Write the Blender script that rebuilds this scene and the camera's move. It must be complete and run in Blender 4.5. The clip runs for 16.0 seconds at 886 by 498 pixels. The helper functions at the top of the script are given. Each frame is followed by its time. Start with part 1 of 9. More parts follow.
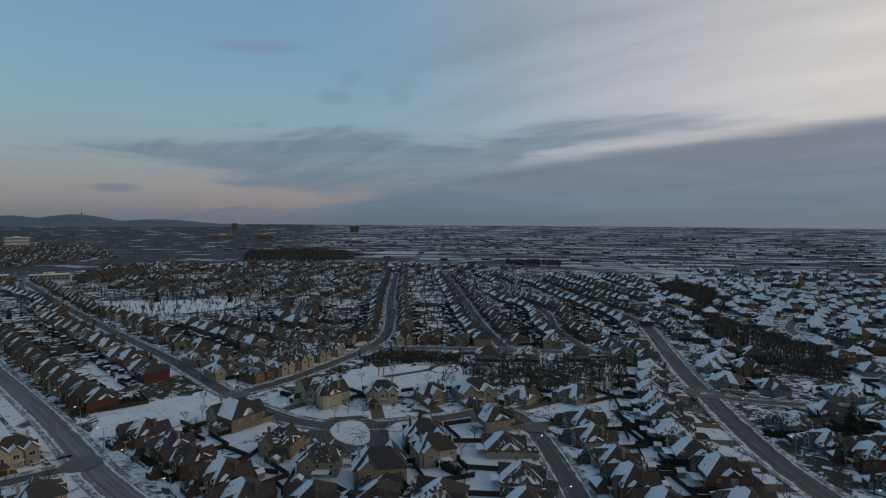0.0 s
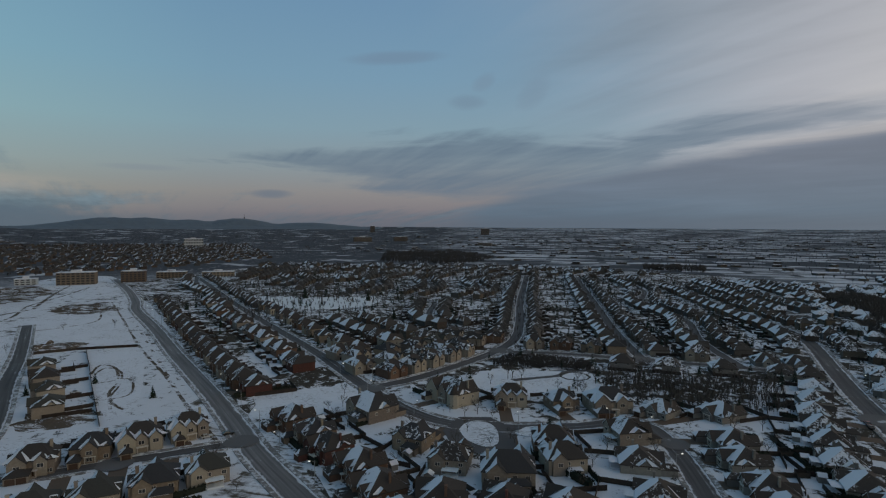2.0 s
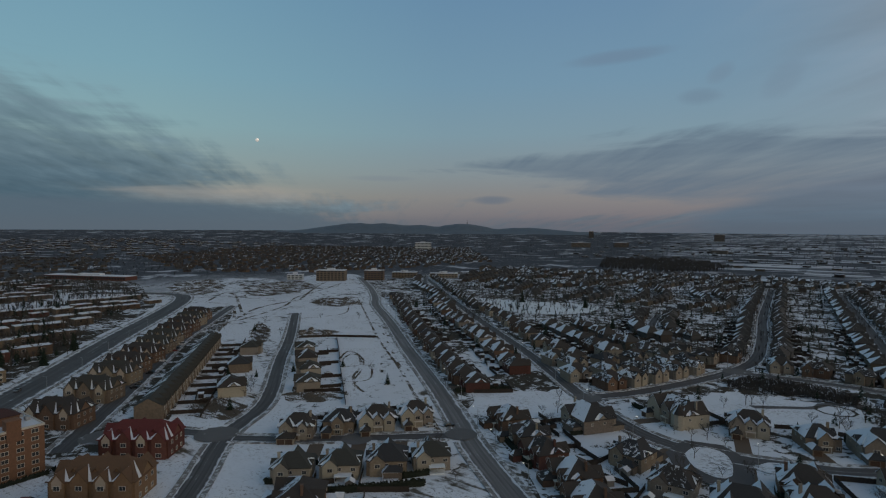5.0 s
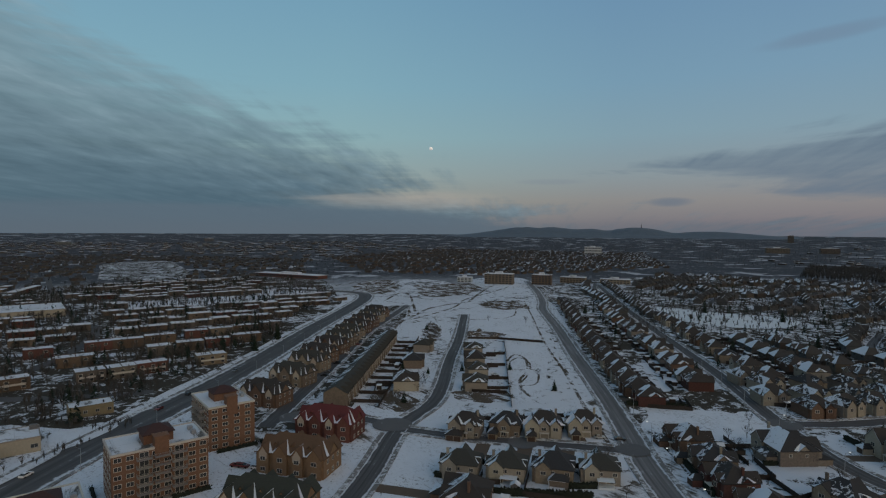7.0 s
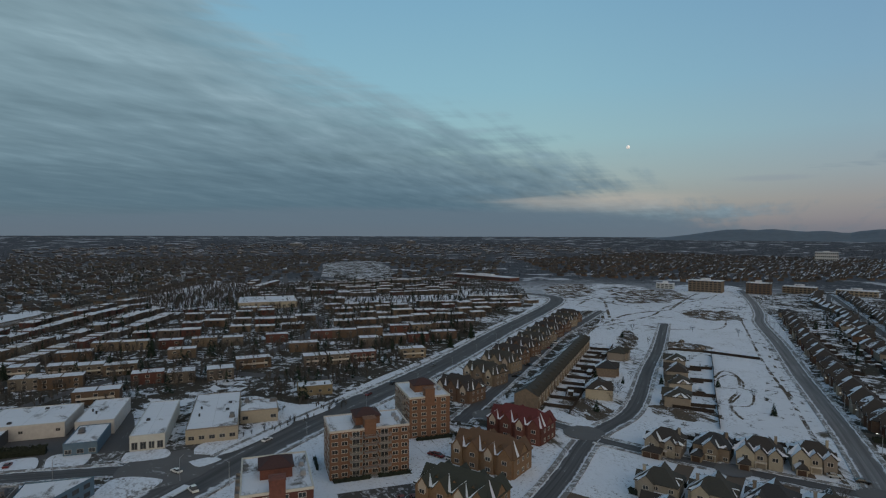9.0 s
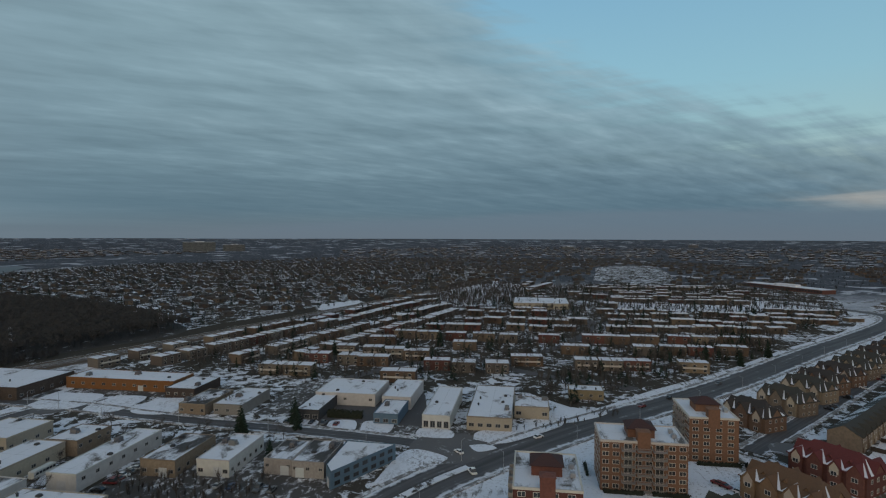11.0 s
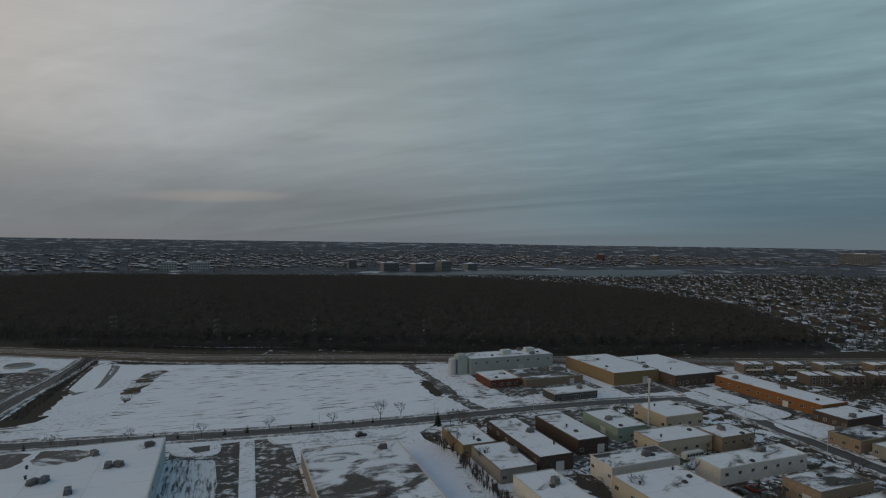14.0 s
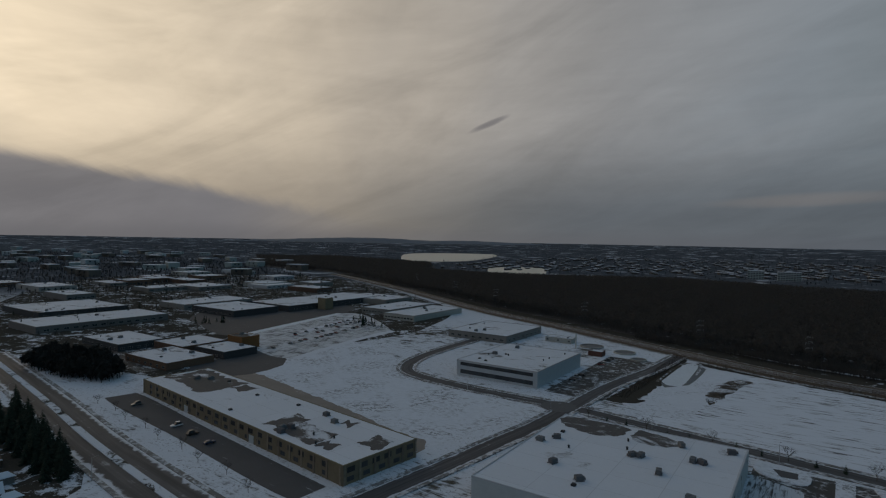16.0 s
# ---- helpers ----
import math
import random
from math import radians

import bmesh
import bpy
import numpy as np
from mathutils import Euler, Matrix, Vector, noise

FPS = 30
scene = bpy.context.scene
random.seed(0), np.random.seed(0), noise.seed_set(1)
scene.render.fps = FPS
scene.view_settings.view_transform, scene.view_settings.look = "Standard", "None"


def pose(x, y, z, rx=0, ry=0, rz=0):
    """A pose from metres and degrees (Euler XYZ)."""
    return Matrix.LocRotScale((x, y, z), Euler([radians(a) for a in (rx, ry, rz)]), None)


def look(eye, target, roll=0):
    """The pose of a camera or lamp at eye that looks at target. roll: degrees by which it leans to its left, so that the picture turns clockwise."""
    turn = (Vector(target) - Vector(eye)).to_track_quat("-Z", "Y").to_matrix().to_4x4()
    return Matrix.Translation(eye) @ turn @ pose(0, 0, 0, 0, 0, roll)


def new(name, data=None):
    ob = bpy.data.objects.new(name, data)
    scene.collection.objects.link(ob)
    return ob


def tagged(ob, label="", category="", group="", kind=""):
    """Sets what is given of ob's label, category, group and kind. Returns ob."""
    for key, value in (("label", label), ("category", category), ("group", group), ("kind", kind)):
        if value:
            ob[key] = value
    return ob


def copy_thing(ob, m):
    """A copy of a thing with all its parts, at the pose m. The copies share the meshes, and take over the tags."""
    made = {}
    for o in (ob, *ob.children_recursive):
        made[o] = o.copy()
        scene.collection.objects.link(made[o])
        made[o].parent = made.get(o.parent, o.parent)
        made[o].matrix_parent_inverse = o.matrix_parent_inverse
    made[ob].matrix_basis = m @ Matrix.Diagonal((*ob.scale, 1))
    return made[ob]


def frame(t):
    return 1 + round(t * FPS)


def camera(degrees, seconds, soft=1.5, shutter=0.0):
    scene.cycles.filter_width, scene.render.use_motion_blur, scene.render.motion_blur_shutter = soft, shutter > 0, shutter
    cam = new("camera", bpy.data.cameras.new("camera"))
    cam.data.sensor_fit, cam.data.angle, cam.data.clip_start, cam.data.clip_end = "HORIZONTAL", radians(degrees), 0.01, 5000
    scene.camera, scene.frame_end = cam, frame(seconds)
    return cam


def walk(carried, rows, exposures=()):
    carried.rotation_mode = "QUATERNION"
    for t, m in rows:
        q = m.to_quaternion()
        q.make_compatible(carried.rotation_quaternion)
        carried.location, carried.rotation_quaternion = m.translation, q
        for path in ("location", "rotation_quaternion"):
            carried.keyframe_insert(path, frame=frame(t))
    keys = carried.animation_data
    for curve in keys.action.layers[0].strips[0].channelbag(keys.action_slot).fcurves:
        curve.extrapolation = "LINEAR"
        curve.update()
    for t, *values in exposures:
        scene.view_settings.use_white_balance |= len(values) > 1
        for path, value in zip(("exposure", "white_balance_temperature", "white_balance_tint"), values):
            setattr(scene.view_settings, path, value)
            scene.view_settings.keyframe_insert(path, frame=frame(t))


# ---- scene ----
# camera path: a drone hovering at 82 m that turns about its own axis
EYE = (0.0, 0.0, 82.0)
TURNS = [
    (0.0, 87.296, -0.371, -0.000),
    (0.5, 87.346, -0.397, 4.288),
    (1.0, 87.369, -0.360, 5.715),
    (1.5, 87.457, -0.365, 9.184),
    (2.0, 87.498, -0.282, 13.237),
    (2.5, 87.559, -0.242, 16.986),
    (3.0, 87.637, -0.237, 20.765),
    (3.5, 87.731, -0.284, 24.487),
    (4.0, 87.787, -0.328, 28.045),
    (6.5, 88.146, -0.286, 47.409),
    (7.0, 88.226, -0.278, 52.139),
    (7.5, 88.310, -0.356, 56.664),
    (8.0, 88.381, -0.377, 61.341),
    (10.5, 88.597, -0.049, 90.809),
    (11.0, 88.697, -0.175, 98.794),
    (11.5, 88.825, -0.237, 107.247),
    (12.0, 88.882, -0.373, 115.988),
    (12.5, 88.984, -0.433, 124.522),
    (13.0, 89.009, -0.570, 134.281),
    (13.5, 89.055, -0.702, 145.819),
    (14.0, 89.125, -0.822, 158.842),
    (14.5, 89.085, -0.880, 172.573),
    (15.0, 89.049, -1.011, 186.269),
    (15.5, 89.022, -1.014, 199.555),
    (16.0, 88.989, -1.007, 214.021),
]
cam = camera(76.52, 16.0, 1.2)
# the clip's camera meters itself: seconds, stops, kelvin, tint
METER = [(0.0, 0.05, 6500, 10), (2.0, -0.10, 6500, 10), (4.0, -0.20, 6500, 10), (5.2, -0.22, 6500, 10), (6.5, -0.17, 6500, 10), (7.2, -0.06, 6500, 10), (8.0, 0.02, 6500, 10), (10.5, 0.25, 6500, 10), (12.0, 0.25, 6650, 10), (13.5, 0.22, 6850, 10),
         (14.0, 0.05, 6850, 10), (14.5, -0.13, 6800, 10), (15.0, -0.32, 6700, 10), (15.5, -0.52, 6550, 10), (16.0, -0.70, 6400, 10)]
walk(cam, [(t, pose(*EYE, rx, ry, rz)) for t, rx, ry, rz in TURNS], METER)

# ---------------------------------------------------------------- sky and sun
SUN_AZ, SUN_EL = 256.0, 7.0      # degrees anticlockwise from +y, degrees up
world = bpy.data.worlds.new("dusk_sky")
scene.world = world
world.use_nodes = True
WT = world.node_tree
WT.nodes.clear()


def wire(tree, value, socket):
    if isinstance(value, bpy.types.NodeSocket):
        tree.links.new(value, socket)
    else:
        socket.default_value = value


class Nodes:
    """Short forms for the nodes of one tree."""

    def __init__(self, tree):
        self.t = tree

    def add(self, kind):
        return self.t.nodes.new(kind)

    def m(self, op, a, b=0.0, c=0.0, clamp=False):
        n = self.add("ShaderNodeMath")
        n.operation, n.use_clamp = op, clamp
        for i, v in enumerate((a, b, c)):
            wire(self.t, v, n.inputs[i])
        return n.outputs[0]

    def vm(self, op, a, b=(0, 0, 0)):
        n = self.add("ShaderNodeVectorMath")
        n.operation = op
        wire(self.t, a, n.inputs[0])
        wire(self.t, b, n.inputs[1])
        return n.outputs["Value"] if op in ("DOT_PRODUCT", "LENGTH") else n.outputs[0]

    def step(self, v, lo, hi, a=0.0, b=1.0):
        n = self.add("ShaderNodeMapRange")
        n.interpolation_type = "SMOOTHSTEP"
        wire(self.t, v, n.inputs["Value"])
        for key, x in (("From Min", lo), ("From Max", hi), ("To Min", a), ("To Max", b)):
            wire(self.t, x, n.inputs[key])
        return n.outputs["Result"]

    def mix(self, f, a, b):
        n = self.add("ShaderNodeMix")
        n.data_type = "RGBA"
        wire(self.t, f, n.inputs[0])
        wire(self.t, a if isinstance(a, bpy.types.NodeSocket) else (*a, 1), n.inputs[6])
        wire(self.t, b if isinstance(b, bpy.types.NodeSocket) else (*b, 1), n.inputs[7])
        return n.outputs[2]

    def ramp(self, f, stops):
        n = self.add("ShaderNodeValToRGB")
        wire(self.t, f, n.inputs[0])
        el = n.color_ramp.elements
        while len(el) < len(stops):
            el.new(0.5)
        for e, (p, c) in zip(el, sorted(stops)):
            e.position, e.color = p, (*c, 1) if isinstance(c, tuple) else (c, c, c, 1)
        return n.outputs[0]

    def noise(self, vec, scale, detail=4.0, rough=0.55, warp=0.0):
        n = self.add("ShaderNodeTexNoise")
        wire(self.t, vec, n.inputs["Vector"])
        wire(self.t, scale, n.inputs["Scale"])
        n.inputs["Detail"].default_value, n.inputs["Roughness"].default_value = detail, rough
        n.inputs["Distortion"].default_value = warp
        return n.outputs[0]

    def join(self, x, y, z=0.0):
        n = self.add("ShaderNodeCombineXYZ")
        for i, v in enumerate((x, y, z)):
            wire(self.t, v, n.inputs[i])
        return n.outputs[0]


S = Nodes(WT)
way = S.vm("NORMALIZE", S.add("ShaderNodeTexCoord").outputs["Generated"])
sep = S.add("ShaderNodeSeparateXYZ")
WT.links.new(way, sep.inputs[0])
dx, dy, dz = sep.outputs
az0 = S.m("MULTIPLY", S.m("ARCTAN2", S.m("MULTIPLY", dx, -1.0), dy), 57.2958)
AZ = S.m("ADD", az0, S.m("MULTIPLY", S.m("LESS_THAN", az0, -73.0), 360.0))      # -73 to 287
EL = S.m("MULTIPLY", S.m("ARCSINE", dz), 57.2958)
AZ1 = S.m("DIVIDE", S.m("ADD", AZ, 73.0), 360.0)
off = S.m("MINIMUM", S.m("ABSOLUTE", S.m("SUBTRACT", AZ, SUN_AZ)), S.m("ABSOLUTE", S.m("ADD", AZ, 360.0 - SUN_AZ)))   # degrees round from the sun


def at_az(*pairs):
    """A value that follows the compass: pairs of azimuth and value (0 to 40 degrees)."""
    return S.m("MULTIPLY", S.ramp(AZ1, [((a + 73.0) / 360.0, v / 40.0) for a, v in pairs]), 40.0)


# clouds lie on a high flat deck, so that they draw out towards the horizon
lift = S.m("ADD", S.m("MAXIMUM", dz, 0.0), 0.13)
BAND = radians(43.0)       # the bands of cloud run along this azimuth
along = S.m("ADD", S.m("MULTIPLY", dx, -math.sin(BAND)), S.m("MULTIPLY", dy, math.cos(BAND)))
cross = S.m("ADD", S.m("MULTIPLY", dx, math.cos(BAND)), S.m("MULTIPLY", dy, math.sin(BAND)))
deck = S.join(S.m("MULTIPLY", S.m("DIVIDE", along, lift), 0.15), S.m("DIVIDE", cross, lift), 0.0)
n_big = S.noise(deck, 0.8, 4.0, 0.5, 0.2)
n_mid = S.noise(S.vm("ADD", deck, (7.3, 2.1, 4.0)), 2.1, 5.0, 0.55, 0.10)
n_fine = S.noise(S.vm("MULTIPLY", deck, (1.1, 1.0, 1.0)), 5.5, 6.0, 0.60, 0.12)
ripple = S.noise(S.vm("MULTIPLY", deck, (3.2, 1.15, 1.0)), 6.0, 4.0, 0.55, 0.15)
flat = S.join(S.m("MULTIPLY", AZ, 0.05), S.m("MULTIPLY", EL, 0.45), 3.0)
n_flat = S.noise(flat, 1.0, 5.0, 0.58, 0.5)
n_band = S.noise(S.join(S.m("MULTIPLY", AZ, 0.022), S.m("ADD", S.m("MULTIPLY", EL, 0.42), S.m("MULTIPLY", AZ, 0.012)), 8.0), 1.0, 6.0, 0.6, 0.12)
grain = S.m("ADD", S.m("MULTIPLY", n_mid, 0.55), S.m("MULTIPLY", n_fine, 0.45))

# the clear part: physical sky, tinted to the hour
sky = S.add("ShaderNodeTexSky")
sky.sky_type, sky.sun_disc = "NISHITA", False
sky.sun_elevation, sky.sun_rotation = radians(SUN_EL), radians(-SUN_AZ)
sky.altitude, sky.air_density, sky.dust_density, sky.ozone_density = 100, 1.2, 1.5, 2.0
EL1 = S.m("DIVIDE", S.m("ADD", EL, 2.0), 60.0, clamp=True)
clear = S.ramp(EL1, [(0.0, (0.19, 0.19, 0.215)), (0.05, (0.228, 0.222, 0.235)), (0.085, (0.292, 0.292, 0.282)), (0.125, (0.285, 0.35, 0.365)),
                     (0.19, (0.255, 0.40, 0.455)), (0.27, (0.215, 0.385, 0.49)), (0.40, (0.175, 0.335, 0.475)), (0.6, (0.12, 0.26, 0.40)), (1.0, (0.08, 0.18, 0.31))])
clear = S.vm("MULTIPLY", clear, S.ramp(AZ1, [((0 + 73) / 360, (0.97, 0.94, 0.98)), ((35 + 73) / 360, (0.94, 0.93, 0.97)), ((62 + 73) / 360, (1.10, 1.12, 1.07)), ((90 + 73) / 360, (1.1, 1.14, 1.1))]))
clear = S.mix(0.08, clear, S.vm("MULTIPLY", sky.outputs[0], (0.09, 0.09, 0.09)))

# high veil: pale to the south-east, warm close to the sun, grey away from it
def round_sky(*pairs):
    return S.ramp(S.m("ADD", AZ1, S.m("MULTIPLY", S.m("SUBTRACT", n_big, 0.5), 0.07)), [((a + 73.0) / 360.0, c) for a, c in pairs])


veil_col = round_sky((-73, (0.920, 0.790, 0.580)), (-50, (0.660, 0.610, 0.530)), (-38, (0.570, 0.550, 0.510)), (-20, (0.430, 0.450, 0.475)), (-4, (0.290, 0.360, 0.420)), (12, (0.240, 0.350, 0.440)),
                     (130, (0.150, 0.228, 0.278)), (148, (0.220, 0.288, 0.328)), (163, (0.288, 0.338, 0.358)), (178, (0.345, 0.380, 0.402)), (195, (0.410, 0.408, 0.398)), (210, (0.545, 0.507, 0.452)),
                     (224, (0.800, 0.690, 0.540)), (237, (1.160, 0.970, 0.705)), (250, (1.500, 1.235, 0.860)), (262, (1.526, 1.264, 0.916)), (286, (1.003, 0.861, 0.664)))
grey_low = S.step(EL, 12.0, 2.0, 0.0, 0.80)
veil_col = S.mix(S.m("MULTIPLY", grey_low, S.step(AZ, 130.0, 165.0)), veil_col, S.mix(S.step(AZ, 200.0, 245.0), (0.140, 0.162, 0.180), (0.52, 0.43, 0.32)))
swirl = S.noise(S.vm("ADD", deck, (3.0, 9.0, 1.0)), 1.1, 4.0, 0.5, 0.9)
sweep = S.join(S.m("MULTIPLY", S.m("SUBTRACT", S.m("MULTIPLY", EL, 0.35), AZ), 0.030), S.m("MULTIPLY", S.m("ADD", EL, S.m("MULTIPLY", AZ, 0.35)), 0.115), 2.0)
n_sweep = S.noise(sweep, 1.0, 6.0, 0.58, 1.1)
swirl = S.m("ADD", S.m("MULTIPLY", swirl, S.step(AZ, 150.0, 195.0, 1.0, 0.15)), S.m("MULTIPLY", n_sweep, S.step(AZ, 150.0, 195.0, 0.0, 0.85)))
veil_col = S.vm("MULTIPLY", veil_col, S.ramp(S.m("ADD", S.m("MULTIPLY", swirl, 0.8), S.m("MULTIPLY", n_flat, 0.2)), [(0.30, 0.76), (0.50, 1.0), (0.70, 1.2)]))
veil_edge = S.m("ADD", S.m("MULTIPLY", EL, 0.65), S.m("MULTIPLY", S.m("SUBTRACT", S.m("ADD", S.m("MULTIPLY", n_big, 0.5), S.m("MULTIPLY", grain, 0.5)), 0.5), 40.0))
veil_a = S.step(S.m("SUBTRACT", veil_edge, AZ), -8.0, 26.0)
veil = S.mix(S.m("MULTIPLY", veil_a, 0.95), clear, veil_col)

# the overcast half: a grey-blue streaked deck from 47 degrees on
deck_top = at_az((-73, 0), (43, 0), (47, 2.2), (55, 6.0), (61, 8.4), (70, 11.4), (80, 14.2), (88, 17.2), (94, 21), (102, 29), (110, 40), (250, 40), (286, 40))
torn = S.m("ADD", S.m("ADD", S.m("MULTIPLY", n_fine, 0.13), S.m("MULTIPLY", ripple, 0.31)), S.m("ADD", S.m("MULTIPLY", n_mid, 0.18), S.m("MULTIPLY", n_band, 0.38)))
shred = S.m("ADD", S.m("ADD", S.m("MULTIPLY", n_fine, 0.27), S.m("MULTIPLY", n_flat, 0.16)), S.m("ADD", S.m("MULTIPLY", n_mid, 0.16), S.m("MULTIPLY", n_band, 0.41)))
depth = S.m("SUBTRACT", S.m("ADD", deck_top, S.m("MULTIPLY", S.m("SUBTRACT", shred, 0.5), 31.0)), EL)
deck_a = S.m("MULTIPLY", S.step(depth, -2.0, 2.6), S.step(depth, -2.0, 9.0, 0.72, 1.0))
low = S.step(EL, 1.0, 16.0)
deck_col = S.mix(low, (0.088, 0.145, 0.187), (0.192, 0.286, 0.338))
streak = S.ramp(S.m("ADD", S.m("MULTIPLY", torn, 0.75), S.m("MULTIPLY", swirl, 0.25)), [(0.42, 0.0), (0.52, 0.32), (0.64, 1.0)])
edge_light = S.step(depth, 13.0, 1.0, 0.0, 0.5)
streak = S.m("MULTIPLY", streak, S.step(AZ, 104.0, 140.0, 0.85, 0.35))
deck_col = S.mix(S.m("MULTIPLY", streak, S.m("ADD", edge_light, S.step(EL, 3.0, 12.0, 0.15, 0.48))), deck_col, (0.365, 0.475, 0.525))
deck_col = S.mix(S.step(EL, 3.0, 0.6, 0.0, 0.42), deck_col, (0.132, 0.152, 0.172))
deck_col = S.mix(S.step(AZ, 118.0, 172.0, 0.0, 0.96), deck_col, veil_col)
deck_col = S.vm("MULTIPLY", deck_col, S.ramp(AZ1, [((60 + 73) / 360, (0.88, 0.93, 0.965)), ((110 + 73) / 360, (0.96, 0.98, 0.985))]))
mottle = S.ramp(S.m("ADD", S.m("MULTIPLY", torn, 0.55), S.m("ADD", S.m("MULTIPLY", ripple, 0.25), S.m("MULTIPLY", n_band, 0.20))), [(0.38, 0.87), (0.46, 0.96), (0.53, 1.02), (0.64, 1.14)])
deck_col = S.mix(S.m("MULTIPLY", S.step(EL, 1.0, 7.0), S.step(AZ, 120.0, 172.0, 1.0, 0.30)), deck_col, S.vm("MULTIPLY", deck_col, mottle))
high = S.mix(deck_a, veil, deck_col)
# a lit gap under the deck's ragged end
slot = S.m("MULTIPLY", S.m("MULTIPLY", S.step(S.m("ADD", EL, S.m("MULTIPLY", n_band, 2.4)), 3.1, 4.6), S.step(S.m("ADD", EL, S.m("MULTIPLY", n_flat, 2.6)), 5.6, 4.1)), S.m("MULTIPLY", S.step(AZ, 44.0, 52.0), S.step(S.m("ADD", AZ, S.m("MULTIPLY", n_flat, 9.0)), 73.0, 66.0)))
high = S.mix(S.m("MULTIPLY", slot, 0.66), high, (0.42, 0.385, 0.345))

# dark blue foot of the deck along the horizon
foot = at_az((-73, 0), (40, 0), (47, 1.3), (56, 2.3), (80, 2.9), (110, 1.8), (130, 0), (286, 0))
foot_a = S.m("MULTIPLY", S.step(S.m("SUBTRACT", S.m("ADD", foot, S.m("MULTIPLY", S.m("SUBTRACT", n_flat, 0.5), 2.0)), EL), -0.2, 0.8), S.step(foot, 0.3, 1.4, 0.0, 0.8))
high = S.mix(foot_a, high, (0.112, 0.155, 0.198))

# long grey bank low in the south-east, with a bright rim
bank_top = at_az((-73, 10.3), (-38, 9.0), (-27, 8.4), (-15, 7.1), (-5, 5.6), (5, 3.3), (13, 1.2), (22, 0.0), (255, 0.0), (286, 9.5))
gap = S.m("SUBTRACT", S.m("ADD", bank_top, S.m("MULTIPLY", S.m("SUBTRACT", n_flat, 0.5), 2.4)), EL)
rim = S.m("MULTIPLY", S.step(gap, -1.2, -0.1), S.step(bank_top, 4.5, 8.0, 0.0, 0.42))
high = S.mix(rim, high, (0.54, 0.52, 0.49))
bank_col = S.mix(S.step(EL, 0.0, 8.0), (0.110, 0.165, 0.215), (0.168, 0.205, 0.258))
bank_col = S.vm("MULTIPLY", bank_col, S.ramp(S.m("ADD", S.m("MULTIPLY", n_flat, 0.5), S.m("MULTIPLY", n_band, 0.5)), [(0.34, 0.84), (0.50, 1.0), (0.66, 1.2)]))
high = S.mix(S.m("MULTIPLY", S.step(gap, -0.4, 1.0), S.step(bank_top, 0.4, 2.5, 0.0, 0.90)), high, bank_col)

# torn patch above it and loose scraps
patch_top = at_az((-73, 0), (-46, 4), (-30, 10.0), (-20, 11.2), (-12, 10.8), (-4, 8.2), (9, 9.6), (16, 9.2), (21, 8.5), (28, 7.6), (34, 6.4), (39, 0), (286, 0))
patch_low = at_az((-73, 9), (-30, 8.9), (-20, 8.3), (-12, 6.9), (-4, 4.8), (4, 2.6), (12, 2.4), (18, 3.6), (22, 4.2), (30, 5.2), (35, 5.8), (40, 8), (286, 9))
wob = S.m("MULTIPLY", S.m("SUBTRACT", S.m("ADD", S.m("MULTIPLY", n_flat, 0.65), S.m("MULTIPLY", grain, 0.35)), 0.5), 7.5)
patch_a = S.m("MULTIPLY", S.step(S.m("SUBTRACT", S.m("ADD", patch_top, wob), EL), -0.3, 1.3), S.step(S.m("SUBTRACT", EL, S.m("ADD", patch_low, wob)), -0.5, 1.0))
patch_a = S.m("MULTIPLY", patch_a, S.ramp(S.m("ADD", S.m("MULTIPLY", grain, 0.6), S.m("MULTIPLY", n_band, 0.4)), [(0.36, 0.35), (0.54, 1.0)]))
high = S.mix(S.m("MULTIPLY", patch_a, S.step(AZ, -34.0, -4.0, 0.42, 0.82)), high, (0.130, 0.190, 0.250))
scrap = S.m("MULTIPLY", S.ramp(n_flat, [(0.62, 0.0), (0.72, 1.0)]), S.m("MULTIPLY", S.step(EL, 10.0, 7.0), S.step(EL, 1.5, 3.0)))
high = S.mix(S.m("MULTIPLY", scrap, S.m("MULTIPLY", S.step(AZ, 66.0, 56.0, 0.0, 0.55), S.step(AZ, 2.0, 14.0))), high, (0.135, 0.19, 0.25))

# dark bank under the brightest glow, and one stray dark streak
sun_top = at_az((-73, 9.5), (-60, 0), (212, 0), (222, 2.2), (235, 4.6), (243.6, 5.9), (252, 6.9), (268, 8.5), (286, 9.5))
sgap = S.m("SUBTRACT", S.m("ADD", sun_top, S.m("MULTIPLY", S.m("SUBTRACT", grain, 0.5), 2.5)), EL)
high = S.mix(S.m("MULTIPLY", S.step(sgap, -0.2, 1.3), S.step(sun_top, 1.0, 5.0, 0.0, 0.86)), high, S.vm("MULTIPLY", (0.238, 0.245, 0.270), S.ramp(n_sweep, [(0.35, 0.88), (0.65, 1.12)])))


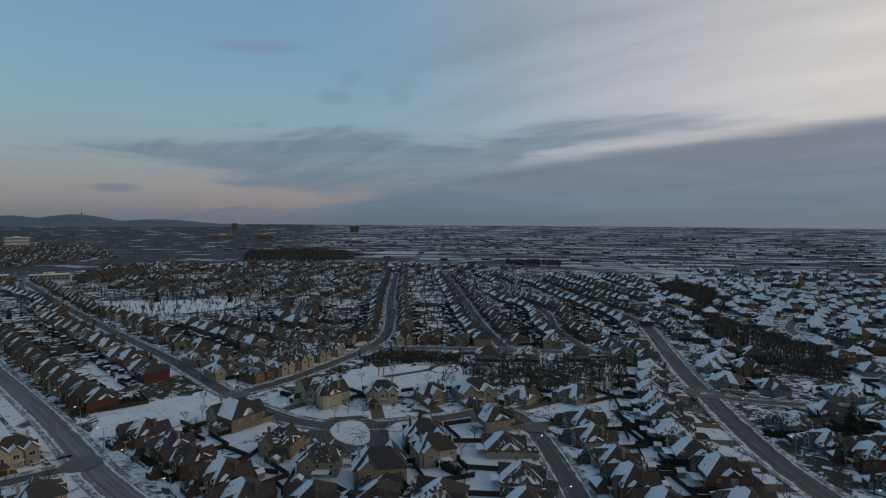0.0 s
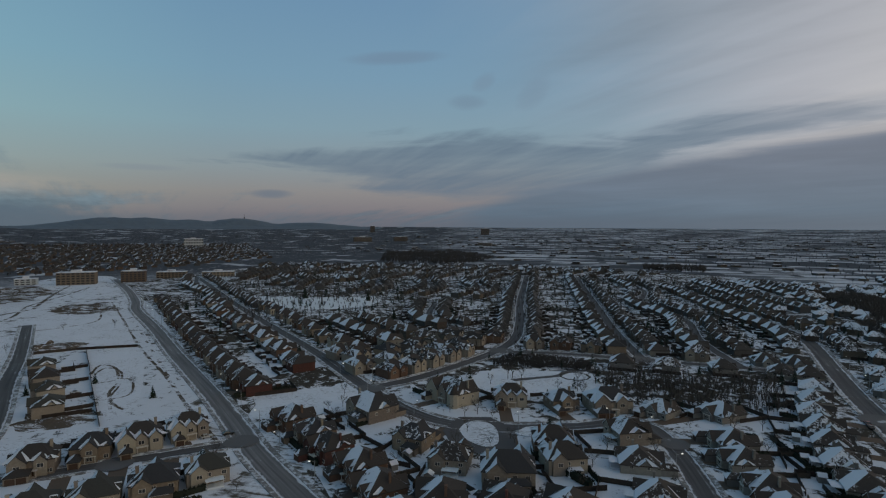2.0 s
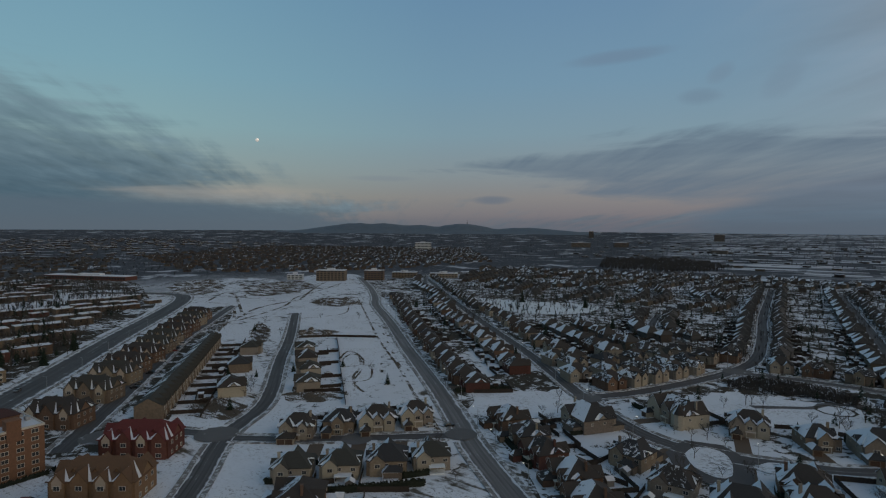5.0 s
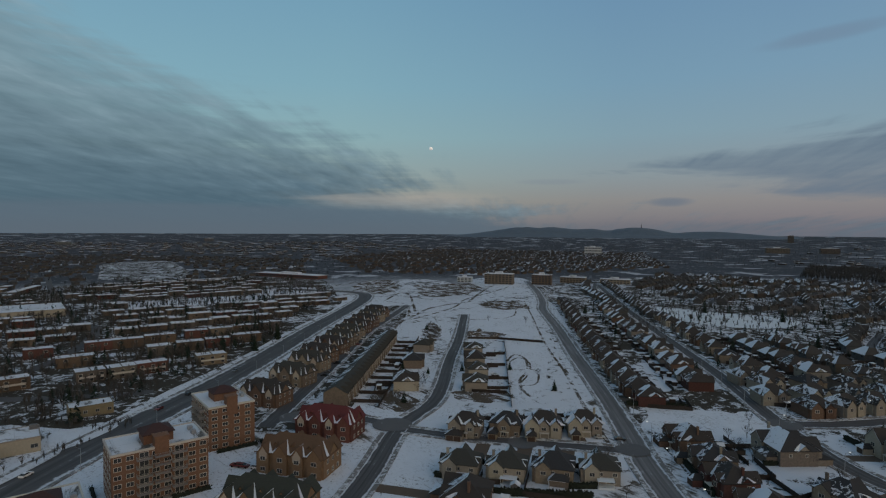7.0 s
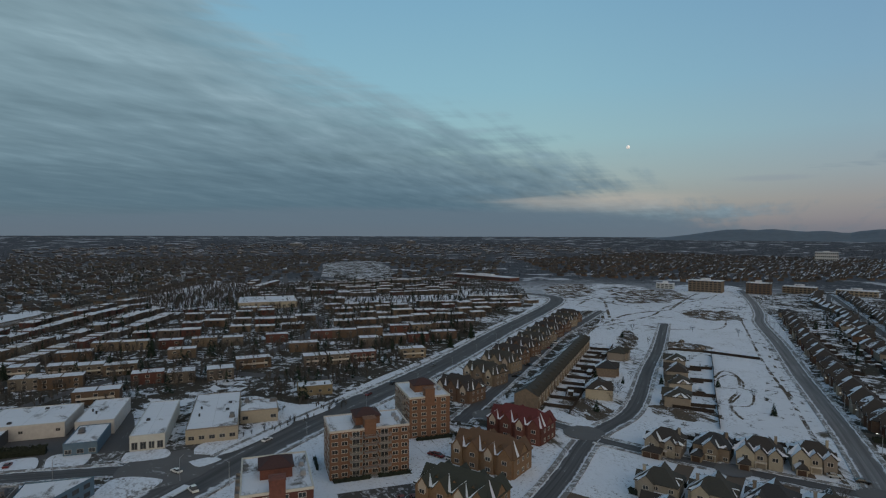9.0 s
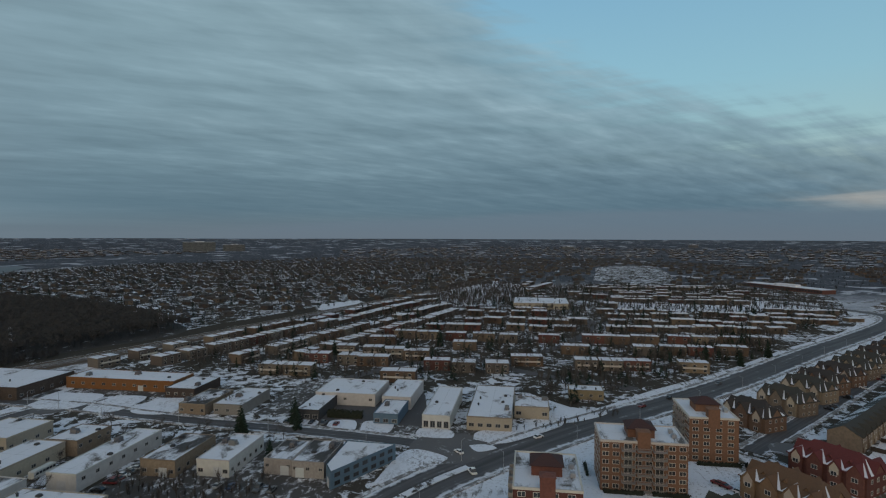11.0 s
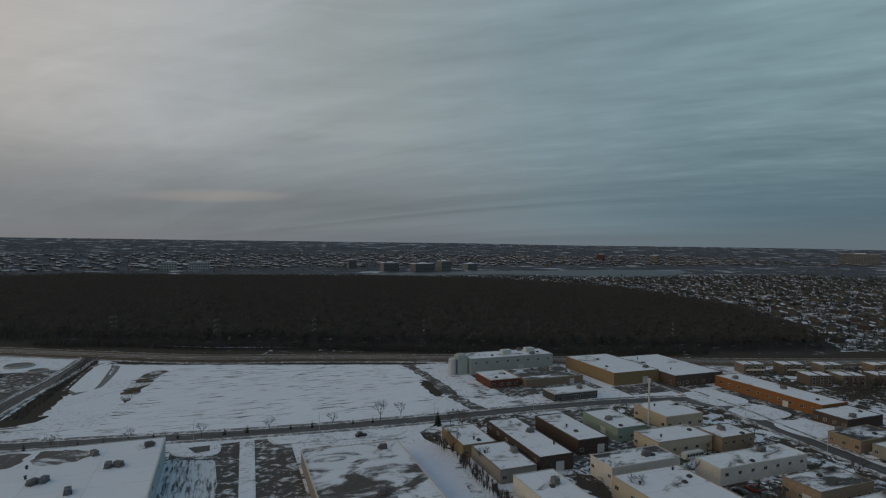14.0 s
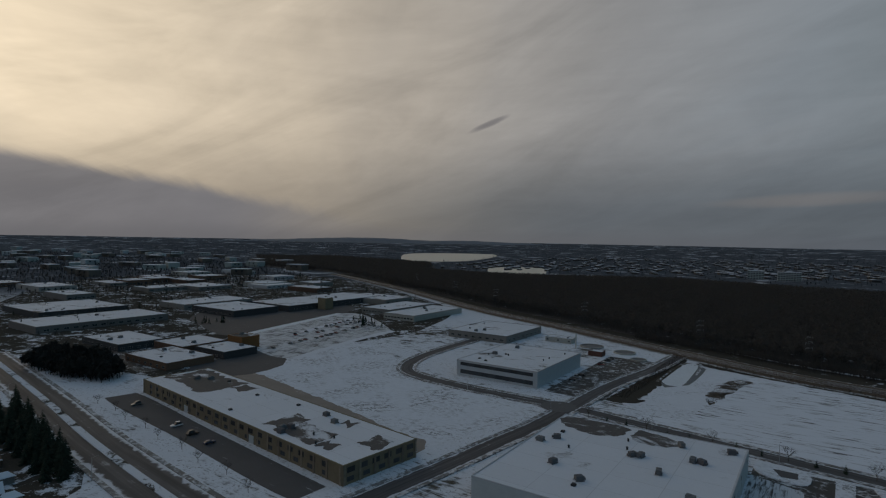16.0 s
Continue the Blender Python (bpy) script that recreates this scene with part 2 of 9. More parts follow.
def wisp(under, az, el, long, deep, tilt, strength, col):
    """One small loose cloud, drawn out along its tilt."""
    c, k = math.cos(radians(tilt)), math.sin(radians(tilt))
    a, e = S.m("SUBTRACT", AZ, az), S.m("SUBTRACT", EL, el)
    u = S.m("ADD", S.m("MULTIPLY", a, -c), S.m("MULTIPLY", e, k))
    v = S.m("ADD", S.m("MULTIPLY", a, k), S.m("MULTIPLY", e, c))
    d = S.m("ADD", S.m("POWER", S.m("DIVIDE", S.m("ABSOLUTE", u), long), 2.0), S.m("POWER", S.m("DIVIDE", S.m("ABSOLUTE", v), deep), 2.0))
    return S.mix(S.step(S.m("ADD", d, S.m("MULTIPLY", S.m("ADD", grain, n_flat), 0.8)), 1.9, 0.7, 0.0, strength), under, col)


high = wisp(high, 209.5, 11.6, 2.4, 0.34, 22.7, 0.62, (0.17, 0.165, 0.18))
high = wisp(high, 18.2, 16.2, 5.6, 0.75, 4.0, 0.42, (0.16, 0.22, 0.30))
high = wisp(high, 10.9, 12.1, 2.2, 0.9, 0.0, 0.36, (0.16, 0.225, 0.30))
high = wisp(high, 9.2, 14.0, 1.5, 0.9, 30.0, 0.3, (0.18, 0.24, 0.31))
high = wisp(high, 4.2, 13.0, 2.6, 1.4, 50.0, 0.22, (0.18, 0.24, 0.31))
high = wisp(high, 30.2, 2.9, 2.4, 0.5, 0.0, 0.6, (0.12, 0.17, 0.23))
high = wisp(high, 41.5, 5.0, 4.0, 0.35, 0.0, 0.3, (0.20, 0.24, 0.30))
high = wisp(high, 181.5, 3.9, 8.5, 0.7, 2.0, 0.26, (0.42, 0.36, 0.31))
high = wisp(high, 172.0, 8.6, 8.0, 0.9, 9.0, 0.35, (0.20, 0.245, 0.28))
high = wisp(high, 166.0, 5.8, 9.0, 0.8, 5.0, 0.35, (0.19, 0.235, 0.275))

# the last degree above the land
high = S.mix(S.step(EL, 1.6, -0.2, 0.0, 0.55), high, S.mix(S.step(off, 30.0, 110.0), (0.20, 0.20, 0.205), (0.118, 0.145, 0.178)))
high = S.vm("MULTIPLY", high, S.ramp(AZ1, [((20 + 73) / 360, (1.008, 0.988, 1.018)), ((48 + 73) / 360, (0.982, 1.0, 1.005)), ((130 + 73) / 360, (0.99, 1.0, 0.995)), ((175 + 73) / 360, (1.01, 0.99, 1.01))]))
back = S.add("ShaderNodeBackground")
WT.links.new(high, back.inputs[0])
back.inputs[1].default_value = 1.0
WT.links.new(back.outputs[0], S.add("ShaderNodeOutputWorld").inputs[0])

sun = new("sun", bpy.data.lights.new("sun", "SUN"))
sun.data.energy, sun.data.angle, sun.data.color = 0.24, radians(16), (1.0, 0.82, 0.60)
sun_way = Vector((-math.sin(radians(SUN_AZ)) * math.cos(radians(SUN_EL + 5)), math.cos(radians(SUN_AZ)) * math.cos(radians(SUN_EL + 5)), math.sin(radians(SUN_EL + 5))))
sun.matrix_world = look(sun_way * 300, (0, 0, 0))

# ---------------------------------------------------------------- materials
NORTH = Vector((-0.96, 0.05, 0.20)).normalized()      # the side on which roofs keep their snow
SNOW = (0.642, 0.668, 0.716)


def material(name):
    mt = bpy.data.materials.new(name)
    mt.use_nodes = True
    n = Nodes(mt.node_tree)
    bsdf = mt.node_tree.nodes["Principled BSDF"]
    tc = n.add("ShaderNodeTexCoord").outputs["Object"]
    return mt, n, bsdf, tc


def finish(n, bsdf, colour, rough=0.9, bump=None, height=0.02, spec=0.3):
    wire(n.t, colour if isinstance(colour, bpy.types.NodeSocket) else (*colour, 1), bsdf.inputs["Base Color"])
    wire(n.t, rough, bsdf.inputs["Roughness"])
    bsdf.inputs["Specular IOR Level"].default_value = spec
    if bump is not None:
        b = n.add("ShaderNodeBump")
        b.inputs["Distance"].default_value = height
        wire(n.t, bump, b.inputs["Height"])
        n.t.links.new(b.outputs[0], bsdf.inputs["Normal"])


def worn(name, base, dark=0.72, size=0.8, grain=9.0, rough=0.88, spec=0.25, vary=0.25, metal=0.0):
    """A wall or painted surface: base colour with stains, grain and a shade of its own for each object."""
    mt, n, bsdf, tc = material(name)
    rnd = n.add("ShaderNodeObjectInfo").outputs["Random"]
    p = n.vm("ADD", tc, n.join(n.m("MULTIPLY", rnd, 91.0), 3.0, 5.0))
    big, fine = n.noise(p, 1.0 / size, 4.0), n.noise(p, grain, 3.0)
    c = n.mix(n.ramp(big, [(0.35, 0.0), (0.68, 1.0)]), tuple(v * dark for v in base), base)
    c = n.mix(n.m("MULTIPLY", fine, 0.35), c, tuple(v * 0.55 for v in base))
    k = n.m("ADD", 1.0 - vary, n.m("MULTIPLY", rnd, 2.0 * vary))
    c = n.vm("MULTIPLY", c, n.join(k, n.m("MULTIPLY", k, n.m("ADD", 0.97, n.m("MULTIPLY", rnd, 0.06))), k))
    finish(n, bsdf, c, rough, fine, 0.02, spec)
    bsdf.inputs["Metallic"].default_value = metal
    return mt


def shingle(name, base, keep=0.0):
    """Roof shingles with snow left lying in patches, most of it on the slopes that face north."""
    mt, n, bsdf, tc = material(name)
    rnd = n.add("ShaderNodeObjectInfo").outputs["Random"]
    geo = n.add("ShaderNodeNewGeometry")
    p = n.vm("ADD", tc, n.join(n.m("MULTIPLY", rnd, 57.0), 0.0, 0.0))
    course = n.noise(n.vm("MULTIPLY", p, (1.0, 1.0, 6.0)), 1.6, 3.0)
    c = n.mix(course, tuple(v * 0.6 for v in base), tuple(v * 1.25 for v in base))
    face = n.vm("DOT_PRODUCT", geo.outputs["Normal"], tuple(NORTH))
    k = n.m("ADD", n.m("MULTIPLY", face, 0.80), n.m("MULTIPLY", n.noise(n.vm("MULTIPLY", p, (1.0, 1.0, 0.55)), 0.58, 6.0, 0.66, 0.9), 1.10))
    k = n.m("ADD", k, n.m("MULTIPLY", n.m("SUBTRACT", rnd, 0.5), 0.28))
    lying = n.step(n.m("ADD", k, keep), 0.86, 0.94)
    c = n.mix(n.m("MULTIPLY", lying, 0.95), c, SNOW)
    finish(n, bsdf, c, 0.85, n.m("ADD", n.m("MULTIPLY", lying, 2.0), course), 0.05, 0.25)
    return mt


def flat_roof(name, base, bare=0.0):
    """A flat membrane roof under snow, blown or melted off in places."""
    mt, n, bsdf, tc = material(name)
    rnd = n.add("ShaderNodeObjectInfo").outputs["Random"]
    p = n.vm("ADD", tc, n.join(n.m("MULTIPLY", rnd, 83.0), n.m("MULTIPLY", rnd, 31.0), 0.0))
    a = n.noise(n.vm("MULTIPLY", p, (0.8, 1.3, 1.0)), 0.075, 6.0, 0.62, 0.8)
    b = n.noise(p, 0.9, 4.0)
    f = n.noise(n.vm("MULTIPLY", p, (0.5, 1.6, 1.0)), 1.4, 5.0, 0.7, 0.4)
    k = n.m("ADD", a, n.m("ADD", n.m("MULTIPLY", n.m("SUBTRACT", f, 0.5), 0.20), n.m("ADD", 0.05, n.m("MULTIPLY", n.m("SUBTRACT", rnd, 0.5), 0.10))))
    lying = n.step(k, 0.36 + bare, 0.49 + bare)
    seams = n.add("ShaderNodeTexBrick")
    wire(n.t, tc, seams.inputs["Vector"])
    seams.inputs["Color1"].default_value, seams.inputs["Color2"].default_value, seams.inputs["Mortar"].default_value = (1, 1, 1, 1), (0.96, 0.96, 0.96, 1), (0.72, 0.72, 0.72, 1)
    seams.inputs["Scale"].default_value, seams.inputs["Mortar Size"].default_value, seams.inputs["Mortar Smooth"].default_value = 1.0, 0.11, 0.6
    seams.inputs["Brick Width"].default_value, seams.inputs["Row Height"].default_value, seams.offset = 17.0, 12.0, 0.0
    snow = n.vm("MULTIPLY", n.mix(f, tuple(v * 0.84 for v in SNOW), SNOW), seams.outputs[0])
    c = n.mix(n.m("MULTIPLY", lying, 0.94), n.mix(b, tuple(v * 0.6 for v in base), tuple(v * 1.3 for v in base)), snow)
    finish(n, bsdf, c, 0.9, n.m("ADD", lying, n.m("MULTIPLY", b, 0.3)), 0.06, 0.2)
    return mt


def ground_material():
    """Snow over lawns and lots; further out the land turns to woods, streets and strips of field."""
    mt, n, bsdf, tc = material("snowy_ground")
    sx = n.add("ShaderNodeSeparateXYZ")
    n.t.links.new(tc, sx.inputs[0])
    gx, gy = sx.outputs[0], sx.outputs[1]
    r = n.vm("LENGTH", tc)
    a, b, c3 = n.noise(tc, 0.012, 6.0, 0.6, 0.5), n.noise(tc, 0.11, 5.0, 0.62), n.noise(tc, 1.3, 4.0)
    drift = n.noise(n.vm("MULTIPLY", tc, (0.18, 0.9, 1.0)), 0.5, 4.0, 0.6, 0.6)
    snow = n.mix(b, tuple(v * 0.86 for v in SNOW), SNOW)
    soil = n.mix(c3, (0.055, 0.050, 0.042), (0.125, 0.112, 0.090))
    worn_k = n.m("ADD", n.m("MULTIPLY", a, 0.45), n.m("ADD", n.m("MULTIPLY", b, 0.35), n.m("MULTIPLY", drift, 0.30)))
    near = n.mix(n.step(worn_k, 0.455, 0.53, 0.0, 0.97), soil, snow)
    tuft = n.noise(tc, 0.85, 4.0, 0.66, 0.6)
    near = n.mix(n.m("MULTIPLY", n.step(tuft, 0.55, 0.62), n.step(b, 0.42, 0.60, 0.1, 0.7)), near, soil)
    # far country: strips of snowy field between dark hedgerows on one side, built-up land on the other
    strips = n.noise(n.join(n.m("MULTIPLY", gx, 0.0035), n.m("MULTIPLY", gy, 0.013), 1.0), 1.0, 5.0, 0.65, 0.2)
    plots = n.add("ShaderNodeTexBrick")
    wire(n.t, n.vm("MULTIPLY", tc, (0.0042, 0.0052, 0.0)), plots.inputs["Vector"])
    plots.inputs["Color1"].default_value, plots.inputs["Color2"].default_value, plots.inputs["Mortar"].default_value = (1, 1, 1, 1), (0, 0, 0, 1), (0.2, 0.2, 0.2, 1)
    plots.inputs["Scale"].default_value, plots.inputs["Mortar Size"].default_value = 1.0, 0.035
    fields = n.step(n.m("ADD", n.m("MULTIPLY", strips, 0.8), n.m("MULTIPLY", plots.outputs[0], 0.22)), 0.46, 0.60)
    lots = n.noise(n.vm("ADD", tc, (400.0, 90.0, 0.0)), 0.0105, 5.0, 0.6, 0.4)
    town = n.m("MAXIMUM", n.step(n.m("ADD", n.m("MULTIPLY", a, 0.35), n.m("MULTIPLY", b, 0.65)), 0.55, 0.63, 0.0, 0.45), n.step(lots, 0.575, 0.63, 0.0, 0.8))
    side = n.m("MULTIPLY", n.step(n.m("ADD", gx, n.m("MULTIPLY", gy, 0.18)), -260.0, 40.0), n.step(gy, 500.0, 900.0))
    far_k = n.m("ADD", n.m("MULTIPLY", fields, side), n.m("MULTIPLY", town, n.m("SUBTRACT", 1.0, side)))
    # far darks lifted and blued, snow dulled: distance haze painted into the colour
    dark = n.mix(b, (0.056, 0.062, 0.072), (0.096, 0.102, 0.112))
    far = n.mix(n.m("MULTIPLY", far_k, 0.78), dark, snow)
    c = n.mix(n.step(n.m("ADD", r, n.m("MULTIPLY", a, 500.0)), 900.0, 1350.0), near, far)
    finish(n, bsdf, c, 0.92, n.m("ADD", b, n.m("MULTIPLY", c3, 0.4)), 0.12, 0.0)
    return mt


def yard_material(name, keep=0.0):
    """Ground between houses: snow trodden and melted in patches down to dead grass and soil."""
    mt, n, bsdf, tc = material(name)
    a, b, c3 = n.noise(tc, 0.035, 5.0, 0.6, 0.5), n.noise(tc, 0.16, 6.0, 0.66, 0.9), n.noise(tc, 1.4, 4.0)
    soil = n.mix(c3, (0.034, 0.031, 0.027), (0.085, 0.076, 0.062))
    k = n.m("ADD", n.m("MULTIPLY", a, 0.35), n.m("ADD", n.m("MULTIPLY", b, 0.55), n.m("MULTIPLY", c3, 0.12)))
    c = n.mix(n.step(k, 0.51 - keep, 0.56 - keep, 0.0, 0.95), soil, n.mix(b, tuple(v * 0.82 for v in SNOW), SNOW))
    finish(n, bsdf, c, 0.92, n.m("ADD", b, n.m("MULTIPLY", c3, 0.4)), 0.15, 0.0)
    return mt


def road_material(name, base, slush=0.5, streaks=(0.05, 1.2)):
    """Wet winter asphalt with slush left in streaks."""
    mt, n, bsdf, tc = material(name)
    a, b, f = n.noise(tc, 0.09, 5.0, 0.6), n.noise(n.vm("MULTIPLY", tc, (streaks[0], streaks[1], 1.0)), 1.0, 5.0, 0.65, 0.6), n.noise(tc, 5.0, 3.0)
    c = n.mix(a, tuple(v * 0.75 for v in base), tuple(v * 1.3 for v in base))
    c = n.mix(n.m("MULTIPLY", f, 0.3), c, tuple(v * 0.6 for v in base))
    k = n.step(n.m("ADD", n.m("MULTIPLY", b, 0.65), n.m("MULTIPLY", a, 0.35)), 0.66 - 0.2 * slush, 0.78 - 0.2 * slush, 0.0, 0.85)
    c = n.mix(k, c, (0.60, 0.62, 0.65))
    finish(n, bsdf, c, n.m("ADD", 0.72, n.m("MULTIPLY", a, 0.25)), f, 0.01, 0.12)
    return mt


def street_material(name, base):
    """Ploughed winter street: worn wheel tracks along it, slush and snow creeping in from both kerbs."""
    mt, n, bsdf, tc = material(name)
    uv = n.add("ShaderNodeUVMap")
    uv.uv_map = "along"
    sx = n.add("ShaderNodeSeparateXYZ")
    n.t.links.new(uv.outputs[0], sx.inputs[0])
    u, v = sx.outputs[0], sx.outputs[1]
    a, f = n.noise(tc, 0.11, 5.0, 0.6), n.noise(tc, 4.0, 3.0)
    tracks = n.noise(n.join(n.m("MULTIPLY", u, 3.4), n.m("MULTIPLY", v, 0.012), 2.0), 1.0, 4.0, 0.6)
    rag = n.noise(n.join(n.m("MULTIPLY", u, 1.2), n.m("MULTIPLY", v, 0.16), 5.0), 1.0, 6.0, 0.68, 0.3)
    c = n.mix(n.ramp(tracks, [(0.36, 0.0), (0.64, 1.0)]), tuple(k * 0.62 for k in base), tuple(k * 1.42 for k in base))
    c = n.mix(n.m("MULTIPLY", a, 0.5), c, tuple(k * 0.75 for k in base))
    c = n.mix(n.m("MULTIPLY", f, 0.25), c, tuple(k * 0.6 for k in base))
    edge = n.step(n.m("ADD", n.m("ABSOLUTE", u), n.m("MULTIPLY", n.m("SUBTRACT", rag, 0.5), 0.75)), 0.80, 0.93, 0.0, 0.92)
    slush = n.m("MULTIPLY", n.step(n.m("ADD", n.m("MULTIPLY", tracks, 0.5), n.m("MULTIPLY", rag, 0.5)), 0.57, 0.66), 0.35)
    c = n.mix(n.m("MAXIMUM", edge, slush), c, (0.56, 0.58, 0.62))
    finish(n, bsdf, c, n.m("ADD", 0.66, n.m("MULTIPLY", a, 0.25)), f, 0.01, 0.16)
    return mt


def field_material():
    """A snowy field with dark furrows showing in broken lines."""
    mt, n, bsdf, tc = material("furrowed_snowfield")
    a, b = n.noise(n.vm("MULTIPLY", tc, (0.045, 0.42, 1.0)), 1.0, 5.0, 0.62, 0.3), n.noise(tc, 0.03, 4.0, 0.55)
    ln = n.noise(n.vm("MULTIPLY", tc, (0.10, 1.0, 1.0)), 0.75, 4.0, 0.62, 0.5)
    k = n.m("MULTIPLY", n.step(n.m("ADD", n.m("MULTIPLY", ln, 0.75), n.m("MULTIPLY", a, 0.25)), 0.535, 0.60, 0.0, 0.9), n.step(b, 0.40, 0.56, 0.12, 1.0))
    c = n.mix(k, n.mix(b, tuple(v * 0.9 for v in SNOW), SNOW), (0.075, 0.068, 0.058))
    finish(n, bsdf, c, 0.92, a, 0.1, 0.0)
    return mt


def stubble_material(name, lean=0.0, size=0.95):
    """Open snow pricked by tufts of dead grass in drifts and clusters."""
    mt, n, bsdf, tc = material(name)
    where, tuft, big = n.noise(tc, 0.045, 5.0, 0.65, 0.7), n.noise(n.vm("MULTIPLY", tc, (0.6, 1.0, 1.0)), size, 5.0, 0.66, 0.6), n.noise(tc, 0.25, 4.0)
    k = n.m("MULTIPLY", n.step(tuft, 0.53 - lean, 0.60 - lean), n.step(where, 0.42, 0.66, 0.06, 0.7))
    c = n.mix(k, n.mix(big, tuple(v * 0.84 for v in SNOW), SNOW), (0.082, 0.072, 0.060))
    finish(n, bsdf, c, 0.92, n.m("ADD", big, tuft), 0.1, 0.0)
    return mt


def glass_material(name, tint):
    mt, n, bsdf, tc = material(name)
    rnd = n.add("ShaderNodeObjectInfo").outputs["Random"]
    finish(n, bsdf, n.mix(rnd, tuple(v * 0.6 for v in tint), tint), 0.12, None, 0.0, 0.6)
    return mt


def fibre(name, base, rough=0.95, vary=0.4, soft=0.0):
    """Bark, twigs and needles: one shade for each branch or clump."""
    mt, n, bsdf, tc = material(name)
    isl = n.add("ShaderNodeNewGeometry").outputs["Random Per Island"]
    c = n.mix(isl, tuple(v * (1 - vary) for v in base), tuple(v * (1 + vary) for v in base))
    c = n.mix(n.m("MULTIPLY", n.noise(tc, 0.35, 3.0), 0.5), c, tuple(v * 0.55 for v in base))
    finish(n, bsdf, c, rough, None, 0.0, 0.1)
    if soft:            # a haze of thin twigs lets light through
        thin, both = n.add("ShaderNodeBsdfTranslucent"), n.add("ShaderNodeMixShader")
        wire(n.t, c, thin.inputs["Color"])
        both.inputs[0].default_value = soft
        n.t.links.new(bsdf.outputs[0], both.inputs[1])
        n.t.links.new(thin.outputs[0], both.inputs[2])
        out = [k for k in n.t.nodes if k.bl_idname == "ShaderNodeOutputMaterial"][0]
        n.t.links.new(both.outputs[0], out.inputs[0])
    return mt


def glow_material(name, colour, strength):
    mt, n, bsdf, tc = material(name)
    bsdf.inputs["Base Color"].default_value = (*colour, 1)
    bsdf.inputs["Emission Color"].default_value = (*colour, 1)
    bsdf.inputs["Emission Strength"].default_value = strength
    return mt


M_GROUND = ground_material()
M_FIELD = field_material()
M_ROAD = road_material("winter_asphalt", (0.088, 0.085, 0.086), 0.30)
M_AVENUE = street_material("ploughed_avenue_asphalt", (0.158, 0.152, 0.152))
M_STREET = street_material("ploughed_street_asphalt", (0.088, 0.085, 0.086))
M_LOT = road_material("slushy_parking_lot", (0.072, 0.067, 0.062), 0.80, (0.30, 0.42))
M_TYRED = road_material("tyre_streaked_snow", (0.085, 0.082, 0.080), 1.25, (0.9, 0.10))
M_PAVE = road_material("snowy_pavement", (0.17, 0.162, 0.155), 0.95, (0.5, 0.5))
M_DRIVE = road_material("brown_paving", (0.115, 0.085, 0.064), 0.25, (0.5, 0.5))
M_RAIL = road_material("rusty_ballast", (0.090, 0.066, 0.048), 0.35, (0.02, 0.02))
M_DIRT = road_material("frozen_dirt", (0.235, 0.205, 0.180), 0.42, (0.3, 0.3))
M_JUNCTION = road_material("junction_asphalt", (0.118, 0.114, 0.114), 0.45, (0.2, 0.2))
M_LITTER = road_material("leaf_litter", (0.045, 0.040, 0.036), 0.45, (0.12, 0.12))
M_STONE = worn("beige_stone", (0.255, 0.222, 0.184))
M_BUFF = worn("buff_brick", (0.232, 0.188, 0.142))
M_CREAM = worn("cream_stucco", (0.310, 0.278, 0.228), 0.85)
M_BROWN = worn("brown_brick", (0.145, 0.092, 0.066))
M_RED = worn("red_brick", (0.135, 0.056, 0.044))
M_ROW_BROWN = worn("weathered_brown_brick", (0.118, 0.084, 0.062))
M_ROW_RED = worn("weathered_red_brick", (0.118, 0.056, 0.046))
M_SHED_BROWN = worn("dark_shed_brick", (0.072, 0.056, 0.048))
M_ROW_BUFF = worn("weathered_buff_brick", (0.170, 0.135, 0.100))
M_ROW_GREY = worn("weathered_grey_brick", (0.140, 0.122, 0.105))
M_ORANGE = worn("orange_brick", (0.180, 0.098, 0.064), 0.8, vary=0.08)
M_OCHRE = worn("orange_buff_brick", (0.215, 0.140, 0.082), 0.8, vary=0.06)
M_TRIM_WARM = worn("cream_clapboard", (0.42, 0.36, 0.29), 0.9, vary=0.08)
M_GREY = worn("grey_render", (0.21, 0.203, 0.189), 0.8)
M_WHITE = worn("white_paint", (0.47, 0.47, 0.46), 0.85, 1.6, vary=0.05)
M_SIDING = worn("pale_metal_siding", (0.42, 0.45, 0.465), 0.9, 2.5, 1.5, 0.55, 0.4, 0.05)
M_TAN = worn("tan_metal_siding", (0.200, 0.150, 0.082), 0.85, 2.5, 1.5, 0.6, vary=0.05)
M_YELLOW = worn("yellow_brick", (0.205, 0.170, 0.112), 0.8, 2.0, vary=0.08)
M_RUST = worn("rust_orange_brick", (0.190, 0.092, 0.036), 0.85, 2.0, vary=0.05)
M_BLUE = worn("slate_blue_cladding", (0.100, 0.160, 0.218), 0.85, 1.5, vary=0.05)
M_PALE = worn("pale_green_siding", (0.30, 0.345, 0.335), 0.9, 2.5, 1.5, 0.55, 0.4, 0.05)
M_UNIT = worn("grey_rooftop_metal", (0.15, 0.152, 0.158), 0.8)
M_GREEN = worn("sage_green_siding", (0.20, 0.27, 0.235), 0.85, 1.5, vary=0.05)
M_CHAR = worn("charcoal_metal", (0.06, 0.062, 0.066), 0.8, vary=0.1)
M_TRIM = worn("white_trim", (0.50, 0.47, 0.42), 0.9, vary=0.05)
M_RAILING = worn("grey_railing", (0.27, 0.26, 0.25), 0.85, vary=0.05)
M_CONC = worn("weathered_concrete", (0.34, 0.33, 0.31), 0.75)
M_FENCE = worn("dark_cedar_fence", (0.050, 0.040, 0.033), 0.7)
M_DOOR = worn("brown_garage_door", (0.085, 0.055, 0.040), 0.8)
